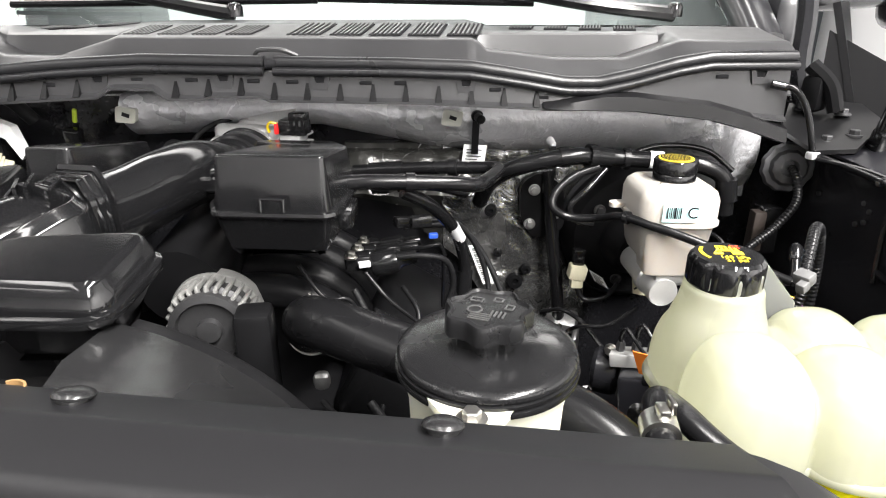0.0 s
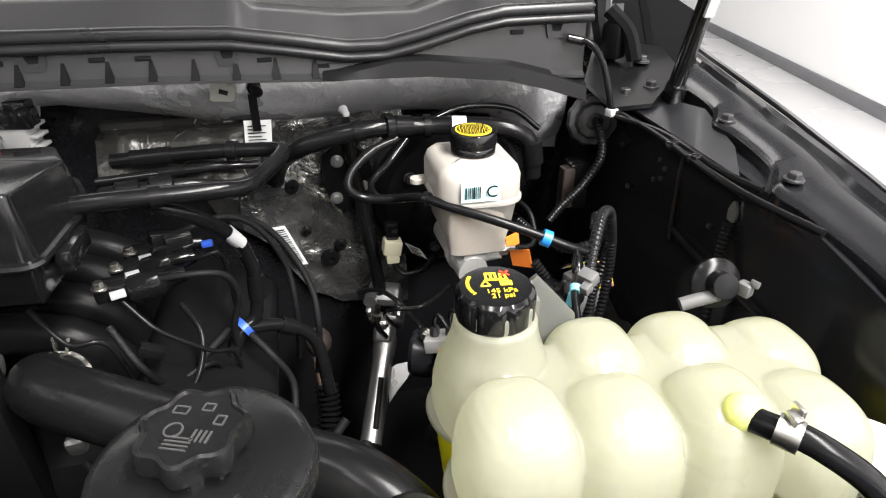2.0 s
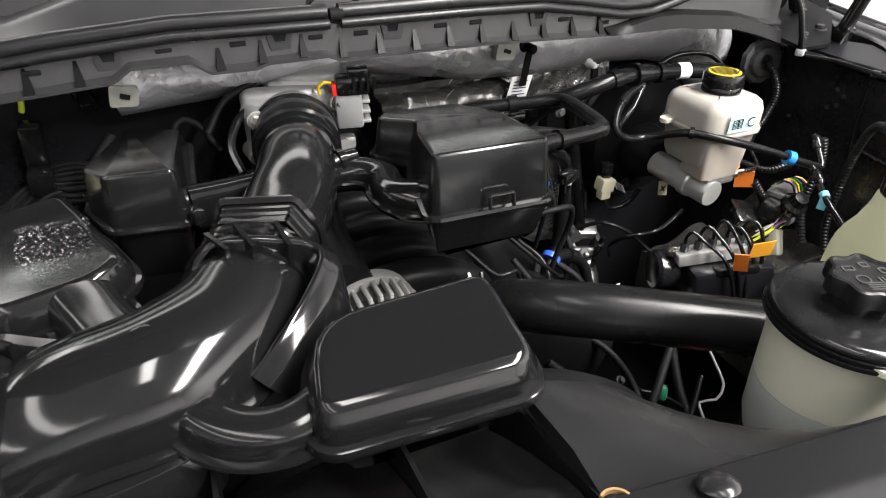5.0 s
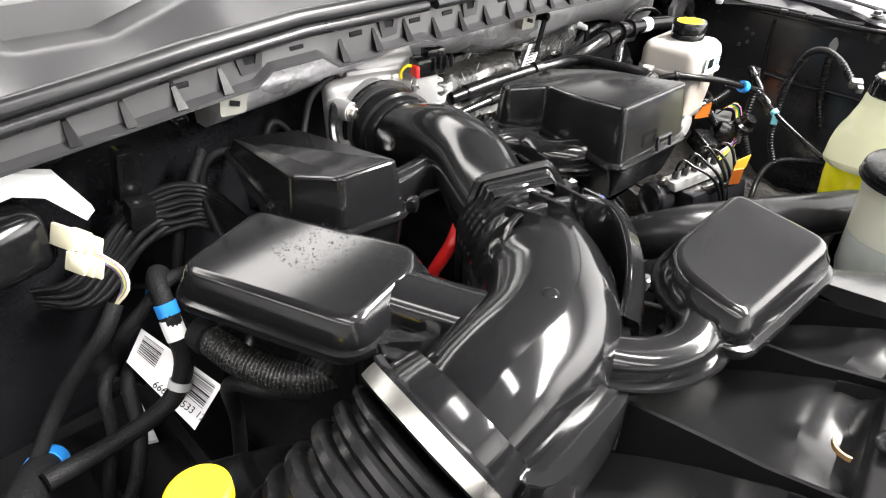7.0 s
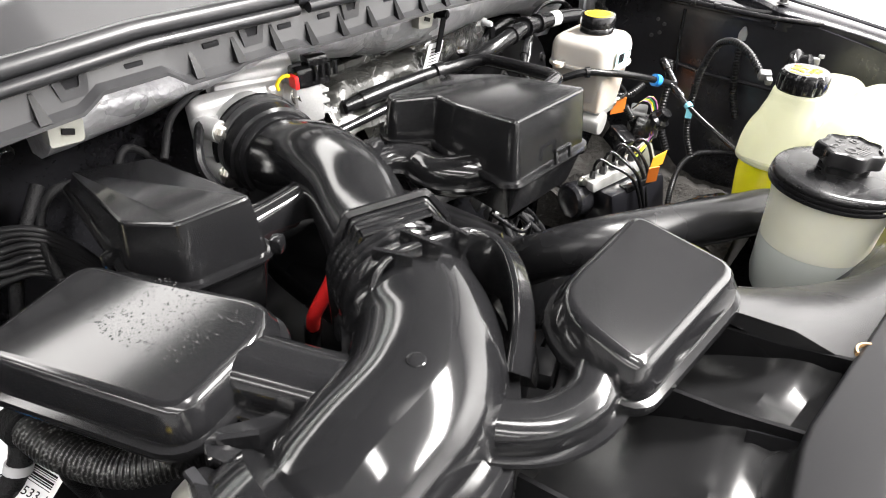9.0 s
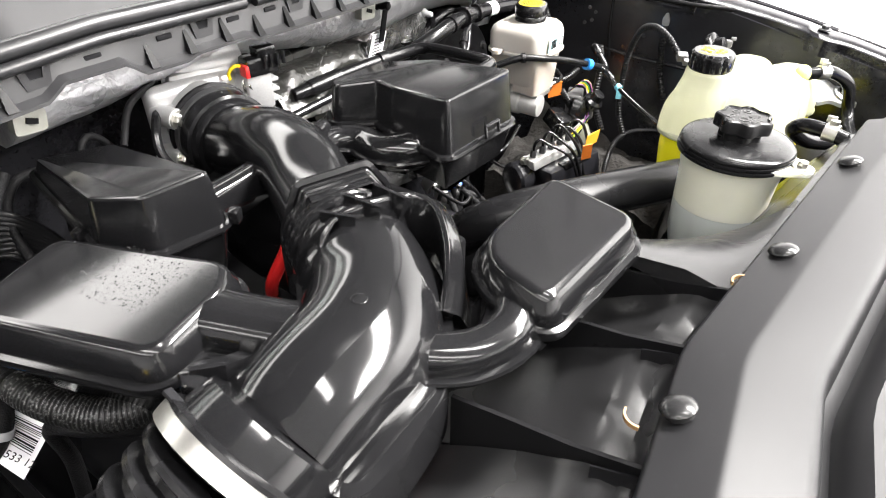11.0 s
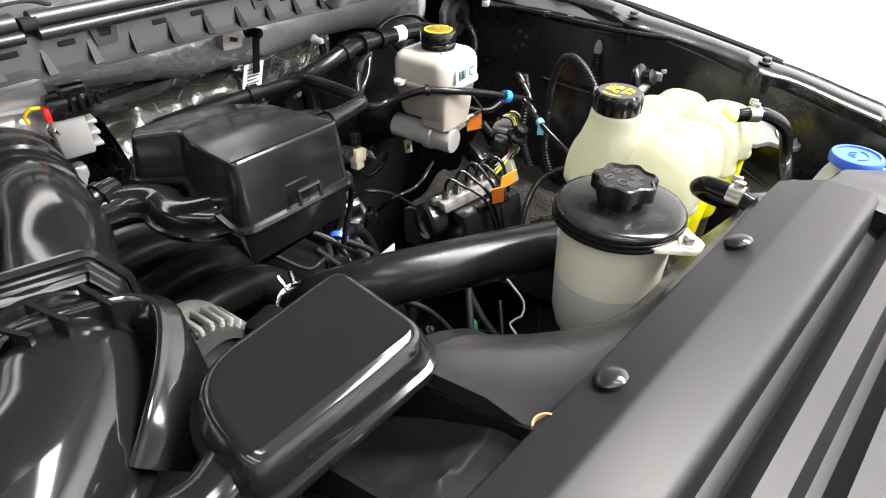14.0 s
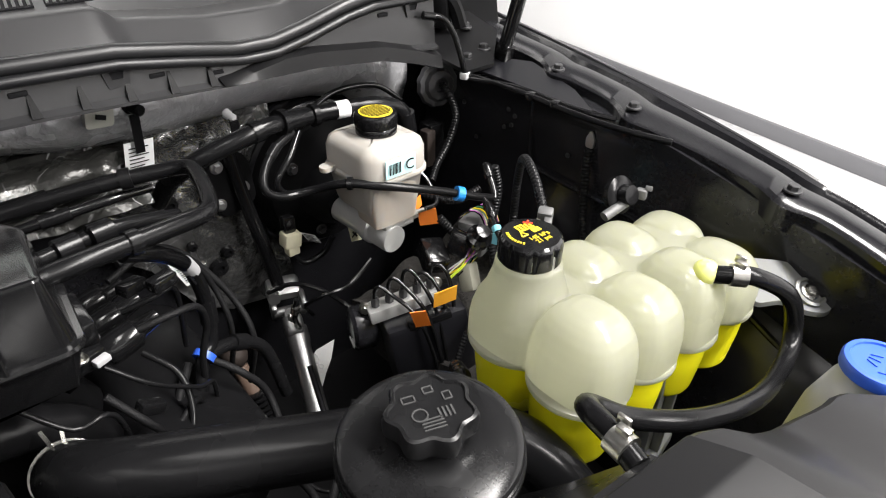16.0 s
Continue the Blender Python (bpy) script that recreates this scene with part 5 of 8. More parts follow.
# ---- fluid reservoirs ----
def degas():
    t = thing("coolant_tank", (0.32, 0.38, 1.09), "milky translucent coolant expansion tank with yellow coolant", "coolant tank")
    zs = lambda x: 1.181 - 0.055 * (x - 0.21)
    front = [(0.2124, 0.3575, 1.257), (0.2825, 0.3540, 1.2485), (0.3525, 0.3490, 1.2475), (0.4230, 0.3445, 1.2300)]
    back = [(0.2985, 0.4245, 1.2415), (0.3715, 0.4245, 1.2345), (0.4430, 0.4120, 1.2250)]
    up = B()
    for x, y, top in front:
        ball(up, (x, y, zs(x)), (0.0400, 0.0445, top - zs(x) + 0.001), 32, power=0.72)
    for x, y, top in back:
        ball(up, (x, y, zs(x)), (0.0385, 0.0435, top - zs(x) + 0.001), 32, power=0.72)
    ball(up, (0.2175, 0.432, 1.180), (0.043, 0.047, 0.068), 32, power=0.78)
    lathe(up, [(0.0435, -0.03), (0.0425, 0.030), (0.0405, 0.052), (0.0360, 0.068), (0.0325, 0.078), (0.0305, 0.088), (0.0300, 0.094), (0.0270, 0.096), (0.0270, 0.110)], (0.2190, 0.430, 1.172), n=36)
    box(up, (0.320, 0.388, 1.195), (0.26, 0.115, 0.062), (0, 3.1, 0), bevel=0.018, seg=4)
    # keep the shell open to the seam: what hangs below is cut away
    tilt = V(0.055, 0, 1).normalized()
    bmesh.ops.bisect_plane(up, geom=up.verts[:] + up.edges[:] + up.faces[:], plane_co=(0.21, 0, 1.175), plane_no=-tilt, clear_outer=True)
    bmesh.ops.holes_fill(up, edges=[e for e in up.edges if e.is_boundary])
    ob = part("upper_shell", up, TANK, t, sharp=180)
    rem = ob.modifiers.new("union", "REMESH")
    rem.mode, rem.voxel_size, rem.use_smooth_shade = "VOXEL", 0.0017, True
    sm = ob.modifiers.new("soften", "SMOOTH")
    sm.factor, sm.iterations = 0.5, 4
    low = B()
    for x, y, top in front + back:
        lathe(low, [(0.030, -0.080), (0.0375, -0.073), (0.0405, -0.035), (0.0415, 0.02)], (x, y, zs(x)), n=28)
    lathe(low, [(0.028, -0.080), (0.036, -0.072), (0.0405, -0.03), (0.042, 0.02)], (0.2175, 0.432, 1.180), n=28)
    box(low, (0.320, 0.388, 1.146), (0.23, 0.11, 0.07), (0, 3.1, 0), bevel=0.012)
    bmesh.ops.bisect_plane(low, geom=low.verts[:] + low.edges[:] + low.faces[:], plane_co=(0.21, 0, 1.177), plane_no=tilt, clear_outer=True)
    bmesh.ops.holes_fill(low, edges=[e for e in low.edges if e.is_boundary])
    ob = part("lower_shell", low, COOLANT, t, "lower shell filled with yellow coolant", sharp=180)
    rem = ob.modifiers.new("union", "REMESH")
    rem.mode, rem.voxel_size, rem.use_smooth_shade = "VOXEL", 0.0028, True
    sm = ob.modifiers.new("soften", "SMOOTH")
    sm.factor, sm.iterations = 0.5, 4
    # welded seam, scalloped like the bulges
    pts = []
    for k in range(160):
        a = 2 * math.pi * k / 160
        d = V(math.cos(a), math.sin(a), 0)
        c0 = V(0.325, 0.39, 0)
        best = 0.0
        for x, y, r in [(*p[:2], 0.0445) for p in front] + [(*p[:2], 0.0435) for p in back] + [(0.2175, 0.432, 0.0455)]:
            m = V(x, y, 0) - c0
            b = m.dot(d)
            q = b * b - m.length_squared + r * r
            if q > 0:
                best = max(best, b + math.sqrt(q))
        pts.append(c0 + d * (best + 0.0025))
    bm = B()
    loft(bm, [[V(c0.x + (p.x - c0.x) * g, c0.y + (p.y - c0.y) * g, zs(p.x) + dz) for p in pts] for g, dz in ((0.98, -0.0075), (1.0, -0.0065), (1.006, -0.004), (1.0, -0.001), (0.985, 0.0005))])
    part("weld_seam", bm, TANK, t)
    cap = B()
    lathe(cap, [(0.0272, 0.0), (0.0284, 0.002), (0.0284, 0.018), (0.0272, 0.0215), (0.0248, 0.0235), (0.001, 0.0235)], (0.218, 0.430, 1.2685), n=72,
          wave=lambda a, r, h: 1 - 0.085 * max(0.0, 1 - abs(math.sin(4 * a)) / 0.42) ** 0.6 * (0.001 < h < 0.0225) * (r > 0.02))
    part("cap", cap, SATIN, t, "black ribbed pressure cap with yellow print", sharp=30)
    m = basis((0.218, 0.430, 1.2923), (1, -0.12, 0), (0.12, 1, 0))
    for text, size, y in (("145 kPa", 0.0068, -0.0065), ("21 psi", 0.0068, -0.0125)):
        words(text, size, m @ Matrix.Translation((0.003, y, 0)), YELLOW_INK, t)
    bm = B()
    for k in range(5):
        box(bm, (-0.006 + k * 0.004, 0.013, 0), (0.0022, 0.009, 0.0006))
    box(bm, (0.002, 0.0085, 0), (0.02, 0.0022, 0.0006))
    box(bm, (-0.002, 0.018, 0), (0.010, 0.002, 0.0006))
    tri = [V(-0.012, 0.0, 0), V(-0.004, 0.0, 0), V(-0.008, 0.0075, 0)]
    for i in range(3):
        rod(bm, tri[i], tri[(i + 1) % 3], 0.0007, 6)
    box(bm, (0.009, 0.003, 0), (0.010, 0.0065, 0.0006))
    for k in range(9):
        a = math.radians(150 + k * 8)
        box(bm, (0.0225 * math.cos(a), 0.0225 * math.sin(a) + 0.003, 0), (0.003, 0.0016, 0.0006), (0, 0, math.degrees(a)))
    bmesh.ops.transform(bm, matrix=m @ Matrix.Scale(0.85, 4), verts=bm.verts)
    part("warning_print", bm, YELLOW_INK, t)
    bm = B()
    for s in (1, -1):
        box(bm, (0.010, 0.0165, 0.0006), (0.010, 0.002, 0.0006), (0, 0, 45 * s))
    bmesh.ops.transform(bm, matrix=m @ Matrix.Scale(0.85, 4), verts=bm.verts)
    part("warning_cross", bm, RED_INK, t)
    # side outlet, hose nipple and mounting ear
    bm = B()
    ball(bm, (0.350, 0.328, 1.2430), (0.0130, 0.012, 0.0125), 18)
    rod(bm, (0.351, 0.330, 1.243), (0.356, 0.312, 1.246), 0.0055, 16)
    part("outlet", bm, NIPPLE, t, "bright yellow hose outlet")
    bm = B()
    outline = rounded([(0.440, 0.365), (0.480, 0.332), (0.507, 0.309), (0.526, 0.284), (0.531, 0.260), (0.516, 0.246), (0.495, 0.247), (0.478, 0.263), (0.469, 0.284), (0.440, 0.300)], 0.008, 4)
    ear_z = lambda p: 1.172 + 0.22 * (p.x - 0.501) + 0.44 * (p.y - 0.271)
    loft(bm, [[V(p.x, p.y, ear_z(p) - 0.003) for p in outline], [V(p.x, p.y, ear_z(p) + 0.003) for p in outline]])
    lathe(bm, [(0.017, -0.006), (0.017, 0.006), (0.014, 0.007), (0.013, 0.003), (0.009, 0.003)], (0.5010, 0.2710, 1.172), (-0.2, -0.4, 0.9), 28)
    part("mounting_ear", bm, CLEAR_PLASTIC, t, "translucent mounting ear")
    bm = B()
    hexbolt(bm, (0.501, 0.2705, 1.1745), 0.006, 0.007, (-0.2, -0.4, 0.9), 1.6)
    part("mounting_bolt", bm, ZINC, t)
    bm = B()
    box(bm, (0.340, 0.333, 1.075), (0.040, 0.016, 0.16), (0, 0, 8), bevel=0.004)
    box(bm, (0.340, 0.323, 1.075), (0.006, 0.016, 0.16), (0, 0, 8), bevel=0.002)
    box(bm, (0.342, 0.328, 1.00), (0.07, 0.03, 0.016), (0, 0, 8), bevel=0.004)
    part("foot", bm, CLEAR_PLASTIC, t, "translucent plastic foot")
    br = thing("plastic_bracket", (0.258, 0.435, 1.20), "pale translucent plastic bracket beside the coolant tank", "bracket")
    bm = B()
    rows = [V(0.252, 0.455, 1.20), V(0.252, 0.455, 1.272), V(0.258, 0.452, 1.280), V(0.292, 0.452, 1.24), V(0.296, 0.452, 1.20)]
    loft(bm, [rows, [p + V(0.0, 0.004, 0) for p in rows]])
    loft(bm, [[V(0.250, 0.455, 1.20), V(0.254, 0.455, 1.20), V(0.254, 0.455, 1.275), V(0.250, 0.455, 1.275)], [V(0.250, 0.435, 1.20), V(0.254, 0.435, 1.20), V(0.254, 0.435, 1.27), V(0.250, 0.435, 1.27)]])
    part("web", bm, CLEAR_PLASTIC, br)
    hose = thing("vent_hose", (0.36, 0.26, 1.15), "black rubber overflow hose looping from the coolant tank", "hose")
    bm = B()
    tube(bm, [(0.351, 0.327, 1.241), (0.358, 0.311, 1.245), (0.374, 0.293, 1.245), (0.405, 0.268, 1.222), (0.418, 0.256, 1.180), (0.385, 0.246, 1.165), (0.30, 0.240, 1.185), (0.225, 0.255, 1.205), (0.175, 0.285, 1.218), (0.143, 0.305, 1.240), (0.125, 0.295, 1.256), (0.118, 0.272, 1.258), (0.112, 0.250, 1.255)], 0.0085, 14)
    part("hose", bm, RUBBER, hose)
    for c, d in (((0.363, 0.304, 1.246), (0.6, -0.75, 0)), ((0.116, 0.266, 1.258), (-0.15, -0.9, 0))):
        bm = B()
        lathe(bm, [(0.0092, -0.007), (0.0104, -0.007), (0.0104, 0.007), (0.0092, 0.007)], c, d, 20)
        box(bm, (c[0], c[1], c[2] + 0.012), (0.006, 0.010, 0.006), bevel=0.001)
        box(bm, (c[0] + 0.006, c[1] + 0.004, c[2] + 0.013), (0.003, 0.010, 0.008), bevel=0.001)
        part("spring_clamp", bm, ZINC, hose)


def steering_tank():
    K = 0.87
    scaled = lambda prof: [(r * K, h) for r, h in prof]
    t = thing("power_steering_reservoir", (0.029, 0.347, 1.12), "cream plastic power steering reservoir with black lid", "fluid reservoir")
    c = (0.029, 0.347, 0)
    bm = B()
    lathe(bm, scaled([(0.058, 1.185), (0.060, 1.225), (0.0635, 1.243), (0.066, 1.247), (0.066, 1.252)]), c, n=48)
    part("body", bm, CREAM, t)
    bm = B()
    lathe(bm, scaled([(0.001, 1.112), (0.035, 1.113), (0.050, 1.122), (0.0555, 1.14), (0.058, 1.1848)]), c, n=48)
    part("filled_body", bm, PS_FLUID, t, "lower body filled with grey fluid")
    bm = B()
    lathe(bm, scaled([(0.066, 1.2465), (0.0695, 1.248), (0.0700, 1.250), (0.0695, 1.2515), (0.0672, 1.2522), (0.0672, 1.2532), (0.0690, 1.2538), (0.0690, 1.2558), (0.0668, 1.2564), (0.0668, 1.2574), (0.0680, 1.258), (0.0678, 1.2602), (0.0660, 1.2622), (0.060, 1.2636), (0.045, 1.2655), (0.024, 1.2665), (0.001, 1.2665)]), c, n=72)
    part("lid", bm, DUSTY, t, "dusty glossy black lid")
    bm = B()
    lobes = lambda a, r, h: 1 + (0.085 * math.cos(7 * a) if r > 0.017 else 0)
    lathe(bm, scaled([(0.0235, 1.265), (0.0235, 1.2725), (0.028, 1.2755), (0.0315, 1.2765), (0.0318, 1.2865), (0.0305, 1.2895), (0.028, 1.2903), (0.0268, 1.2885), (0.001, 1.2885)]), c, n=84, wave=lobes)
    part("filler_cap", bm, DUSTY, t, "black scalloped screw cap with embossed symbols", sharp=30)
    m = basis((0.029, 0.347, 1.2887), (0.93, -0.37, 0), (0.37, 0.93, 0)) @ Matrix.Scale(0.98, 4)
    bm = B()
    for x, y, w, h in ((-0.011, 0.010, 0.008, 0.005), (0.003, 0.014, 0.006, 0.005), (0.013, 0.006, 0.005, 0.006)):
        for dx, dy, ww, hh in ((0, h / 2, w, 0.0009), (0, -h / 2, w, 0.0009), (w / 2, 0, 0.0009, h), (-w / 2, 0, 0.0009, h)):
            box(bm, (x + dx, y + dy, 0), (ww, hh, 0.0009))
    for k in range(4):
        box(bm, (0.004 + k * 0.0028, -0.006, 0), (0.0012, 0.008, 0.0009))
        box(bm, (-0.002, -0.004 + k * 0.0025 - 0.012, 0), (0.014, 0.0009, 0.0009))
    lathe(bm, [(0.0052, 0), (0.0052, 0.0009), (0.0042, 0.0009), (0.0042, 0)], (-0.008, -0.004, -0.0004), n=20)
    bmesh.ops.transform(bm, matrix=m, verts=bm.verts)
    # raised symbols in a lighter tone that paints their edge highlights
    part("embossed_print", bm, EMBOSS_GLINT, t)
    bm = B()
    outline = rounded([(-0.012, 0.305), (0.003, 0.280), (0.009, 0.268), (0.023, 0.266), (0.031, 0.277), (0.050, 0.302)], 0.007, 4)
    loft(bm, [[V(p.x, p.y, 1.248) for p in outline], [V(p.x, p.y, 1.2535) for p in outline]])
    part("bracket_ear", bm, CREAM, t)
    bm = B()
    hexbolt(bm, (0.016, 0.279, 1.2535), 0.0055, 0.008, washer=1.7)
    part("bolt", bm, ZINC, t)


def washer_filler():
    t = thing("washer_bottle", (0.36, 0.18, 1.10), "grey-white washer bottle neck with a bright blue cap", "washer bottle")
    bm = B()
    lathe(bm, [(0.045, 1.10), (0.040, 1.16), (0.030, 1.195), (0.024, 1.208), (0.024, 1.214)], (0.37, 0.18, 0), n=32)
    part("neck", bm, WASHER, t)
    bm = B()
    lathe(bm, [(0.026, 1.211), (0.029, 1.213), (0.0295, 1.221), (0.028, 1.224), (0.024, 1.2245), (0.0235, 1.2225), (0.001, 1.2225)], (0.37, 0.18, 0), n=40)
    for a in (-105, -80):
        r = math.radians(a)
        box(bm, (0.37 + 0.031 * math.cos(r), 0.18 + 0.031 * math.sin(r), 1.213), (0.004, 0.008, 0.010), (0, 0, a), bevel=0.001)
    part("cap", bm, BLUE_CAP, t, "bright blue snap cap")
    bm = B()
    for k in range(9):
        a = math.radians(200 + 17 * k)
        box(bm, (0.37 + 0.014 * math.cos(a), 0.182 + 0.014 * math.sin(a), 1.2230), (0.0042, 0.0012, 0.0012), (0, 0, math.degrees(a) + 90))
    for k in range(3):
        box(bm, (0.364 + 0.006 * k, 0.186, 1.2230), (0.0012, 0.009, 0.0012), (0, 0, 25 * (k - 1)))
    part("embossed_mark", bm, BLUE_CAP, t)


def brake():
    b = thing("brake_booster", (0.288, 0.87, 1.0), "round black vacuum brake booster on the firewall", "brake booster")
    bm = B()
    lathe(bm, [(0.08, -0.06), (0.112, -0.055), (0.112, -0.03), (0.112, -0.014), (0.095, 0.010), (0.06, 0.020), (0.05, 0.024), (0.001, 0.024)], (0.298, 0.890, 1.137), (0, -1, 0), 56)
    part("shell", bm, MATT, b)
    bm = B()
    lathe(bm, [(0.111, -0.030), (0.118, -0.028), (0.118, -0.020), (0.111, -0.016)], (0.298, 0.890, 1.137), (0, -1, 0), 56)
    part("rim", bm, ECOAT, b)
    bm = B()
    lathe(bm, [(0.045, 0.0), (0.042, 0.05), (0.034, 0.06), (0.030, 0.075)], (0.284, 0.890, 1.132), (0, -1, 0), 32)
    part("hub", bm, MATT, b)
    for a in (35, 145, 250):
        bm = B()
        hexbolt(bm, (0.298 + 0.075 * math.cos(math.radians(a)), 0.874, 1.137 + 0.075 * math.sin(math.radians(a))), 0.006, 0.008, (0, -1, 0))
        part("stud", bm, DARK_STEEL, b)
    t = thing("master_cylinder", (0.28, 0.75, 1.10), "cast aluminium brake master cylinder with white fluid reservoir", "master cylinder")
    bm = B()
    lathe(bm, [(0.019, 0.0), (0.019, 0.06), (0.022, 0.062), (0.022, 0.075), (0.0195, 0.078), (0.0195, 0.108), (0.0185, 0.112), (0.010, 0.113), (0.001, 0.113)], (0.276, 0.815, 1.128), (0.06, -1, -0.03), 32)
    box(bm, (0.288, 0.735, 1.145), (0.035, 0.06, 0.018), bevel=0.005)
    rod(bm, (0.285, 0.725, 1.135), (0.318, 0.712, 1.146), 0.011, 18)
    part("body", bm, ALU, t)
    bm = B()
    hexbolt(bm, (0.316, 0.713, 1.146), 0.0085, 0.012, (0.9, -0.35, 0.3), 1.1)
    rod(bm, (0.325, 0.709, 1.149), (0.338, 0.702, 1.152), 0.003, 10)
    part("line_fitting", bm, ZINC, t)
    res = thing("brake_fluid_reservoir", (0.287, 0.745, 1.15), "white translucent brake fluid reservoir with yellow-topped cap", "fluid reservoir")
    out = rounded([(0.240, 0.705), (0.255, 0.692), (0.322, 0.690), (0.338, 0.704), (0.336, 0.782), (0.322, 0.794), (0.25, 0.794), (0.238, 0.782)], 0.016, 5)
    bm = B()
    shell(bm, out, [(-0.022, -0.050), (-0.014, -0.047), (-0.009, -0.036), (-0.003, 0.003), (-0.001, 0.005), (0.0025, 0.006), (0.0025, 0.010), (0.0, 0.012), (0.0, 0.036), (-0.004, 0.046), (-0.012, 0.052), (-0.024, 0.054)], lambda x, y: 1.212)
    part("body", bm, HDPE, res)
    out2 = rounded([(0.246, 0.700), (0.262, 0.692), (0.318, 0.692), (0.330, 0.702), (0.326, 0.756), (0.25, 0.756)], 0.012, 5)
    bm = B()
    shell(bm, out2, [(-0.014, -0.064), (-0.008, -0.061), (-0.004, -0.03), (-0.002, 0.004)], lambda x, y: 1.212)
    part("lower_body", bm, BRAKE_LOW, res, "lower body with amber fluid")
    bm = B()
    outline = rounded([(0.240, 0.760), (0.222, 0.758), (0.218, 0.766), (0.222, 0.774), (0.240, 0.776)], 0.004, 3)
    loft(bm, [[V(p.x, p.y, 1.222) for p in outline], [V(p.x, p.y, 1.228) for p in outline]])
    part("side_tab", bm, HDPE, res)
    bm = B()
    lathe(bm, [(0.024, 0.0), (0.026, 0.001), (0.026, 0.008), (0.025, 0.0095), (0.0268, 0.011), (0.0268, 0.024), (0.0255, 0.0265), (0.001, 0.0265)], (0.289, 0.740, 1.2655), n=60, wave=lambda a, r, h: 1 - 0.02 * (math.sin(30 * a) > 0.3) * (0.010 < h < 0.025))
    part("cap", bm, SATIN, res, "black ribbed screw cap")
    bm = B()
    lathe(bm, [(0.021, 0), (0.021, 0.0008), (0.001, 0.0009)], (0.289, 0.740, 1.2918), n=36)
    part("cap_print", bm, YELLOW_INK, res, "yellow warning print")
    bm = B()
    rnd = random.Random(2)
    for k in range(9):
        y = 0.7245 + k * 0.0038
        half = math.sqrt(max(0, 0.019 ** 2 - (y - 0.740) ** 2))
        x = 0.289 - half
        while x < 0.289 + half - 0.002:
            w = 0.001 + 0.0022 * rnd.random()
            box(bm, (x + w / 2, y, 1.2932), (w, 0.0015, 0.0008))
            x += w + 0.0012
    part("cap_lettering", bm, INK_AND_SHADE, res)
    bm = B()
    tag(bm, (0.262, 0.6878, 1.2505), (1, -0.03, 0), (0, 0.01, -1), 0.045, 0.024, -0.0010)
    part("label", bm, CLABEL, res, "pale blue label with a barcode")
    m = basis((0.2965, 0.6846, 1.2385), (1, -0.03, 0), (0, -0.01, 1))
    words("C", 0.020, m, INK_AND_SHADE, res)
    bm = B()
    for k, w in enumerate((0.0014, 0.0006, 0.001, 0.0006, 0.0016, 0.0008, 0.0006, 0.0012)):
        box(bm, (0.267 + k * 0.0023, 0.6862, 1.2385), (w, 0.0006, 0.014))
    part("barcode", bm, INK_AND_SHADE, res)


degas()
steering_tank()
washer_filler()
brake()


# ---- hoses, lines and brake area ----
def hose_thing(name, pts, r, label, category, mat=None, bands=(), n=14):
    """A hose as a thing; bands: (place along it 0..1, length, radius factor, material, part name)."""
    path = spline(pts, 0.006)
    low = min(path, key=lambda p: p[2])
    t = thing(name, tuple(low[:3]), label, category)
    bm = B()
    tube(bm, pts, r, n)
    part("tube", bm, mat or RUBBER, t)
    for s, length, k, bmat, bname in bands:
        i = min(len(path) - 2, max(1, int(s * (len(path) - 1))))
        c, d = Vector(path[i][:3]), (Vector(path[i + 1][:3]) - Vector(path[i - 1][:3])).normalized()
        bm = B()
        lathe(bm, [(r * 0.9, -length / 2), (r * k, -length / 2), (r * k, length / 2), (r * 0.9, length / 2)], c, d, 18)
        part(bname, bm, bmat, t)
    return t


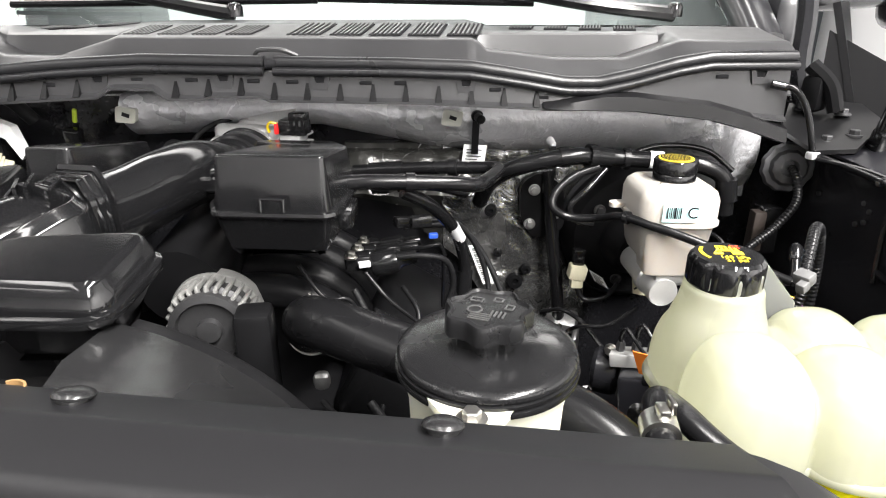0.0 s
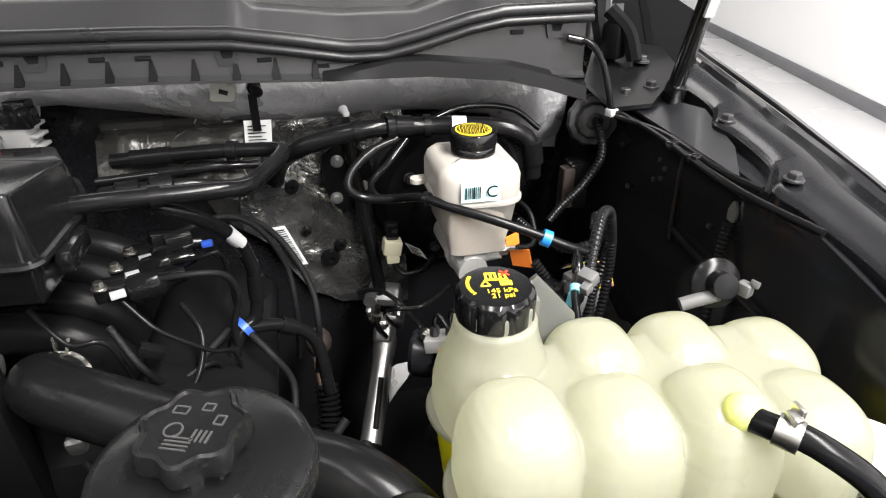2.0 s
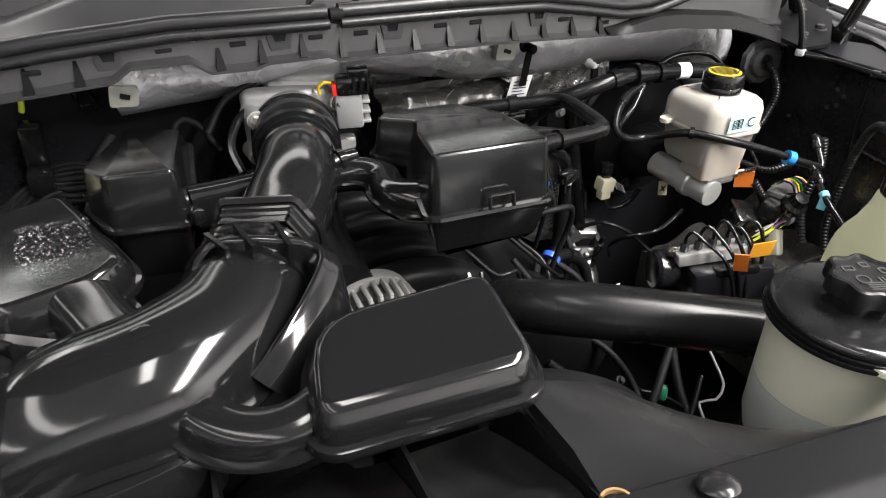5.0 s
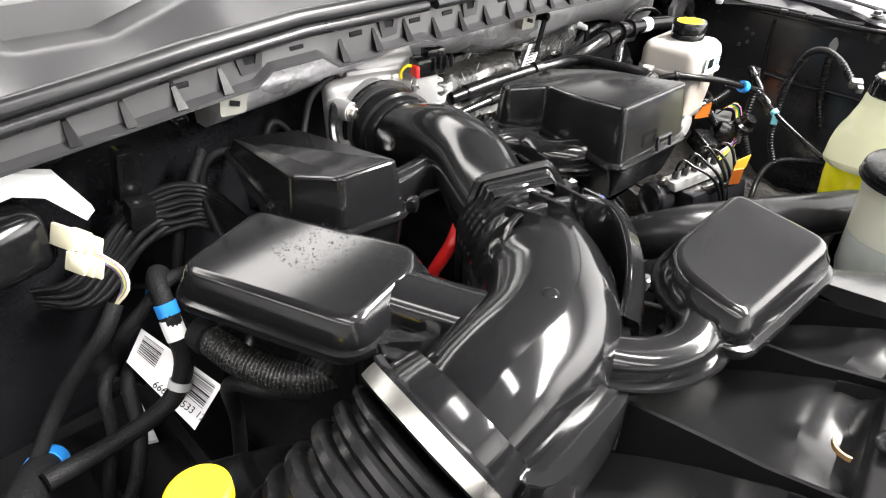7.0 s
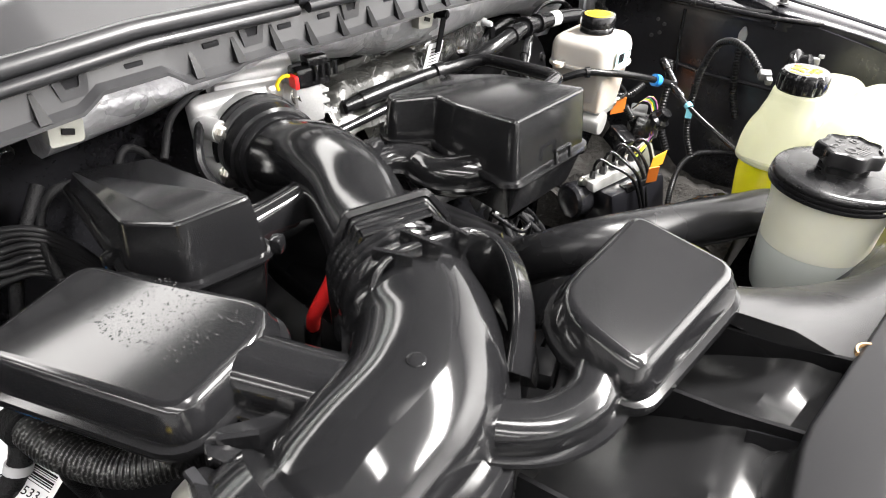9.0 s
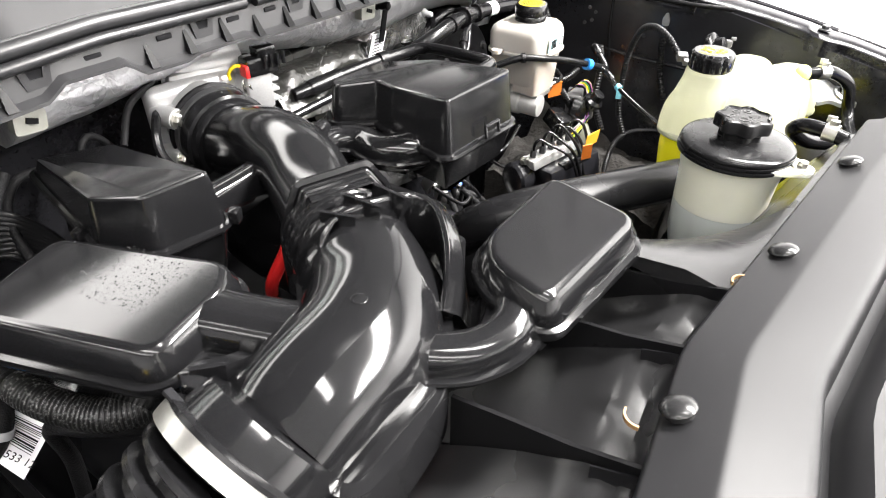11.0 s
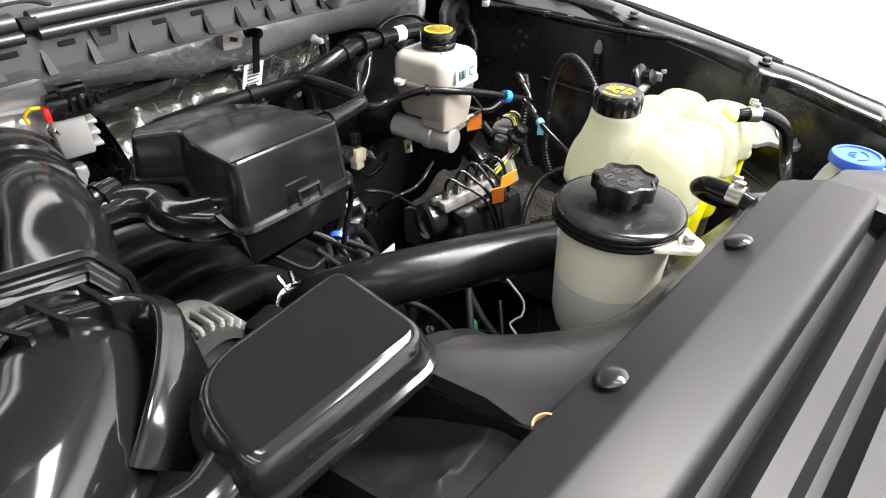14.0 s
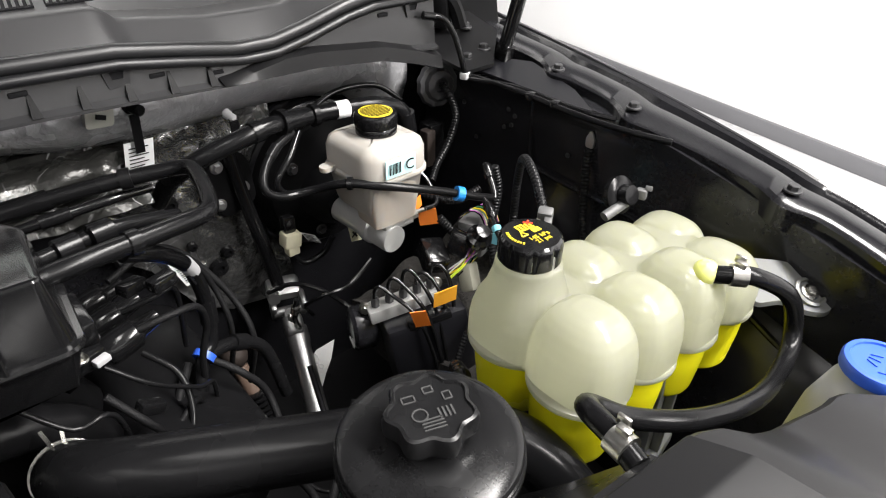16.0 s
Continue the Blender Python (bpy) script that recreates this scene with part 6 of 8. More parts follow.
def hoses():
    hose_thing("vacuum_hose", [(-0.13, 0.866, 1.243), (-0.03, 0.845, 1.253), (0.045, 0.822, 1.259), (0.070, 0.806, 1.263), (0.073, 0.78, 1.266), (0.052, 0.70, 1.275), (0.036, 0.668, 1.279), (0.008, 0.655, 1.284), (-0.068, 0.640, 1.290), (-0.11, 0.636, 1.290)], 0.0088,
               "thick black rubber vacuum hose bent in a U", "hose", bands=[(0.10, 0.05, 1.25, RUBBER, "sleeve"), (0.30, 0.012, 1.35, RUBBER, "collar"), (0.86, 0.01, 1.25, RUBBER, "clip")])
    hose_thing("vacuum_hose", [(-0.15, 0.855, 1.222), (-0.06, 0.842, 1.232), (0.0, 0.838, 1.236), (0.04, 0.845, 1.232)], 0.0058, "slim black vacuum pipe behind the engine", "hose", SATIN, bands=[(0.5, 0.03, 1.3, RUBBER, "sleeve")])
    hose_thing("brake_vacuum_hose", [(0.055, 0.885, 1.19), (0.068, 0.855, 1.228), (0.095, 0.825, 1.256), (0.140, 0.814, 1.271), (0.185, 0.815, 1.277), (0.24, 0.824, 1.272), (0.31, 0.816, 1.270), (0.358, 0.806, 1.264), (0.383, 0.80, 1.245), (0.389, 0.80, 1.20)], 0.0115,
               "thick black vacuum hose to the brake booster", "hose", bands=[(0.40, 0.012, 1.18, RUBBER, "clamp"), (0.49, 0.010, 1.45, RUBBER, "valve"), (0.53, 0.022, 1.2, RUBBER, "coupling"), (0.60, 0.008, 1.3, RUBBER, "rib"), (0.94, 0.03, 1.2, RUBBER, "cuff"), (0.69, 0.018, 1.03, LABEL, "white_band")])
    v = hose_thing("clutch_hose", [(0.212, 0.812, 1.262), (0.180, 0.800, 1.254), (0.152, 0.782, 1.238), (0.145, 0.770, 1.220), (0.165, 0.766, 1.207), (0.198, 0.758, 1.207), (0.224, 0.722, 1.222), (0.255, 0.694, 1.219), (0.292, 0.676, 1.210), (0.335, 0.660, 1.196), (0.373, 0.645, 1.182), (0.400, 0.638, 1.172)], 0.0055,
                   "slim black rubber hose with a blue clip", "hose", bands=[(0.885, 0.010, 1.75, BLUE_CLIP, "blue_clip"), (0.52, 0.006, 1.5, SATIN, "tie"), (0.10, 0.02, 1.2, RUBBER, "cuff")])
    bm = B()
    tube(bm, [(0.402, 0.638, 1.170), (0.408, 0.643, 1.176), (0.419, 0.669, 1.199)], 0.0055, 12)
    lathe(bm, [(0.006, 0), (0.0075, 0.002), (0.0075, 0.018), (0.005, 0.022)], (0.414, 0.658, 1.189), (0.35, 0.8, 0.7), 14)
    part("elbow", bm, SATIN, v)
    bm = B()
    tube(bm, [(0.384, 0.641, 1.178), (0.380, 0.625, 1.170), (0.364, 0.593, 1.154), (0.352, 0.55, 1.135), (0.33, 0.50, 1.12)], 0.0042, 10)
    lathe(bm, [(0.0055, 0), (0.0065, 0.002), (0.0065, 0.02), (0.0045, 0.024)], (0.382, 0.632, 1.174), (-0.3, -0.8, -0.4), 14)
    part("branch", bm, SATIN, v)
    bm = B()
    lathe(bm, [(0.005, -0.004), (0.0062, -0.004), (0.0062, 0.004), (0.005, 0.004)], (0.366, 0.597, 1.156), (-0.4, -0.8, -0.4), 12)
    box(bm, (0.360, 0.592, 1.146), (0.002, 0.010, 0.014), (0, 10, 20))
    part("tape_flag", bm, CYAN, v, "light blue tape flag")
    # second thin loop behind the reservoir
    hose_thing("vent_line", [(0.225, 0.82, 1.258), (0.20, 0.805, 1.235), (0.175, 0.80, 1.21), (0.185, 0.80, 1.19), (0.21, 0.81, 1.18)], 0.0045, "thin black vent line", "hose", SATIN)
    hose_thing("vent_line", [(0.235, 0.835, 1.262), (0.30, 0.85, 1.283), (0.37, 0.85, 1.278), (0.41, 0.84, 1.25)], 0.004, "thin black line over the brake booster", "hose", SATIN)
    # large coolant pipe
    p = hose_thing("coolant_pipe", [(-0.138, 0.665, 1.09), (-0.145, 0.628, 1.108), (-0.147, 0.598, 1.131), (-0.143, 0.566, 1.158), (-0.128, 0.536, 1.175), (-0.10, 0.511, 1.181), (-0.03, 0.472, 1.176), (0.06, 0.426, 1.166), (0.110, 0.400, 1.158), (0.150, 0.362, 1.135), (0.165, 0.315, 1.10), (0.165, 0.28, 1.05)], 0.0265,
                   "large black rubber upper coolant hose", "coolant hose", RUBBER, n=28)
    bm = B()
    lathe(bm, [(0.0265, -0.0025), (0.0282, -0.0025), (0.0282, 0.0025), (0.0265, 0.0025)], (-0.147, 0.602, 1.128), (0.0, -0.78, 0.62), 32)
    box(bm, (-0.150, 0.620, 1.156), (0.003, 0.004, 0.018), (-30, -10, 0))
    box(bm, (-0.139, 0.617, 1.155), (0.003, 0.004, 0.018), (-30, 14, 0))
    part("spring_clamp", bm, ZINC, p, "bright spring clamp")
    # hose with a white printed band, down beside the chamber
    h = hose_thing("heater_hose", [(-0.045, 0.655, 1.275), (-0.015, 0.668, 1.255), (0.010, 0.690, 1.222), (0.022, 0.705, 1.192), (0.028, 0.712, 1.15), (0.022, 0.708, 1.10), (0.004, 0.696, 1.088), (-0.01, 0.68, 1.06)], 0.0078,
                   "black hose with a white printed band", "hose", bands=[(0.36, 0.026, 1.03, PALE_GREY, "printed_band"), (0.66, 0.03, 1.25, RUBBER, "sleeve")])
    bm = B()
    for k in range(5):
        box(bm, (0.0165 + 0.0015 * k, 0.6950 + 0.0015 * k, 1.201 - 0.004 * k), (0.010, 0.0015, 0.0016), (0, 20, 30))
    part("print", bm, INK_AND_SHADE, h)
    bm = B()
    lathe(bm, [(0.0102, -0.004), (0.0125, -0.004), (0.0125, 0.004), (0.0102, 0.004)], (0.008, 0.698, 1.092), (0.8, 0.5, 0.4), 16)
    part("quick_clip", bm, BLUE_CAP, h, "bright blue quick-connect clip")
    hose_thing("heater_hose", [(0.01, 0.70, 1.09), (0.05, 0.715, 1.075), (0.085, 0.72, 1.04), (0.095, 0.70, 0.97)], 0.008, "black rubber heater hose behind the engine", "hose", bands=[(0.3, 0.02, 1.3, RUBBER, "sleeve")])


def steering():
    t = thing("steering_shaft", (0.14, 0.71, 0.84), "forged steel steering shaft with universal joint", "steering shaft")
    bm = B()
    tube(bm, [(0.186, 0.866, 0.992), (0.178, 0.878, 1.07), (0.166, 0.892, 1.16), (0.158, 0.90, 1.235)], 0.010, 14)
    part("upper_tube", bm, SATIN, t)
    d = V(0.04, 0.12, 0.07).normalized()
    bm = B()
    box(bm, (0.192, 0.870, 0.994), (0.050, 0.034, 0.026), (30, 0, -20), bevel=0.007)
    for s in (-1, 1):
        box(bm, (0.191 + 0.021 * s, 0.860 - 0.008 * s, 0.968), (0.009, 0.028, 0.046), (30, 0, -20), bevel=0.004)
    rod(bm, (0.166, 0.862, 0.962), (0.214, 0.845, 0.962), 0.0075, 14)
    rod(bm, (0.172, 0.868, 0.996), (0.166, 0.848, 0.998), 0.0095, 16)
    rod(bm, (0.182, 0.838, 0.968), (0.196, 0.866, 0.950), 0.0085, 14)
    box(bm, (0.184, 0.838, 0.942), (0.030, 0.036, 0.040), (38, 0, -20), bevel=0.009, seg=3)
    part("yoke", bm, DULL_STEEL, t)
    bm = B()
    lathe(bm, [(0.008, 0), (0.008, 0.006), (0.005, 0.008)], (0.183, 0.836, 0.962), (0, -1, 0.4), 6)
    part("clamp_bolt", bm, ZINC, t)
    bm = B()
    lathe(bm, [(0.017, 0), (0.0175, 0.02), (0.0155, 0.035), (0.0155, 0.16)], (0.186, 0.836, 0.938), (-0.044, -0.125, -0.080), 24)
    part("lower_shaft", bm, DULL_STEEL, t)
    scrap = thing("bracket_plate", (0.20, 0.78, 0.88), "bright bare metal plate beside the steering shaft", "bracket")
    bm = B()
    slab(bm, [V(0.180, 0.79, 0.910), V(0.193, 0.792, 0.919), V(0.222, 0.785, 0.928), V(0.206, 0.773, 0.906), V(0.190, 0.765, 0.893), V(0.176, 0.756, 0.880)], 0.002)
    part("plate", bm, ALU, scrap)
    # black rod laid on as the shade of a groove in the shaft
    bm = B()
    rod(bm, (0.168, 0.772, 0.916), (0.150, 0.712, 0.879), 0.004, 10)
    part("slot_shade", bm, INK_AND_SHADE, t)


def abs_unit():
    t = thing("abs_module", (0.275, 0.645, 0.94), "black brake modulator with a silver valve block", "brake module")
    rz = -23
    bm = B()
    box(bm, (0.264, 0.666, 1.051), (0.098, 0.032, 0.018), (-8, -10, rz), bevel=0.002)
    blk = part("valve_block", bm, ALU, t)
    bm = B()
    box(bm, (0.285, 0.640, 0.985), (0.112, 0.078, 0.120), (-8, -8, rz), bevel=0.007)
    unit = part("control_unit", bm, PAINT, t)
    bm = B()
    box(bm, (0.272, 0.622, 1.046), (0.060, 0.020, 0.012), (-8, -8, rz), bevel=0.003)
    sub("lid_step", bm, SATIN, unit)
    bm = B()
    lathe(bm, [(0.024, 0.0), (0.029, 0.003), (0.031, 0.008), (0.031, 0.030), (0.027, 0.035), (0.014, 0.037), (0.001, 0.037)], (0.236, 0.694, 1.010), (-0.90, 0.36, 0.02), 32)
    part("pump_motor", bm, ECOAT, t)
    for i in range(5):
        u = 0.04 + i / 4.3
        x, y, z = 0.226 + 0.075 * u, 0.682 - 0.034 * u, 1.048 + 0.015 * u
        bm = B()
        lathe(bm, [(0.0062, 0), (0.0062, 0.009), (0.0045, 0.013)], (x, y, z + 0.006), n=6)
        f = sub("union_nut", bm, DARK_STEEL, blk)
        bm = B()
        rise = 0.040 + 0.006 * (i % 3)
        ex = 0.262 + 0.010 * i
        tube(bm, [(x, y, z + 0.012), (x - 0.001, y - 0.001, z + rise * 0.75), (x + 0.003, y - 0.007, z + rise), (x + 0.010, y - 0.020, z + rise * 0.8), (0.6 * x + 0.4 * ex + 0.008, 0.622 - 0.002 * i, 1.062), (ex, 0.600, 1.000), (ex + 0.004, 0.590, 0.93)], 0.0028, 10)
        part("brake_line", bm, SATIN, t)
    for x, y, z in ((0.222, 0.694, 1.058), (0.322, 0.664, 1.068)):
        bm = B()
        hexbolt(bm, (x, y, z - 0.012), 0.006, 0.01, (-0.6, -0.7, 0.2))
        part("bolt", bm, ZINC, t)
    for c, right, down, mat, nm in (((0.212, 0.588, 1.110), (0.85, -0.5, 0), (0.30, 0.1, -0.8), ORANGE, "orange"), ((0.262, 0.601, 1.104), (0.9, -0.25, 0.08), (0.05, 0.1, -0.8), AMBER, "amber")):
        tg = thing("line_tag", c, f"{nm} printed tag wrapped round a brake line", "tag", "brake line tags")
        bm = B()
        tag(bm, c, right, down, 0.019 if nm == "orange" else 0.032, 0.034 if nm == "orange" else 0.025, 0.001)
        part("flag", bm, mat, tg)
        bm = B()
        for k in range(3):
            r, d = Vector(right).normalized(), Vector(down).normalized()
            n = d.cross(r).normalized()
            q = Vector(c) + r * 0.006 + d * (0.005 + 0.006 * k) + n * 0.0006
            tag(bm, q, right, down, 0.010 - 0.003 * (k % 2), 0.002, -0.0009)
            tag(bm, q - n * 0.0022, right, down, 0.010 - 0.003 * (k % 2), 0.002, 0.0009)
        part("print", bm, TAG_INK, tg)
    tg = thing("line_tag", (0.335, 0.715, 1.13), "orange printed tag on the master cylinder line", "tag", "brake line tags")
    bm = B()
    tag(bm, (0.330, 0.712, 1.148), (0.8, -0.6, 0.1), (0.25, 0.1, -0.9), 0.026, 0.030, 0.001)
    tag(bm, (0.326, 0.716, 1.160), (0.8, 0.3, 0.1), (0.1, -0.1, -0.9), 0.020, 0.016, 0.001)
    part("flag", bm, ORANGE, tg)
    tg = thing("line_tag", (0.035, 0.425, 1.01), "orange tag on a thin line under the coolant hose", "tag", "brake line tags")
    bm = B()
    slab(bm, [V(0.027, 0.431, 1.012), V(0.042, 0.436, 1.028), V(0.044, 0.420, 1.020), V(0.033, 0.417, 1.008)], 0.001)
    part("flag", bm, ORANGE, tg)
    hose_thing("sensor_wire", [(0.070, 0.48, 1.09), (0.073, 0.470, 1.078), (0.072, 0.452, 1.062), (0.060, 0.447, 1.050), (0.048, 0.456, 1.042), (0.042, 0.436, 1.027), (0.040, 0.43, 0.99)], 0.0014, "thin pale sensor wire", "wire", PALE_GREY, n=8)
    hose_thing("brake_line", [(0.335, 0.703, 1.152), (0.355, 0.70, 1.155), (0.365, 0.72, 1.165), (0.36, 0.745, 1.185), (0.33, 0.79, 1.19)], 0.003, "thin black steel brake line", "brake line", SATIN, n=8)
    hose_thing("brake_line", [(0.15, 0.83, 1.03), (0.175, 0.80, 1.05), (0.20, 0.77, 1.045), (0.225, 0.74, 1.02), (0.235, 0.71, 1.02)], 0.0035, "black brake line with fittings", "brake line", SATIN, n=8)
    hose_thing("brake_line", [(0.20, 0.80, 0.98), (0.18, 0.78, 1.02), (0.19, 0.75, 1.05), (0.225, 0.735, 1.06), (0.262, 0.73, 1.09)], 0.003, "thin black brake line near the booster", "brake line", SATIN, n=8)
    hose_thing("brake_line", [(0.185, 0.82, 0.95), (0.17, 0.80, 0.99), (0.172, 0.79, 1.03)], 0.004, "black brake line end with fitting", "brake line", SATIN, n=8, bands=[(0.8, 0.012, 1.6, ZINC, "fitting")])


def brake_trim():
    t = thing("level_sensor_plug", (0.203, 0.845, 1.075), "beige sensor plug with a white tag on the booster", "connector")
    bm = B()
    box(bm, (0.203, 0.842, 1.093), (0.026, 0.022, 0.022), (0, 10, 0), bevel=0.003)
    box(bm, (0.203, 0.842, 1.076), (0.018, 0.016, 0.016), bevel=0.002)
    part("plug", bm, BEIGE, t)
    bm = B()
    box(bm, (0.204, 0.846, 1.116), (0.018, 0.016, 0.026), bevel=0.003)
    part("socket", bm, SATIN, t)
    bm = B()
    tag(bm, (0.222, 0.846, 1.094), (0.8, 0.0, -0.5), (0.45, 0.05, -0.8), 0.026, 0.022, 0.0008)
    lab = part("label", bm, LABEL, t)
    bm = B()
    for k in range(5):
        q = V(0.2255, 0.8452, 1.090) + V(0.45, 0.05, -0.8).normalized() * 0.004 * k
        tag(bm, q, (0.8, 0.0, -0.5), (0.45, 0.05, -0.8), 0.019 - 0.004 * (k % 2), 0.0022, -0.0006)
    part("print", bm, INK_AND_SHADE, t)
    bm = B()
    tube(bm, [(0.204, 0.842, 1.07), (0.215, 0.835, 1.05), (0.245, 0.83, 1.055), (0.262, 0.825, 1.08)], 0.0045, 10)
    part("lead", bm, LOOM, t)
    x = thing("inspection_tag", (0.276, 0.80, 1.075), "small pale tag marked with a black cross", "tag")
    bm = B()
    tag(bm, (0.272, 0.798, 1.104), (0.9, 0, -0.2), (0.15, 0, -0.9), 0.018, 0.026, 0.0012)
    part("card", bm, BEIGE, x)
    bm = B()
    for s in (1, -1):
        box(bm, (0.2825, 0.7970, 1.089), (0.013, 0.0008, 0.003), (0, 45 * s + 10, 0))
    part("cross", bm, INK_AND_SHADE, x)
    b = thing("pedal_bracket_plate", (0.15, 0.90, 1.13), "black bulkhead plate with three bolts", "bracket")
    bm = B()
    out = rounded([(0.118, 1.215), (0.15, 1.235), (0.185, 1.21), (0.19, 1.14), (0.14, 1.125), (0.120, 1.16)], 0.015, 4)
    loft(bm, [[V(p.x, 0.898, p.y) for p in out], [V(p.x, 0.910, p.y) for p in out]])
    part("plate", bm, MATT, b)
    for xx, z in ((0.140, 1.205), (0.135, 1.15), (0.172, 1.165)):
        bm = B()
        hexbolt(bm, (xx, 0.898, z), 0.006, 0.008, (0, -1, 0))
        part("bolt", bm, DULL_STEEL, b)
    # studs, clips and labels on the blanket
    s = thing("blanket_stud", (0.048, 0.85, 1.31), "black stud with strap on the insulation blanket", "stud")
    bm = B()
    lathe(bm, [(0.009, 0), (0.009, 0.004), (0.0065, 0.006), (0.0065, 0.02), (0.004, 0.022)], (0.048, 0.868, 1.322), (0.25, -1, -0.1), 18)
    part("head", bm, MATT, s)
    bm = B()
    slab(bm, [V(0.041, 0.850, 1.318), V(0.040, 0.860, 1.27), V(0.050, 0.860, 1.27), V(0.051, 0.850, 1.318)], 0.002)
    part("strap", bm, MATT, s)
    s = thing("blanket_clip", (0.152, 0.85, 1.27), "white-tipped retaining clip with black tab", "clip")
    bm = B()
    lathe(bm, [(0.006, 0), (0.006, 0.004), (0.0045, 0.006), (0.0045, 0.014), (0.003, 0.016)], (0.152, 0.860, 1.289), (0.2, -1, -0.2), 16)
    part("pin", bm, PALE_GREY, s)
    bm = B()
    slab(bm, [V(0.148, 0.846, 1.284), V(0.148, 0.842, 1.252), V(0.159, 0.842, 1.252), V(0.158, 0.846, 1.284)], 0.004)
    part("tab", bm, SATIN, s)
    l = thing("paper_label", (0.048, 0.885, 1.235), "white printed paper label hanging below the blanket", "label")
    bm = B()
    tag(bm, (0.030, 0.862, 1.283), (1, 0.05, -0.05), (-0.10, 0.25, -1), 0.033, 0.042, 0.0008)
    part("paper", bm, LABEL, l)
    bm = B()
    for k in range(6):
        q = V(0.034, 0.8606, 1.279) + V(-0.10, 0.25, -1).normalized() * (0.003 + 0.005 * k)
        tag(bm, q, (1, 0.05, -0.05), (-0.10, 0.25, -1), 0.022 - 0.005 * (k % 2), 0.0011, 0.0005)
    part("print", bm, INK_AND_SHADE, l)
    l = thing("barcode_label", (0.055, 0.90, 1.03), "white barcode label low on the firewall", "label")
    tl, r, d = V(0.040, 0.900, 1.112), V(0.30, 0, -0.80).normalized(), V(0.85, 0, 0.05).normalized()
    bm = B()
    tag(bm, tl, r, d, 0.072, 0.018, 0.0008)
    part("paper", bm, LABEL, l)
    bm = B()
    for k in range(17):
        tag(bm, tl + V(0, -0.0012, 0) + r * (0.005 + 0.0037 * k) + d * 0.0035, r, d, 0.0011 + 0.0008 * (k % 3 == 0), 0.011, 0.0006)
    part("bars", bm, INK_AND_SHADE, l)


hoses()
steering()
abs_unit()
brake_trim()


# ---- engine and wiring ----
def engine():
    e = thing("engine", (-0.25, 0.70, 0.6), "dark engine with ribbed covers and ignition coils", "engine")
    bm = B()
    box(bm, (-0.26, 0.75, 0.84), (0.36, 0.34, 0.40), bevel=0.03)
    part("block", bm, MATT, e)
    for s, x in ((1, -0.045), (-1, -0.475)):
        bm = B()
        box(bm, (x, 0.735, 1.03), (0.15, 0.32, 0.10), (0, 32 * s, 0), bevel=0.02, seg=3)
        part("valve_cover", bm, MATT, e)
    for k in range(4):
        y = 0.66 + 0.06 * k
        bm = B()
        tube(bm, [(-0.30, y, 1.14), (-0.20, y, 1.15), (-0.13, y, 1.12), (-0.095, y, 1.04)], 0.021, 16)
        part("intake_runner", bm, MATT, e)
    bm = B()
    tube(bm, [(-0.30, 0.63, 1.165), (-0.30, 0.75, 1.18), (-0.28, 0.86, 1.21)], 0.05, 20)
    part("plenum", bm, MATT, e)
    bm = B()
    box(bm, (-0.202, 0.575, 1.075), (0.040, 0.04, 0.19), (0, 0, 8), bevel=0.008)
    part("bracket_column", bm, MATT, e)
    rnd = random.Random(11)
    for k in range(3):
        y = 0.655 + 0.055 * k
        bm = B()
        lathe(bm, [(0.012, 0), (0.015, 0.004), (0.015, 0.03), (0.010, 0.036), (0.008, 0.055)], (-0.085, y, 1.185 - 0.012 * k), (1, 0.25, 0.12), 16)
        box(bm, (-0.10, y, 1.19 - 0.012 * k), (0.03, 0.022, 0.018), (0, 0, 14), bevel=0.003)
        c = part("ignition_coil", bm, SATIN, e)
        bm = B()
        hexbolt(bm, (-0.105, y - 0.014, 1.200 - 0.012 * k), 0.005, 0.008)
        sub("bolt", bm, ZINC, c)
        bm = B()
        box(bm, (-0.090, y - 0.016, 1.193 - 0.012 * k), (0.014, 0.008, 0.006), (0, 0, 20), bevel=0.001)
        sub("clip", bm, PALE_GREY, c)
    alt = thing("alternator", (-0.29, 0.60, 1.06), "cast aluminium finned alternator housing", "alternator")
    bm = B()
    lathe(bm, [(0.026, 0.002), (0.036, 0.004), (0.044, 0.010), (0.044, 0.05), (0.038, 0.055)], (-0.258, 0.600, 1.135), (-0.1, 1, 0), 48)
    part("housing", bm, DARK_STEEL, alt)
    for k in range(28):
        a = 2 * math.pi * k / 28
        bm = B()
        box(bm, (-0.258 + 0.039 * math.cos(a), 0.598, 1.135 + 0.039 * math.sin(a)), (0.020, 0.007, 0.0048), (0, -math.degrees(a), 0), bevel=0.002, seg=2)
        box(bm, (-0.258 + 0.0478 * math.cos(a), 0.613, 1.135 + 0.0478 * math.sin(a)), (0.007, 0.034, 0.0048), (0, -math.degrees(a), 0), bevel=0.002, seg=2)
        part("fin", bm, FIN, alt)
    bm = B()
    lathe(bm, [(0.044, 0), (0.044, 0.01), (0.036, 0.012), (0.034, 0.004), (0.014, 0.004), (0.013, 0.012), (0.001, 0.013)], (-0.258, 0.596, 1.135), (0.1, -1, 0), 36)
    part("pulley", bm, DARK_STEEL, alt)
    bm = B()
    lathe(bm, [(0.044, 0.028), (0.052, 0.028), (0.053, 0.031), (0.053, 0.044), (0.044, 0.046)], (-0.258, 0.596, 1.135), (-0.1, 1, 0), 48)
    part("rim", bm, FIN, alt)
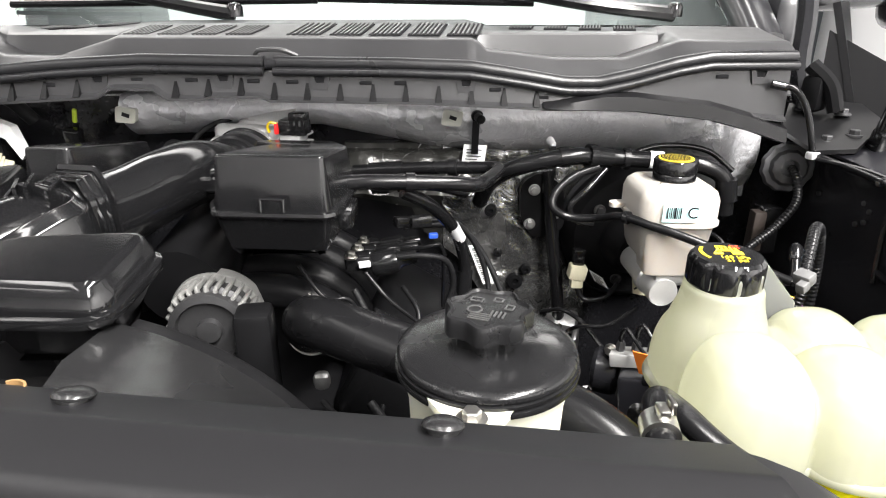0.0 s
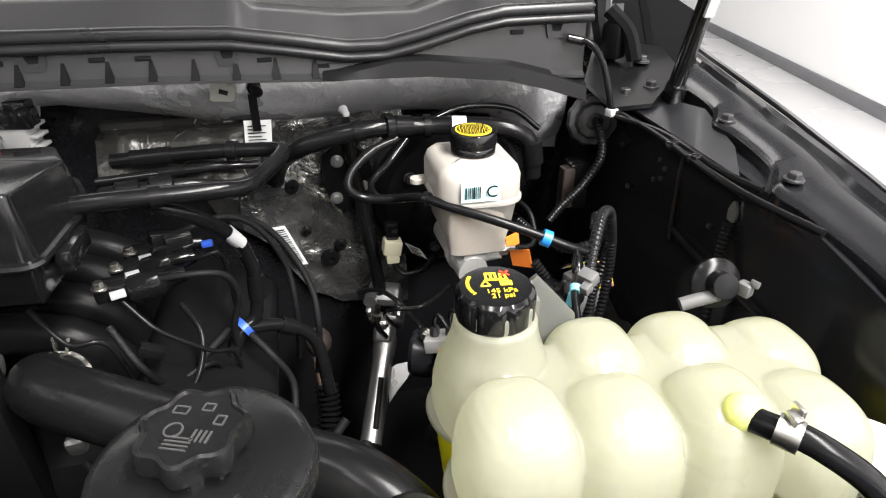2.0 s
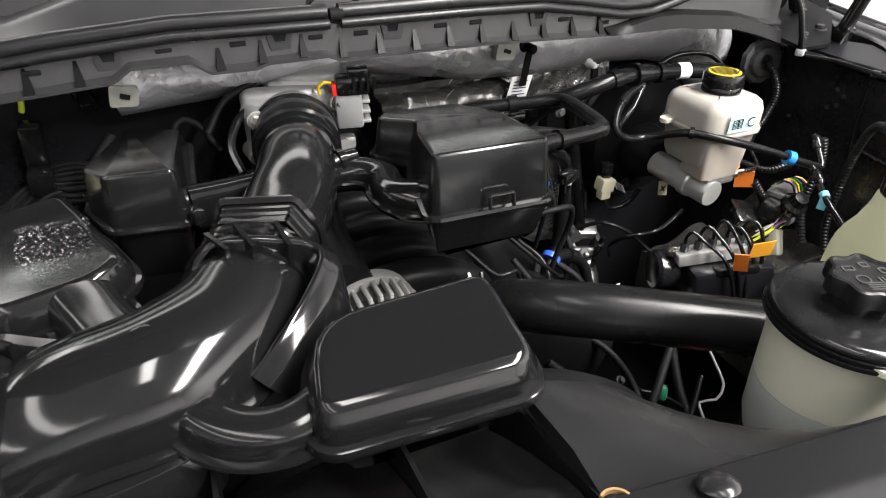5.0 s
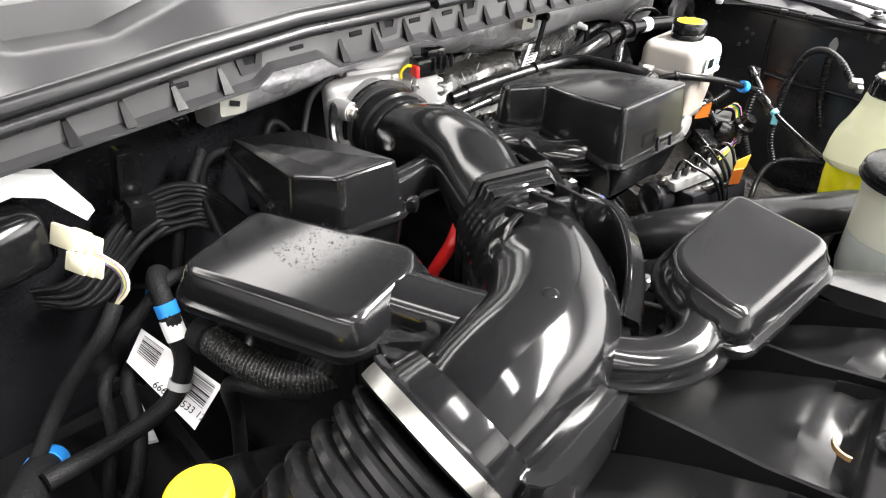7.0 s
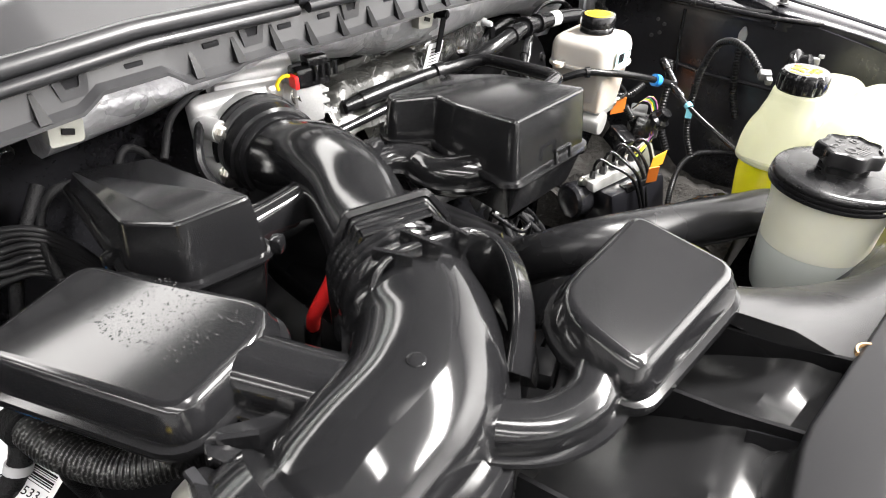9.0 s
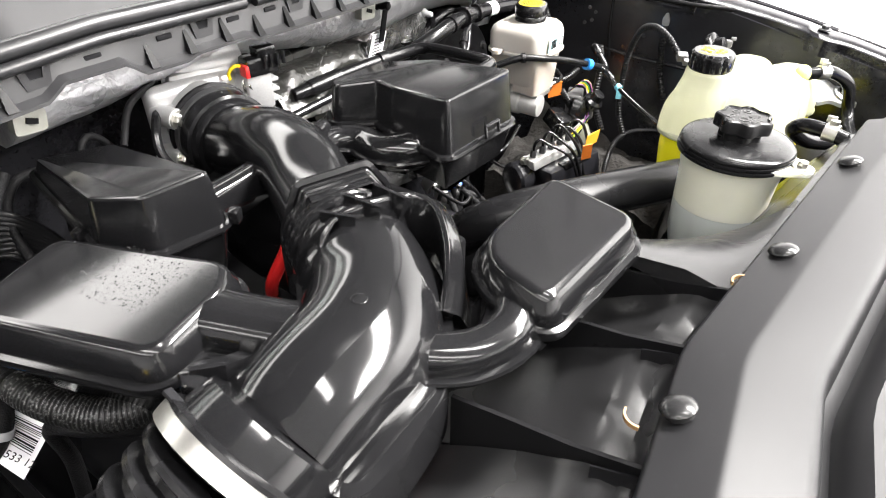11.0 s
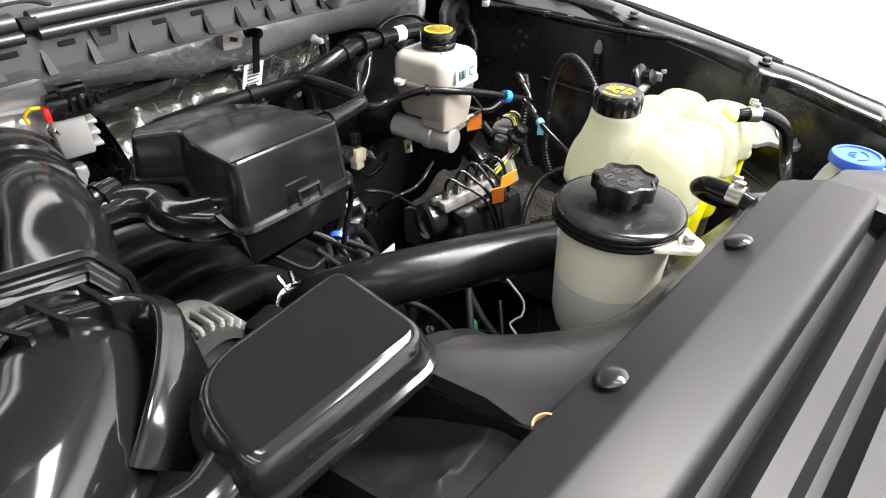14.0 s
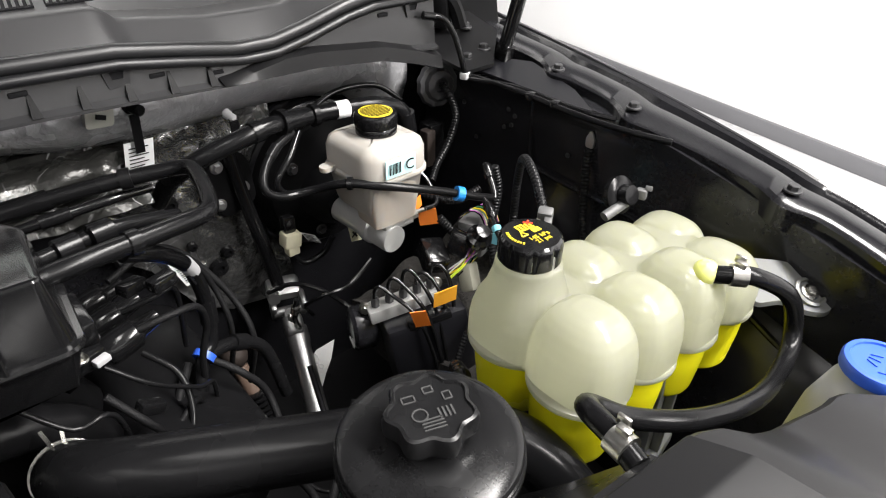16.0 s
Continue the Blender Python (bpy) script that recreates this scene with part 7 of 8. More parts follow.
    # wiring looms over the engine
    looms = [([(-0.06, 0.655, 1.195), (-0.02, 0.652, 1.198), (0.005, 0.664, 1.185), (0.012, 0.675, 1.15), (0.0, 0.68, 1.10)], 0.006),
             ([(-0.06, 0.710, 1.18), (-0.02, 0.70, 1.19), (0.0, 0.705, 1.185)], 0.005),
             ([(-0.09, 0.645, 1.18), (-0.06, 0.63, 1.15), (-0.02, 0.64, 1.11), (0.0, 0.66, 1.085)], 0.004),
             ([(-0.10, 0.62, 1.17), (-0.075, 0.60, 1.13), (-0.06, 0.62, 1.09), (-0.02, 0.655, 1.08)], 0.006),
             ([(-0.05, 0.69, 1.14), (-0.03, 0.66, 1.12), (-0.035, 0.63, 1.09), (-0.06, 0.60, 1.06), (-0.07, 0.57, 1.03)], 0.0055),
             ([(-0.01, 0.70, 1.09), (-0.05, 0.65, 1.075), (-0.08, 0.61, 1.05), (-0.12, 0.59, 1.03)], 0.008),
             ([(-0.05, 0.74, 1.20), (0.0, 0.76, 1.205), (0.035, 0.77, 1.18), (0.06, 0.775, 1.12), (0.065, 0.76, 1.06)], 0.006),
             ([(-0.03, 0.78, 1.19), (0.02, 0.80, 1.18), (0.055, 0.81, 1.14), (0.085, 0.79, 1.08), (0.09, 0.76, 1.03)], 0.007),
             ([(0.01, 0.695, 1.09), (0.035, 0.67, 1.07), (0.055, 0.66, 1.03), (0.05, 0.63, 0.98)], 0.007),
             ([(-0.16, 0.62, 1.20), (-0.13, 0.60, 1.17), (-0.10, 0.605, 1.16)], 0.004),
             ([(-0.02, 0.60, 1.06), (0.01, 0.56, 1.04), (0.03, 0.53, 1.0), (0.02, 0.49, 0.97)], 0.007),
             ([(-0.08, 0.56, 1.06), (-0.04, 0.52, 1.03), (0.0, 0.49, 0.99)], 0.009),
             ([(-0.13, 0.55, 1.07), (-0.09, 0.51, 1.05), (-0.05, 0.48, 1.0), (-0.04, 0.45, 0.96)], 0.006),
             ([(0.11, 0.56, 1.06), (0.07, 0.53, 1.03), (0.03, 0.50, 1.01), (-0.02, 0.47, 0.97), (-0.05, 0.42, 0.95)], 0.008),
             ([(0.10, 0.50, 1.02), (0.06, 0.47, 0.99), (0.02, 0.45, 0.98), (0.0, 0.40, 0.95)], 0.005),
             ([(0.13, 0.58, 1.0), (0.10, 0.52, 0.97), (0.08, 0.46, 0.96), (0.09, 0.40, 0.94)], 0.010),
             ([(0.02, 0.58, 1.03), (0.04, 0.54, 0.99), (0.07, 0.52, 0.98), (0.10, 0.49, 0.95)], 0.004),
             ([(-0.02, 0.55, 1.02), (0.0, 0.52, 1.0), (0.03, 0.51, 0.98), (0.05, 0.47, 0.95), (0.05, 0.42, 0.93)], 0.004),
             ([(0.14, 0.46, 1.0), (0.11, 0.44, 0.98), (0.07, 0.43, 0.96), (0.03, 0.42, 0.93)], 0.006),
             ([(-0.37, 0.86, 1.27), (-0.345, 0.875, 1.30), (-0.31, 0.88, 1.315), (-0.28, 0.90, 1.32)], 0.006),
             ([(-0.42, 0.87, 1.24), (-0.40, 0.88, 1.28), (-0.38, 0.885, 1.275), (-0.36, 0.88, 1.24)], 0.006),
             ([(-0.50, 0.82, 1.20), (-0.49, 0.87, 1.24), (-0.46, 0.90, 1.26), (-0.42, 0.91, 1.25)], 0.007)]
    for pts, r in looms:
        t = thing("wiring_loom", pts[-1], "black taped wiring loom across the engine", "wiring", "engine wiring looms")
        bm = B()
        low = pts[-1]
        tube(bm, pts + [(low[0] * 0.9, low[1] + 0.02, low[2] - 0.09)] if low[2] < 1.2 else pts, r * 0.62, 10)
        part("sheath", bm, TAPE if r > 0.0055 else LOOM, t)
    for c, rot, mat, lab in (((-0.102, 0.725, 1.077), (20, 30, 40), BEIGE, "beige"), ((-0.025, 0.640, 1.245), (0, 0, 20), SATIN, "black"), ((-0.045, 0.665, 1.235), (0, 10, 30), SATIN, "black"), ((-0.012, 0.70, 1.205), (0, 0, 10), BLUE_CAP, "blue"), ((-0.07, 0.62, 1.135), (0, 30, 10), SATIN, "black")):
        t = thing("wiring_plug", (c[0], c[1], c[2] - 0.01), f"small {lab} wiring plug on a loom", "connector", "wiring plugs")
        bm = B()
        s = (0.024, 0.014, 0.012) if lab != "blue" else (0.012, 0.007, 0.007)
        box(bm, c, s, rot, bevel=0.002)
        part("shell", bm, mat, t)
        if lab == "beige":
            bm = B()
            box(bm, (c[0] + 0.012, c[1] - 0.002, c[2] + 0.010), (0.010, 0.009, 0.008), rot, bevel=0.001)
            part("lock", bm, RED, t, "red lock tab")
    # fuel or vacuum connectors next to the chamber
    t = thing("fuel_line_joint", (-0.02, 0.72, 1.255), "black quick-connect fuel line joint", "pipe joint")
    bm = B()
    tube(bm, [(-0.10, 0.70, 1.27), (-0.06, 0.712, 1.268), (-0.02, 0.72, 1.265), (0.03, 0.732, 1.25)], 0.007, 12)
    part("pipe", bm, RUBBER, t)
    for x in (-0.075, -0.045):
        bm = B()
        lathe(bm, [(0.007, -0.012), (0.0115, -0.010), (0.0115, 0.010), (0.007, 0.012)], (x, 0.71 + (x + 0.06) * 0.25, 1.2685), (1, 0.2, -0.03), 18)
        part("collar", bm, RUBBER, t)
    # front of the engine below the hose: dark bracketry
    t = thing("front_bracketry", (-0.05, 0.50, 0.9), "dark cast brackets and fittings below the coolant hose", "bracket")
    for c, s, rot, m in (((-0.09, 0.53, 0.96), (0.05, 0.04, 0.05), (10, 20, 30), MATT), ((-0.13, 0.55, 0.99), (0.05, 0.03, 0.03), (0, 0, 20), MATT), ((0.02, 0.50, 0.93), (0.12, 0.08, 0.06), (0, 0, -20), MATT), ((-0.128, 0.545, 1.10), (0.018, 0.014, 0.022), (15, 0, 10), DULL_STEEL)):
        bm = B()
        box(bm, c, s, rot, bevel=0.008)
        part("bracket", bm, m, t)
    for c in ((-0.12, 0.53, 1.01), (-0.06, 0.51, 0.98), (0.075, 0.60, 0.93)):
        bm = B()
        hexbolt(bm, c, 0.0045, 0.008, (0.2, -0.6, 0.7))
        part("bolt", bm, DARK_STEEL, t)
    bm = B()
    lathe(bm, [(0.006, 0), (0.007, 0.003), (0.007, 0.014), (0.005, 0.017)], (0.06, 0.515, 0.985), (0.2, 0.3, 0.9), 16)
    part("pipe_union", bm, GREEN, t, "dark green pipe union")
    bm = B()
    rings = []
    for x in np.arange(-0.16, 0.80, 0.03):
        rings.append([V(x, 0.20, 0.83), V(x, 0.36, 0.80 + 0.02 * math.sin(x * 20)), V(x, 0.52, 0.78), V(x, 0.70, 0.74), V(x, 1.00, 0.72), V(x, 1.00, 0.71), V(x, 0.70, 0.73), V(x, 0.20, 0.80)])
    loft(bm, rings)
    tagged(part("splash_shield", bm, SHROUD), "dark plastic splash shield low behind the radiator", "splash shield")
    # frame rail and suspension glimpses low down
    f = thing("frame_rail", (0.20, 0.4, 0.55), "black steel chassis frame rail", "frame rail")
    bm = B()
    box(bm, (0.30, 0.35, 0.62), (0.10, 1.6, 0.16), bevel=0.01)
    part("rail", bm, ECOAT, f)
    copy_thing(f, pose(-0.72, 0.4, 0.55))
    bm = B()
    box(bm, (-0.2, 0.5, 0.5), (1.0, 0.25, 0.12), bevel=0.02)
    tagged(part("crossmember", bm, ECOAT), "black steel crossmember under the engine", "crossmember")
    j = thing("rubber_boot", (0.08, 0.80, 0.86), "brown iron joint with a tan ringed rubber boot", "boot")
    bm = B()
    ball(bm, (0.085, 0.84, 0.945), (0.02, 0.025, 0.02), 16)
    part("iron_joint", bm, RUST, j)
    bm = B()
    rod(bm, (0.085, 0.825, 0.93), (0.09, 0.79, 0.88), 0.012, 14)
    part("sleeve", bm, SKIN_SLEEVE, j)
    bm = B()
    ribbed(bm, [(0.09, 0.795, 0.90), (0.09, 0.78, 0.87), (0.085, 0.76, 0.84)], 0.017, 0.005, 0.008)
    part("bellows", bm, RUBBER, j)


def right_wiring():
    g = thing("bulkhead_grommet", (0.493, 0.84, 1.22), "ribbed grey grommet dome beside the hinge", "grommet")
    bm = B()
    lathe(bm, [(0.034, 0), (0.036, 0.004), (0.033, 0.010), (0.026, 0.011), (0.022, 0.016), (0.012, 0.018), (0.010, 0.008), (0.001, 0.008)], (0.493, 0.855, 1.252), (-0.2, -1, 0.1), 40, wave=lambda a, r, h: 1 + 0.03 * math.cos(12 * a) * (r > 0.02))
    part("dome", bm, STEEL_GREY, g)
    bm = B()
    ribbed(bm, [(0.493, 0.842, 1.255), (0.492, 0.82, 1.24), (0.485, 0.80, 1.215), (0.455, 0.785, 1.185), (0.425, 0.775, 1.165), (0.40, 0.76, 1.15)], 0.006, 0.0012, 0.005, 12)
    part("loom", bm, LOOM, g)
    w = thing("washer_hose", (0.50, 0.56, 1.27), "thin black washer hose clipped along the fender", "hose")
    bm = B()
    tube(bm, [(0.430, 0.800, 1.372), (0.448, 0.792, 1.368), (0.463, 0.785, 1.345), (0.472, 0.778, 1.312), (0.479, 0.776, 1.290), (0.492, 0.765, 1.284), (0.498, 0.69, 1.282), (0.501, 0.60, 1.277), (0.508, 0.54, 1.274), (0.525, 0.47, 1.272)], 0.0042, 10)
    part("tube", bm, RUBBER, w)
    bm = B()
    tube(bm, [(0.482, 0.77, 1.283), (0.505, 0.70, 1.284), (0.512, 0.60, 1.279), (0.525, 0.55, 1.277)], 0.0035, 8)
    part("second_tube", bm, RUBBER, w)
    bm = B()
    lathe(bm, [(0.0055, -0.01), (0.0055, 0.01)], (0.431, 0.800, 1.372), (1, -0.3, -0.2), 12)
    part("end_elbow", bm, SATIN, w)
    for c, m in (((0.479, 0.777, 1.287), PALE_GREY), ((0.503, 0.63, 1.280), SATIN), ((0.50, 0.67, 1.281), SATIN)):
        bm = B()
        box(bm, c, (0.014, 0.012, 0.010), (0, 0, 20), bevel=0.002)
        part("clip", bm, m, w)
    # ring terminal and cable on the apron
    t = thing("ground_strap", (0.522, 0.575, 1.12), "ring terminal on a corrugated black cable", "cable")
    bm = B()
    out = rounded([(0.577, 1.226), (0.589, 1.226), (0.590, 1.238), (0.585, 1.249), (0.581, 1.249), (0.576, 1.238)], 0.003, 3)
    loft(bm, [[V(0.526, p.x, p.y) for p in out], [V(0.529, p.x, p.y) for p in out]])
    part("ring_terminal", bm, ZINC, t)
    bm = B()
    ribbed(bm, [(0.526, 0.583, 1.224), (0.523, 0.581, 1.20), (0.520, 0.576, 1.17), (0.515, 0.57, 1.14), (0.50, 0.55, 1.10)], 0.006, 0.0014, 0.005, 12)
    part("cable", bm, LOOM, t)
    h = thing("purge_valve", (0.43, 0.465, 1.20), "black disc valve with a grey hose stub", "valve")
    bm = B()
    lathe(bm, [(0.008, -0.004), (0.020, -0.002), (0.022, 0.002), (0.022, 0.008), (0.018, 0.011), (0.012, 0.012), (0.011, 0.024), (0.001, 0.025)], (0.432, 0.478, 1.232), (-0.1, -0.8, 0.35), 32)
    part("disc", bm, RUBBER, h)
    bm = B()
    rod(bm, (0.428, 0.462, 1.230), (0.398, 0.468, 1.220), 0.006, 14)
    part("stub", bm, GREY_CONN, h)
    bm = B()
    box(bm, (0.446, 0.454, 1.238), (0.010, 0.012, 0.012), (0, 0, 20), bevel=0.002)
    box(bm, (0.449, 0.448, 1.246), (0.003, 0.008, 0.006), (0, 20, 20), bevel=0.001)
    part("clip", bm, GREY_CONN, h)
    c = thing("level_sensor_lead", (0.40, 0.60, 1.10), "corrugated sensor lead arching to a grey plug", "cable")
    bm = B()
    ribbed(bm, [(0.326, 0.500, 1.244), (0.342, 0.525, 1.262), (0.362, 0.555, 1.268), (0.385, 0.582, 1.252), (0.402, 0.600, 1.21), (0.408, 0.606, 1.16), (0.400, 0.600, 1.10), (0.39, 0.58, 1.06)], 0.0055, 0.001, 0.005, 10)
    part("loom", bm, LOOM, c)
    bm = B()
    box(bm, (0.322, 0.493, 1.243), (0.012, 0.016, 0.012), (0, -20, 30), bevel=0.002)
    box(bm, (0.317, 0.485, 1.238), (0.009, 0.008, 0.009), (0, -20, 30), bevel=0.001)
    part("plug", bm, GREY_CONN, c)
    # multi-plug cluster with coloured wires
    m = thing("wiring_junction", (0.39, 0.68, 1.0), "cluster of black and grey plugs with coloured wires", "wiring junction")
    for cc, s, rot, mat, nm in (((0.372, 0.668, 1.098), (0.030, 0.030, 0.035), (10, 20, 30), SATIN, "plug"), ((0.412, 0.668, 1.085), (0.055, 0.030, 0.03), (0, 10, 20), GREY_CONN, "plug"), ((0.34, 0.69, 1.08), (0.035, 0.045, 0.03), (20, 10, -20), SATIN, "plug"),
                                ((0.43, 0.70, 1.08), (0.05, 0.03, 0.05), (0, 0, 20), GREY_CONN, "plug"), ((0.372, 0.648, 1.050), (0.028, 0.022, 0.040), (-25, 20, 15), OLIVE, "plug")):
        bm = B()
        box(bm, cc, s, rot, bevel=0.004)
        part(nm, bm, mat, m)
    bm = B()
    lathe(bm, [(0.016, 0), (0.018, 0.004), (0.018, 0.014), (0.012, 0.018), (0.010, 0.03), (0.001, 0.031)], (0.385, 0.65, 1.105), (-0.1, -0.5, 0.8), 24)
    part("round_plug", bm, SATIN, m)
    rnd = random.Random(5)
    for k in range(16):
        bm = B()
        x, z = 0.365 + 0.030 * rnd.random(), 1.070 + 0.016 * rnd.random()
        tube(bm, [(x - 0.03, 0.652 + 0.01 * rnd.random(), z - 0.014), (x - 0.005, 0.650, z + 0.002), (x + 0.02, 0.656 + 0.012 * rnd.random(), z + 0.006), (x + 0.04, 0.672, z + 0.002)], 0.0010, 5, 0.01)
        part("wire", bm, (YELLOW, PURPLE, PALE_GREY, GREEN, LIME, BEIGE, SATIN)[k % 7], m)
    for k in range(10):
        bm = B()
        x = 0.395 + 0.03 * rnd.random()
        tube(bm, [(x, 0.70, 1.115), (x + 0.012, 0.688, 1.128), (x + 0.028, 0.68, 1.118), (x + 0.035, 0.675, 1.095)], 0.0013, 5, 0.01)
        part("wire", bm, (YELLOW, GREEN, SATIN, PURPLE, BEIGE)[k % 5], m)
    for pts in ([(0.37, 0.79, 1.14), (0.385, 0.75, 1.135), (0.41, 0.72, 1.13), (0.45, 0.71, 1.14)], [(0.36, 0.70, 1.13), (0.38, 0.69, 1.10), (0.40, 0.675, 1.06)], [(0.43, 0.665, 1.20), (0.435, 0.66, 1.16), (0.42, 0.655, 1.10), (0.41, 0.63, 1.05)]):
        bm = B()
        ribbed(bm, pts, 0.0065, 0.0012, 0.005, 10)
        part("loom", bm, LOOM, m)
    r = thing("relay_connector", (0.455, 0.83, 1.10), "black relay connector with reddish contacts", "connector")
    bm = B()
    box(bm, (0.470, 0.838, 1.165), (0.030, 0.03, 0.07), bevel=0.004)
    part("housing", bm, SATIN, r)
    bm = B()
    box(bm, (0.452, 0.828, 1.165), (0.018, 0.02, 0.06), bevel=0.003)
    part("contact_strip", bm, RUST, r)
    bm = B()
    # lumpy liner lying over the wheelhouse
    rings = []
    for x in np.linspace(0.27, 0.515, 30):
        ring = []
        for y in np.linspace(0.46, 0.80, 36):
            z = 0.978 + 0.20 * max(0.0, x - 0.44) + 0.12 * max(0.0, y - 0.66) + 0.030 * noise.noise(V(x * 13, y * 13, 1.0)) + 0.012 * noise.noise(V(x * 38, y * 38, 5.0)) - 0.010 * abs(noise.noise(V(x * 24, y * 20, 8.0)))
            ring.append(V(x, y, z))
        rings.append(ring + [V(x, 0.80, 0.90), V(x, 0.46, 0.90)])
    loft(bm, rings)
    tagged(part("felt_liner", bm, CARPET), "rough grey-brown felt wheelhouse liner", "felt liner")
    w = thing("corrugated_loom", (0.245, 0.552, 0.97), "black corrugated wiring loom arching over the felt liner", "wiring")
    bm = B()
    ribbed(bm, [(0.235, 0.545, 0.965), (0.262, 0.560, 1.005), (0.300, 0.574, 1.043), (0.355, 0.582, 1.060), (0.415, 0.578, 1.057), (0.462, 0.556, 1.049), (0.500, 0.520, 1.040)], 0.0048, 0.0009, 0.004, 10)
    part("sheath", bm, LOOM, w)
    w = thing("sensor_plug", (0.213, 0.511, 1.066), "black ringed sensor plug behind the steering reservoir", "connector")
    bm = B()
    lathe(bm, [(0.001, -0.034), (0.005, -0.033), (0.006, -0.020), (0.0085, -0.018), (0.0085, -0.006), (0.0075, -0.004), (0.0095, 0.0), (0.0095, 0.016), (0.0080, 0.018), (0.0105, 0.020), (0.0105, 0.028), (0.001, 0.030)], (0.198, 0.491, 1.097), (-0.52, -0.68, 0.52), 18)
    part("body", bm, SATIN, w)
    bm = B()
    tube(bm, [(0.216, 0.514, 1.080), (0.228, 0.528, 1.060), (0.236, 0.540, 1.010), (0.240, 0.545, 0.96)], 0.004, 8)
    part("lead", bm, LOOM, w)


def left_side():
    d = thing("corrugated_intake_hose", (-0.62, 0.47, 1.12), "black corrugated intake hose with a metal band clamp", "air hose")
    bm = B()
    path = [(-0.556, 0.471, 1.258), (-0.60, 0.480, 1.232), (-0.65, 0.49, 1.19), (-0.72, 0.505, 1.15), (-0.80, 0.52, 1.12)]
    ribbed(bm, path, 0.054, 0.007, 0.014, 36)
    part("hose", bm, RUBBER, d)
    ax = V(-0.045, 0.006, -0.022)
    bm = B()
    lathe(bm, [(0.050, -0.016), (0.0555, -0.014), (0.0555, -0.002), (0.053, 0.0)], (-0.555, 0.471, 1.258), ax, 48)
    part("cuff", bm, RUBBER, d)
    bm = B()
    lathe(bm, [(0.0556, -0.0115), (0.0566, -0.0115), (0.0568, -0.006), (0.0566, -0.0015), (0.0556, -0.0015)], (-0.555, 0.471, 1.258), ax, 48)
    cl = part("band_clamp", bm, ZINC, d, "bright metal band clamp")
    # thin black box paints the dark opening in the band
    bm = B()
    box(bm, (-0.558, 0.498, 1.303), (0.006, 0.022, 0.003), (26, 26, 10), bevel=0.001)
    sub("slot_shade", bm, INK_AND_SHADE, cl)
    b = thing("braided_hose", (-0.54, 0.60, 1.19), "black braided sleeve looping under the resonator", "hose")
    bm = B()
    ribbed(bm, [(-0.585, 0.70, 1.222), (-0.578, 0.655, 1.216), (-0.560, 0.618, 1.211), (-0.535, 0.600, 1.209), (-0.505, 0.592, 1.208), (-0.475, 0.60, 1.205)], 0.0125, 0.0010, 0.0030, 26)
    part("sleeve", bm, BRAID, b)
    for c, d in (((-0.585, 0.69, 1.221), (0.1, -1, 0)), ((-0.482, 0.597, 1.206), (1, 0.2, 0))):
        bm = B()
        lathe(bm, [(0.012, -0.008), (0.0138, -0.007), (0.0138, 0.007), (0.012, 0.008)], c, d, 22)
        part("end_tape", bm, TAPE, b)
    r = thing("red_cable", (-0.43, 0.62, 1.15), "bright red battery cable below the intake tube", "cable")
    bm = B()
    tube(bm, [(-0.330, 0.650, 1.236), (-0.352, 0.640, 1.240), (-0.368, 0.634, 1.230), (-0.376, 0.640, 1.212), (-0.378, 0.650, 1.192), (-0.374, 0.660, 1.170)], 0.0062, 14)
    part("insulation", bm, RED, r)
    bm = B()
    tube(bm, [(-0.374, 0.659, 1.172), (-0.370, 0.668, 1.15), (-0.368, 0.672, 1.12)], 0.008, 12)
    part("boot", bm, RUBBER, r)
    # fuse box with pale latch and plug
    f = thing("fuse_box", (-0.67, 0.85, 1.18), "black fuse box with a pale latch and cream plug", "fuse box")
    bm = B()
    box(bm, (-0.668, 0.868, 1.258), (0.075, 0.05, 0.06), (0, 0, 12), bevel=0.018, seg=3)
    part("housing", bm, SATIN, f)
    bm = B()
    loft(bm, [[V(-0.690, 0.885, 1.290), V(-0.690, 0.885, 1.312), V(-0.640, 0.885, 1.316), V(-0.610, 0.875, 1.308), V(-0.592, 0.865, 1.270), V(-0.600, 0.868, 1.262), V(-0.622, 0.876, 1.290), V(-0.645, 0.88, 1.298)],
              [V(-0.690, 0.872, 1.290), V(-0.690, 0.872, 1.312), V(-0.641, 0.872, 1.316), V(-0.611, 0.862, 1.308), V(-0.594, 0.852, 1.270), V(-0.602, 0.855, 1.262), V(-0.624, 0.863, 1.290), V(-0.645, 0.867, 1.298)]])
    part("latch", bm, LABEL, f, "white plastic latch")
    bm = B()
    box(bm, (-0.618, 0.842, 1.256), (0.018, 0.020, 0.014), (10, 20, 30), bevel=0.002)
    pl = part("plug", bm, BEIGE, f, "cream wiring plug")
    bm = B()
    box(bm, (-0.622, 0.826, 1.240), (0.016, 0.016, 0.011), (10, 20, 30), bevel=0.002)
    part("plug", bm, BEIGE, f, "cream wiring plug")
    for q in range(4):
        bm = B()
        box(bm, (-0.626 + 0.005 * q, 0.842 - 0.003 * q, 1.262 - 0.004 * q), (0.0035, 0.024, 0.020), (10, 20, 30), bevel=0.001)
        sub("rib", bm, BEIGE, pl)
    for q in range(3):
        bm = B()
        box(bm, (-0.627 + 0.005 * q, 0.826 - 0.003 * q, 1.243 - 0.003 * q), (0.0035, 0.020, 0.017), (10, 20, 30), bevel=0.001)
        sub("rib", bm, BEIGE, pl)
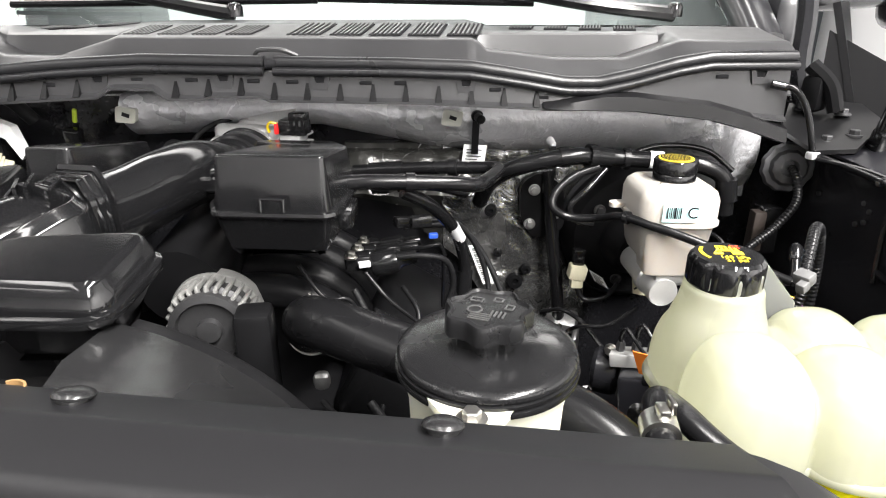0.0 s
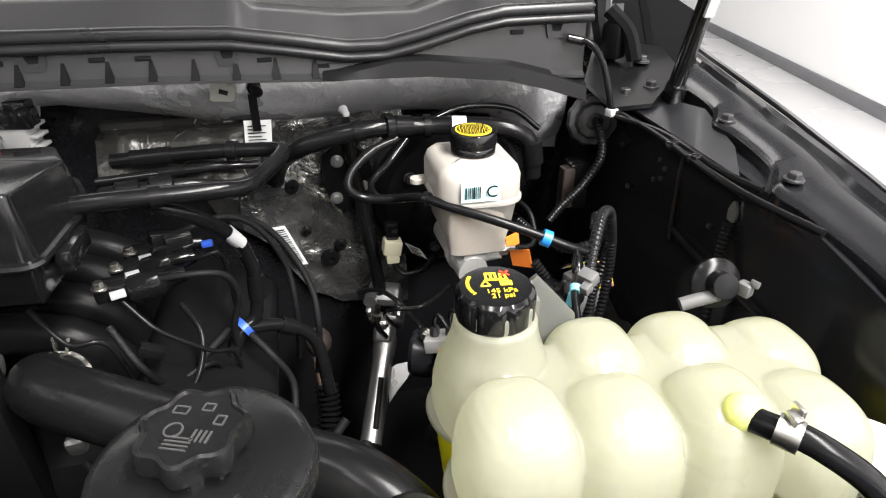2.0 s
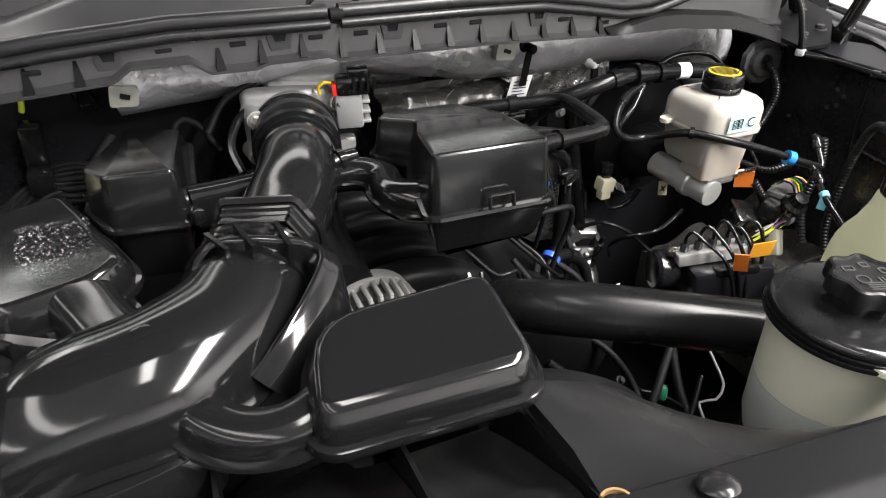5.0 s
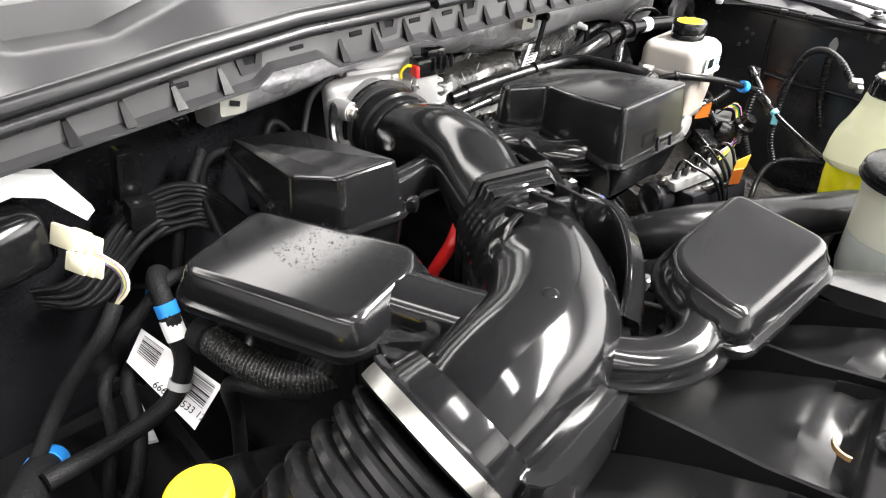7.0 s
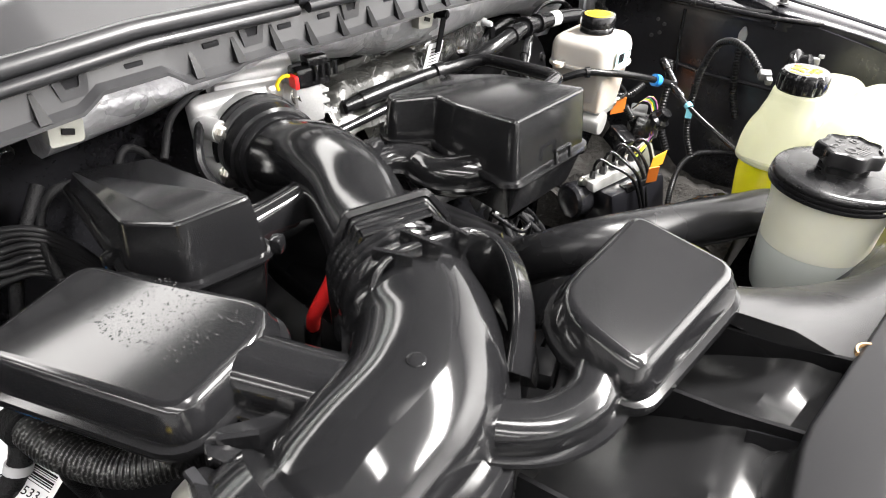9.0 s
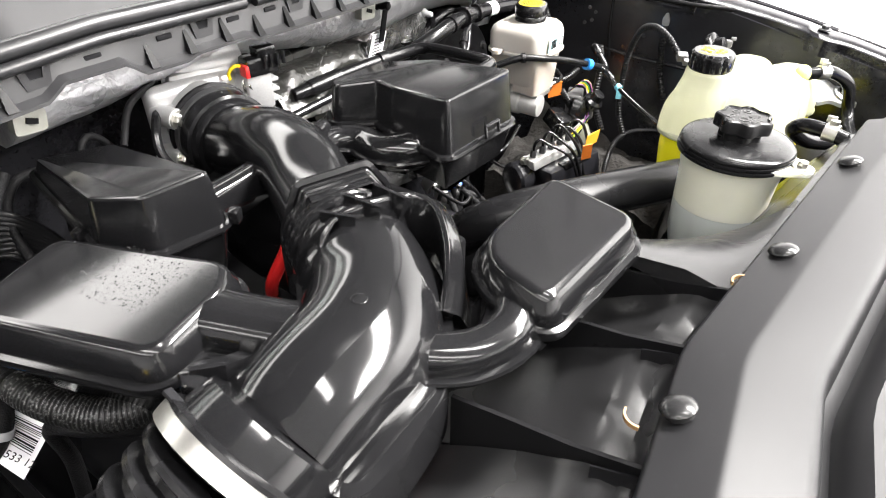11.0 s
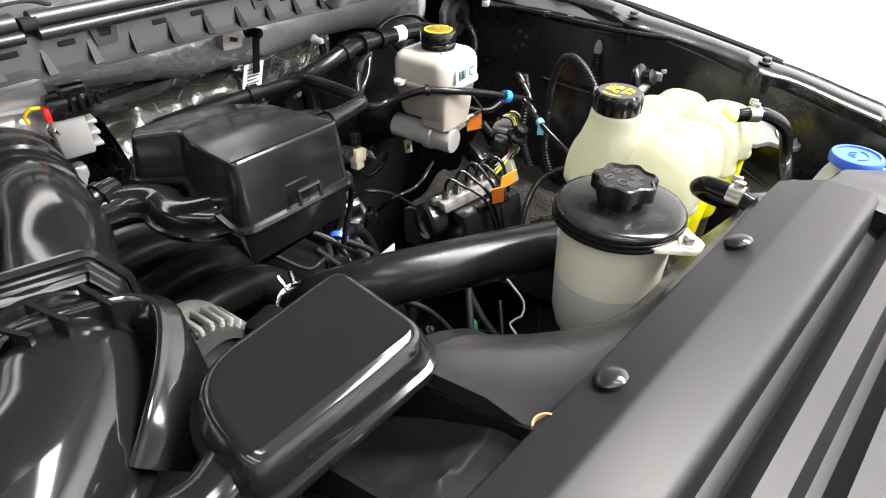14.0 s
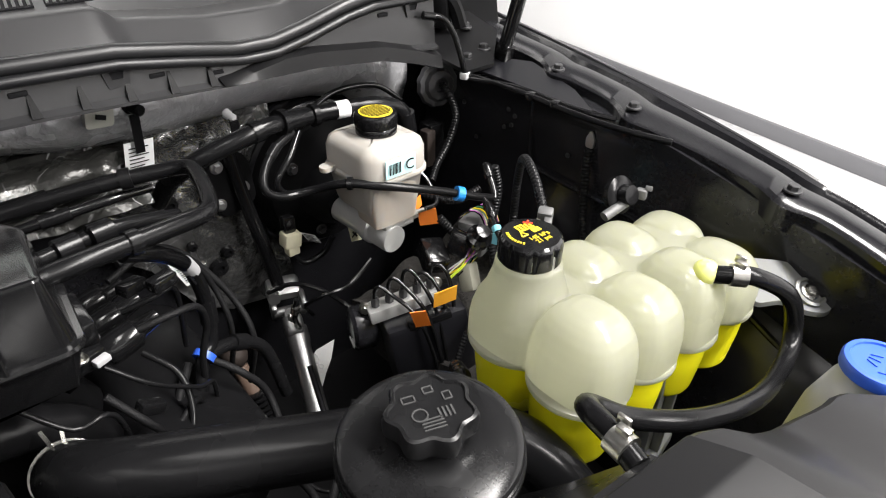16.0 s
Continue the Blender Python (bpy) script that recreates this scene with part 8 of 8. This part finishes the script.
    for k in range(6):
        bm = B()
        tube(bm, [(-0.618 + 0.002 * k, 0.824, 1.244), (-0.606 + 0.001 * k, 0.808 - 0.002 * k, 1.238), (-0.604, 0.800 - 0.002 * k, 1.222), (-0.618, 0.798, 1.205)], 0.0014, 6)
        part("wire", bm, (PURPLE, GREEN, PALE_GREY, LIME, PURPLE, BEIGE)[k], f)
    bm = B()
    tube(bm, [(-0.616, 0.798, 1.208), (-0.635, 0.79, 1.19), (-0.66, 0.80, 1.16), (-0.69, 0.81, 1.12), (-0.74, 0.80, 1.06), (-0.80, 0.78, 1.0)], 0.007, 12)
    part("loom", bm, TAPE, f)
    # bundle of corrugated cables and harness on the passenger side
    for i in range(10):
        o = 0.0085 * i
        t = thing("cable_bundle", (-0.60, 0.80, 1.1), "black corrugated cables bundled beside the resonator", "wiring", "cable bundle")
        bm = B()
        g = i / 9
        a, b, c, d_ = V(-0.625, 0.885, 1.19), V(-0.562, 0.895, 1.234), V(-0.523, 0.887, 1.247), V(-0.489, 0.867, 1.245)
        a2, b2, c2, d2 = V(-0.615, 0.877, 1.165), V(-0.555, 0.876, 1.203), V(-0.518, 0.867, 1.213), V(-0.499, 0.852, 1.208)
        j = V(0.003 * math.sin(i * 7.1), 0.004 * math.sin(i * 3.3), 0.003 * math.cos(i * 5.7))
        tube(bm, [tuple(V(-0.658, 0.905, 1.185 - 0.02 * g)), tuple(a.lerp(a2, g) + j), tuple(b.lerp(b2, g) - j), tuple(c.lerp(c2, g) + j), tuple(d_.lerp(d2, g)), (-0.46, 0.85, 1.20 - 0.03 * g), (-0.45, 0.84, 1.14)], 0.0036, 10)
        part("cable", bm, LOOM, t)
    h = thing("taped_harness", (-0.58, 0.77, 1.05), "taped harness with blue tape and white label band", "wiring")
    bm = B()
    tube(bm, [(-0.53, 0.875, 1.08), (-0.545, 0.865, 1.14), (-0.562, 0.842, 1.188), (-0.575, 0.812, 1.203), (-0.580, 0.789, 1.186), (-0.582, 0.780, 1.169), (-0.586, 0.77, 1.135), (-0.61, 0.765, 1.105), (-0.66, 0.77, 1.09), (-0.72, 0.76, 1.10)], 0.009, 14)
    part("sheath", bm, TAPE, h)
    bm = B()
    lathe(bm, [(0.0088, -0.006), (0.0100, -0.006), (0.0100, 0.006), (0.0088, 0.006)], (-0.580, 0.789, 1.186), (-0.05, -0.45, -0.8), 18)
    part("blue_band", bm, BLUE_CLIP, h, "light blue tape band")
    bm = B()
    lathe(bm, [(0.0088, -0.010), (0.0096, -0.010), (0.0096, 0.010), (0.0088, 0.010)], (-0.582, 0.780, 1.169), (-0.05, -0.45, -0.8), 18)
    part("label_band", bm, LABEL, h, "white printed band")
    bm = B()
    lathe(bm, [(0.0088, -0.004), (0.0105, -0.004), (0.0105, 0.004)], (-0.596, 0.767, 1.117), (-0.5, -0.1, -0.8), 14)
    part("tie", bm, PALE_GREY, h)
    for pts, r in (([(-0.50, 0.86, 1.12), (-0.53, 0.845, 1.17), (-0.56, 0.825, 1.19), (-0.588, 0.815, 1.18), (-0.62, 0.82, 1.15), (-0.615, 0.86, 1.08)], 0.007), ([(-0.53, 0.65, 1.14), (-0.56, 0.665, 1.16), (-0.575, 0.70, 1.15), (-0.57, 0.72, 1.08), (-0.585, 0.72, 1.0), (-0.62, 0.72, 0.93)], 0.007),
                   ([(-0.52, 0.62, 1.13), (-0.54, 0.60, 1.10), (-0.56, 0.56, 1.07), (-0.60, 0.53, 1.06)], 0.006), ([(-0.58, 0.84, 1.06), (-0.61, 0.825, 1.115), (-0.63, 0.80, 1.12), (-0.645, 0.765, 1.08), (-0.68, 0.75, 1.03), (-0.75, 0.76, 1.0)], 0.007),
                   ([(-0.70, 0.82, 1.36), (-0.66, 0.86, 1.36), (-0.62, 0.88, 1.345), (-0.60, 0.90, 1.31)], 0.010), ([(-0.47, 0.90, 1.27), (-0.50, 0.88, 1.24), (-0.525, 0.872, 1.20), (-0.54, 0.87, 1.14), (-0.53, 0.88, 1.07)], 0.006),
                   ([(-0.61, 0.85, 1.07), (-0.635, 0.82, 1.125), (-0.652, 0.795, 1.125), (-0.66, 0.78, 1.09), (-0.68, 0.77, 1.05), (-0.70, 0.77, 0.98)], 0.006)):
        t = thing("wiring_loom", pts[-1], "black taped wiring loom at the bay side", "wiring", "side wiring looms")
        bm = B()
        tube(bm, pts, r, 12)
        part("sheath", bm, TAPE, t)
    b = thing("barcode_tag", (-0.60, 0.75, 1.06), "white barcode tag tied to the harness", "tag")
    tl, tr, br_, bl = V(-0.600, 0.816, 1.158), V(-0.565, 0.751, 1.103), V(-0.604, 0.739, 1.082), V(-0.624, 0.805, 1.139)
    n = (tr - tl).cross(bl - tl).normalized()
    if n.dot(V(-0.1, -0.4, 0.4)) < 0:
        n = -n
    bm = B()
    loft(bm, [[tl, tr, br_, bl], [q - n * 0.0008 for q in (tl, tr, br_, bl)]])
    part("card", bm, LABEL, b)
    at = lambda u, v: tl.lerp(tr, u).lerp(bl.lerp(br_, u), v) + n * 0.0005
    rnd = random.Random(9)
    for v0, v1, u0, u1 in ((0.10, 0.62, 0.06, 0.30), (0.08, 0.60, 0.52, 0.95)):
        v = v0
        while v < v1:
            w = 0.010 + 0.035 * rnd.random() ** 2
            q = [at(u0, v), at(u1, v), at(u1, v + w), at(u0, v + w)]
            bm = B()
            loft(bm, [q, [a - n * 0.0004 for a in q]])
            part("bar", bm, INK_AND_SHADE, b)
            v += w + 0.012 + 0.025 * rnd.random()
    words("6667 14533 12", 0.0095, basis(at(0.70, 0.80) + n * 0.0002, tr - tl, tl - bl), INK_AND_SHADE, b)
    k = thing("blue_wiring_plug", (-0.556, 0.93, 1.10), "bright blue plug on a dark loom", "connector")
    bm = B()
    box(bm, (-0.556, 0.915, 1.120), (0.012, 0.016, 0.022), (20, 10, 0), bevel=0.003)
    part("shell", bm, BLUE_CLIP, k)
    bm = B()
    tube(bm, [(-0.556, 0.915, 1.13), (-0.575, 0.92, 1.135), (-0.60, 0.91, 1.13)], 0.004, 8)
    part("lead", bm, LOOM, k)
    y = thing("lime_wire_tag", (-0.547, 0.915, 1.30), "small lime tag on a black plug lead", "tag")
    bm = B()
    box(bm, (-0.547, 0.912, 1.315), (0.006, 0.006, 0.022), (10, 15, 0), bevel=0.002)
    part("sleeve", bm, LIME, y)
    bm = B()
    box(bm, (-0.548, 0.90, 1.27), (0.022, 0.02, 0.06), (12, 8, 0), bevel=0.004)
    box(bm, (-0.55, 0.885, 1.235), (0.026, 0.02, 0.03), (12, 8, 0), bevel=0.003)
    part("plug", bm, SATIN, y)
    s = thing("firewall_stud", (-0.49, 0.90, 1.32), "black capped stud beside the blanket", "stud")
    bm = B()
    lathe(bm, [(0.013, 0), (0.013, 0.006), (0.009, 0.008), (0.009, 0.03), (0.006, 0.034)], (-0.487, 0.925, 1.315), (0.1, -1, -0.3), 18)
    part("cap", bm, GLOSS, s)
    wl = thing("wheelhouse_liner", (-0.75, 0.75, 0.92), "ribbed black plastic wheelhouse liner deep in the bay", "wheelhouse liner")
    bm = B()
    rings = []
    for x in np.arange(-1.06, -0.44, 0.02):
        rings.append([V(x, 0.30, 0.93), V(x, 0.45, 0.95 + 0.006 * math.sin(x * 60)), V(x, 0.70, 0.97 + 0.01 * math.sin(x * 40)), V(x, 0.935, 0.99), V(x, 0.935, 0.97), V(x, 0.30, 0.91)])
    loft(bm, rings)
    part("skin", bm, SHROUD, wl)
    for x in (-0.60, -0.68, -0.76):
        bm = B()
        box(bm, (x, 0.62, 0.985), (0.012, 0.5, 0.03), (2, 0, 0), bevel=0.003)
        part("rib", bm, SHROUD, wl)
    bt = thing("battery_tray", (-0.66, 0.62, 0.95), "black plastic battery tray wall", "battery tray")
    bm = B()
    box(bm, (-0.62, 0.58, 1.02), (0.16, 0.20, 0.16), (0, 0, -28), bevel=0.012)
    part("wall", bm, SATIN, bt)
    p = thing("yellow_cap", (-0.662, 0.527, 1.18), "round yellow filler cap", "cap")
    bm = B()
    lathe(bm, [(0.016, 0.0), (0.017, 0.002), (0.017, 0.010), (0.015, 0.012), (0.001, 0.012)], (-0.662, 0.527, 1.262), n=28)
    part("top", bm, YELLOW, p)
    bm = B()
    rod(bm, (-0.662, 0.527, 1.18), (-0.662, 0.527, 1.264), 0.011, 18)
    part("stem", bm, SATIN, p)


def edge_bits():
    for c, a in (((-0.2405, 0.2895, 1.272), 20), ((-0.4035, 0.3100, 1.275), -50)):
        t = thing("locating_tab", c, "small tan plastic tab on the shroud edge", "tab", "shroud edge tabs")
        bm = B()
        path = []
        for k in range(7):
            b = radians(a + 18 * (k - 3))
            path.append((c[0] + 0.009 * math.sin(b), c[1] + 0.009 * math.cos(b) - 0.008, c[2] + 0.001))
        sweep(bm, path, lambda i, n: [(-0.0007, -0.003), (0.0007, -0.003), (0.0007, 0.0002), (-0.0007, 0.0002)])
        part("strip", bm, TAN, t)
    h = hose_thing("coolant_return_hose", [(-0.64, 0.90, 0.98), (-0.69, 0.86, 1.02), (-0.719, 0.80, 1.075), (-0.75, 0.74, 1.10), (-0.80, 0.70, 1.10)], 0.016, "dark hose with light blue tape at the bay side", "hose", TAPE, bands=[(0.52, 0.022, 1.06, BLUE_CLIP, "tape_band")], n=18)
    b = thing("body_strip", (-0.615, 0.92, 0.985), "pale grey sealed body edge low in the bay", "body strip")
    bm = B()
    slab(bm, [V(-0.622, 0.93, 0.998), V(-0.606, 0.93, 0.998), V(-0.620, 0.835, 0.996), V(-0.634, 0.842, 0.996)], 0.004)
    part("strip", bm, PALE_GREY, b)


engine()
right_wiring()
left_side()
edge_bits()
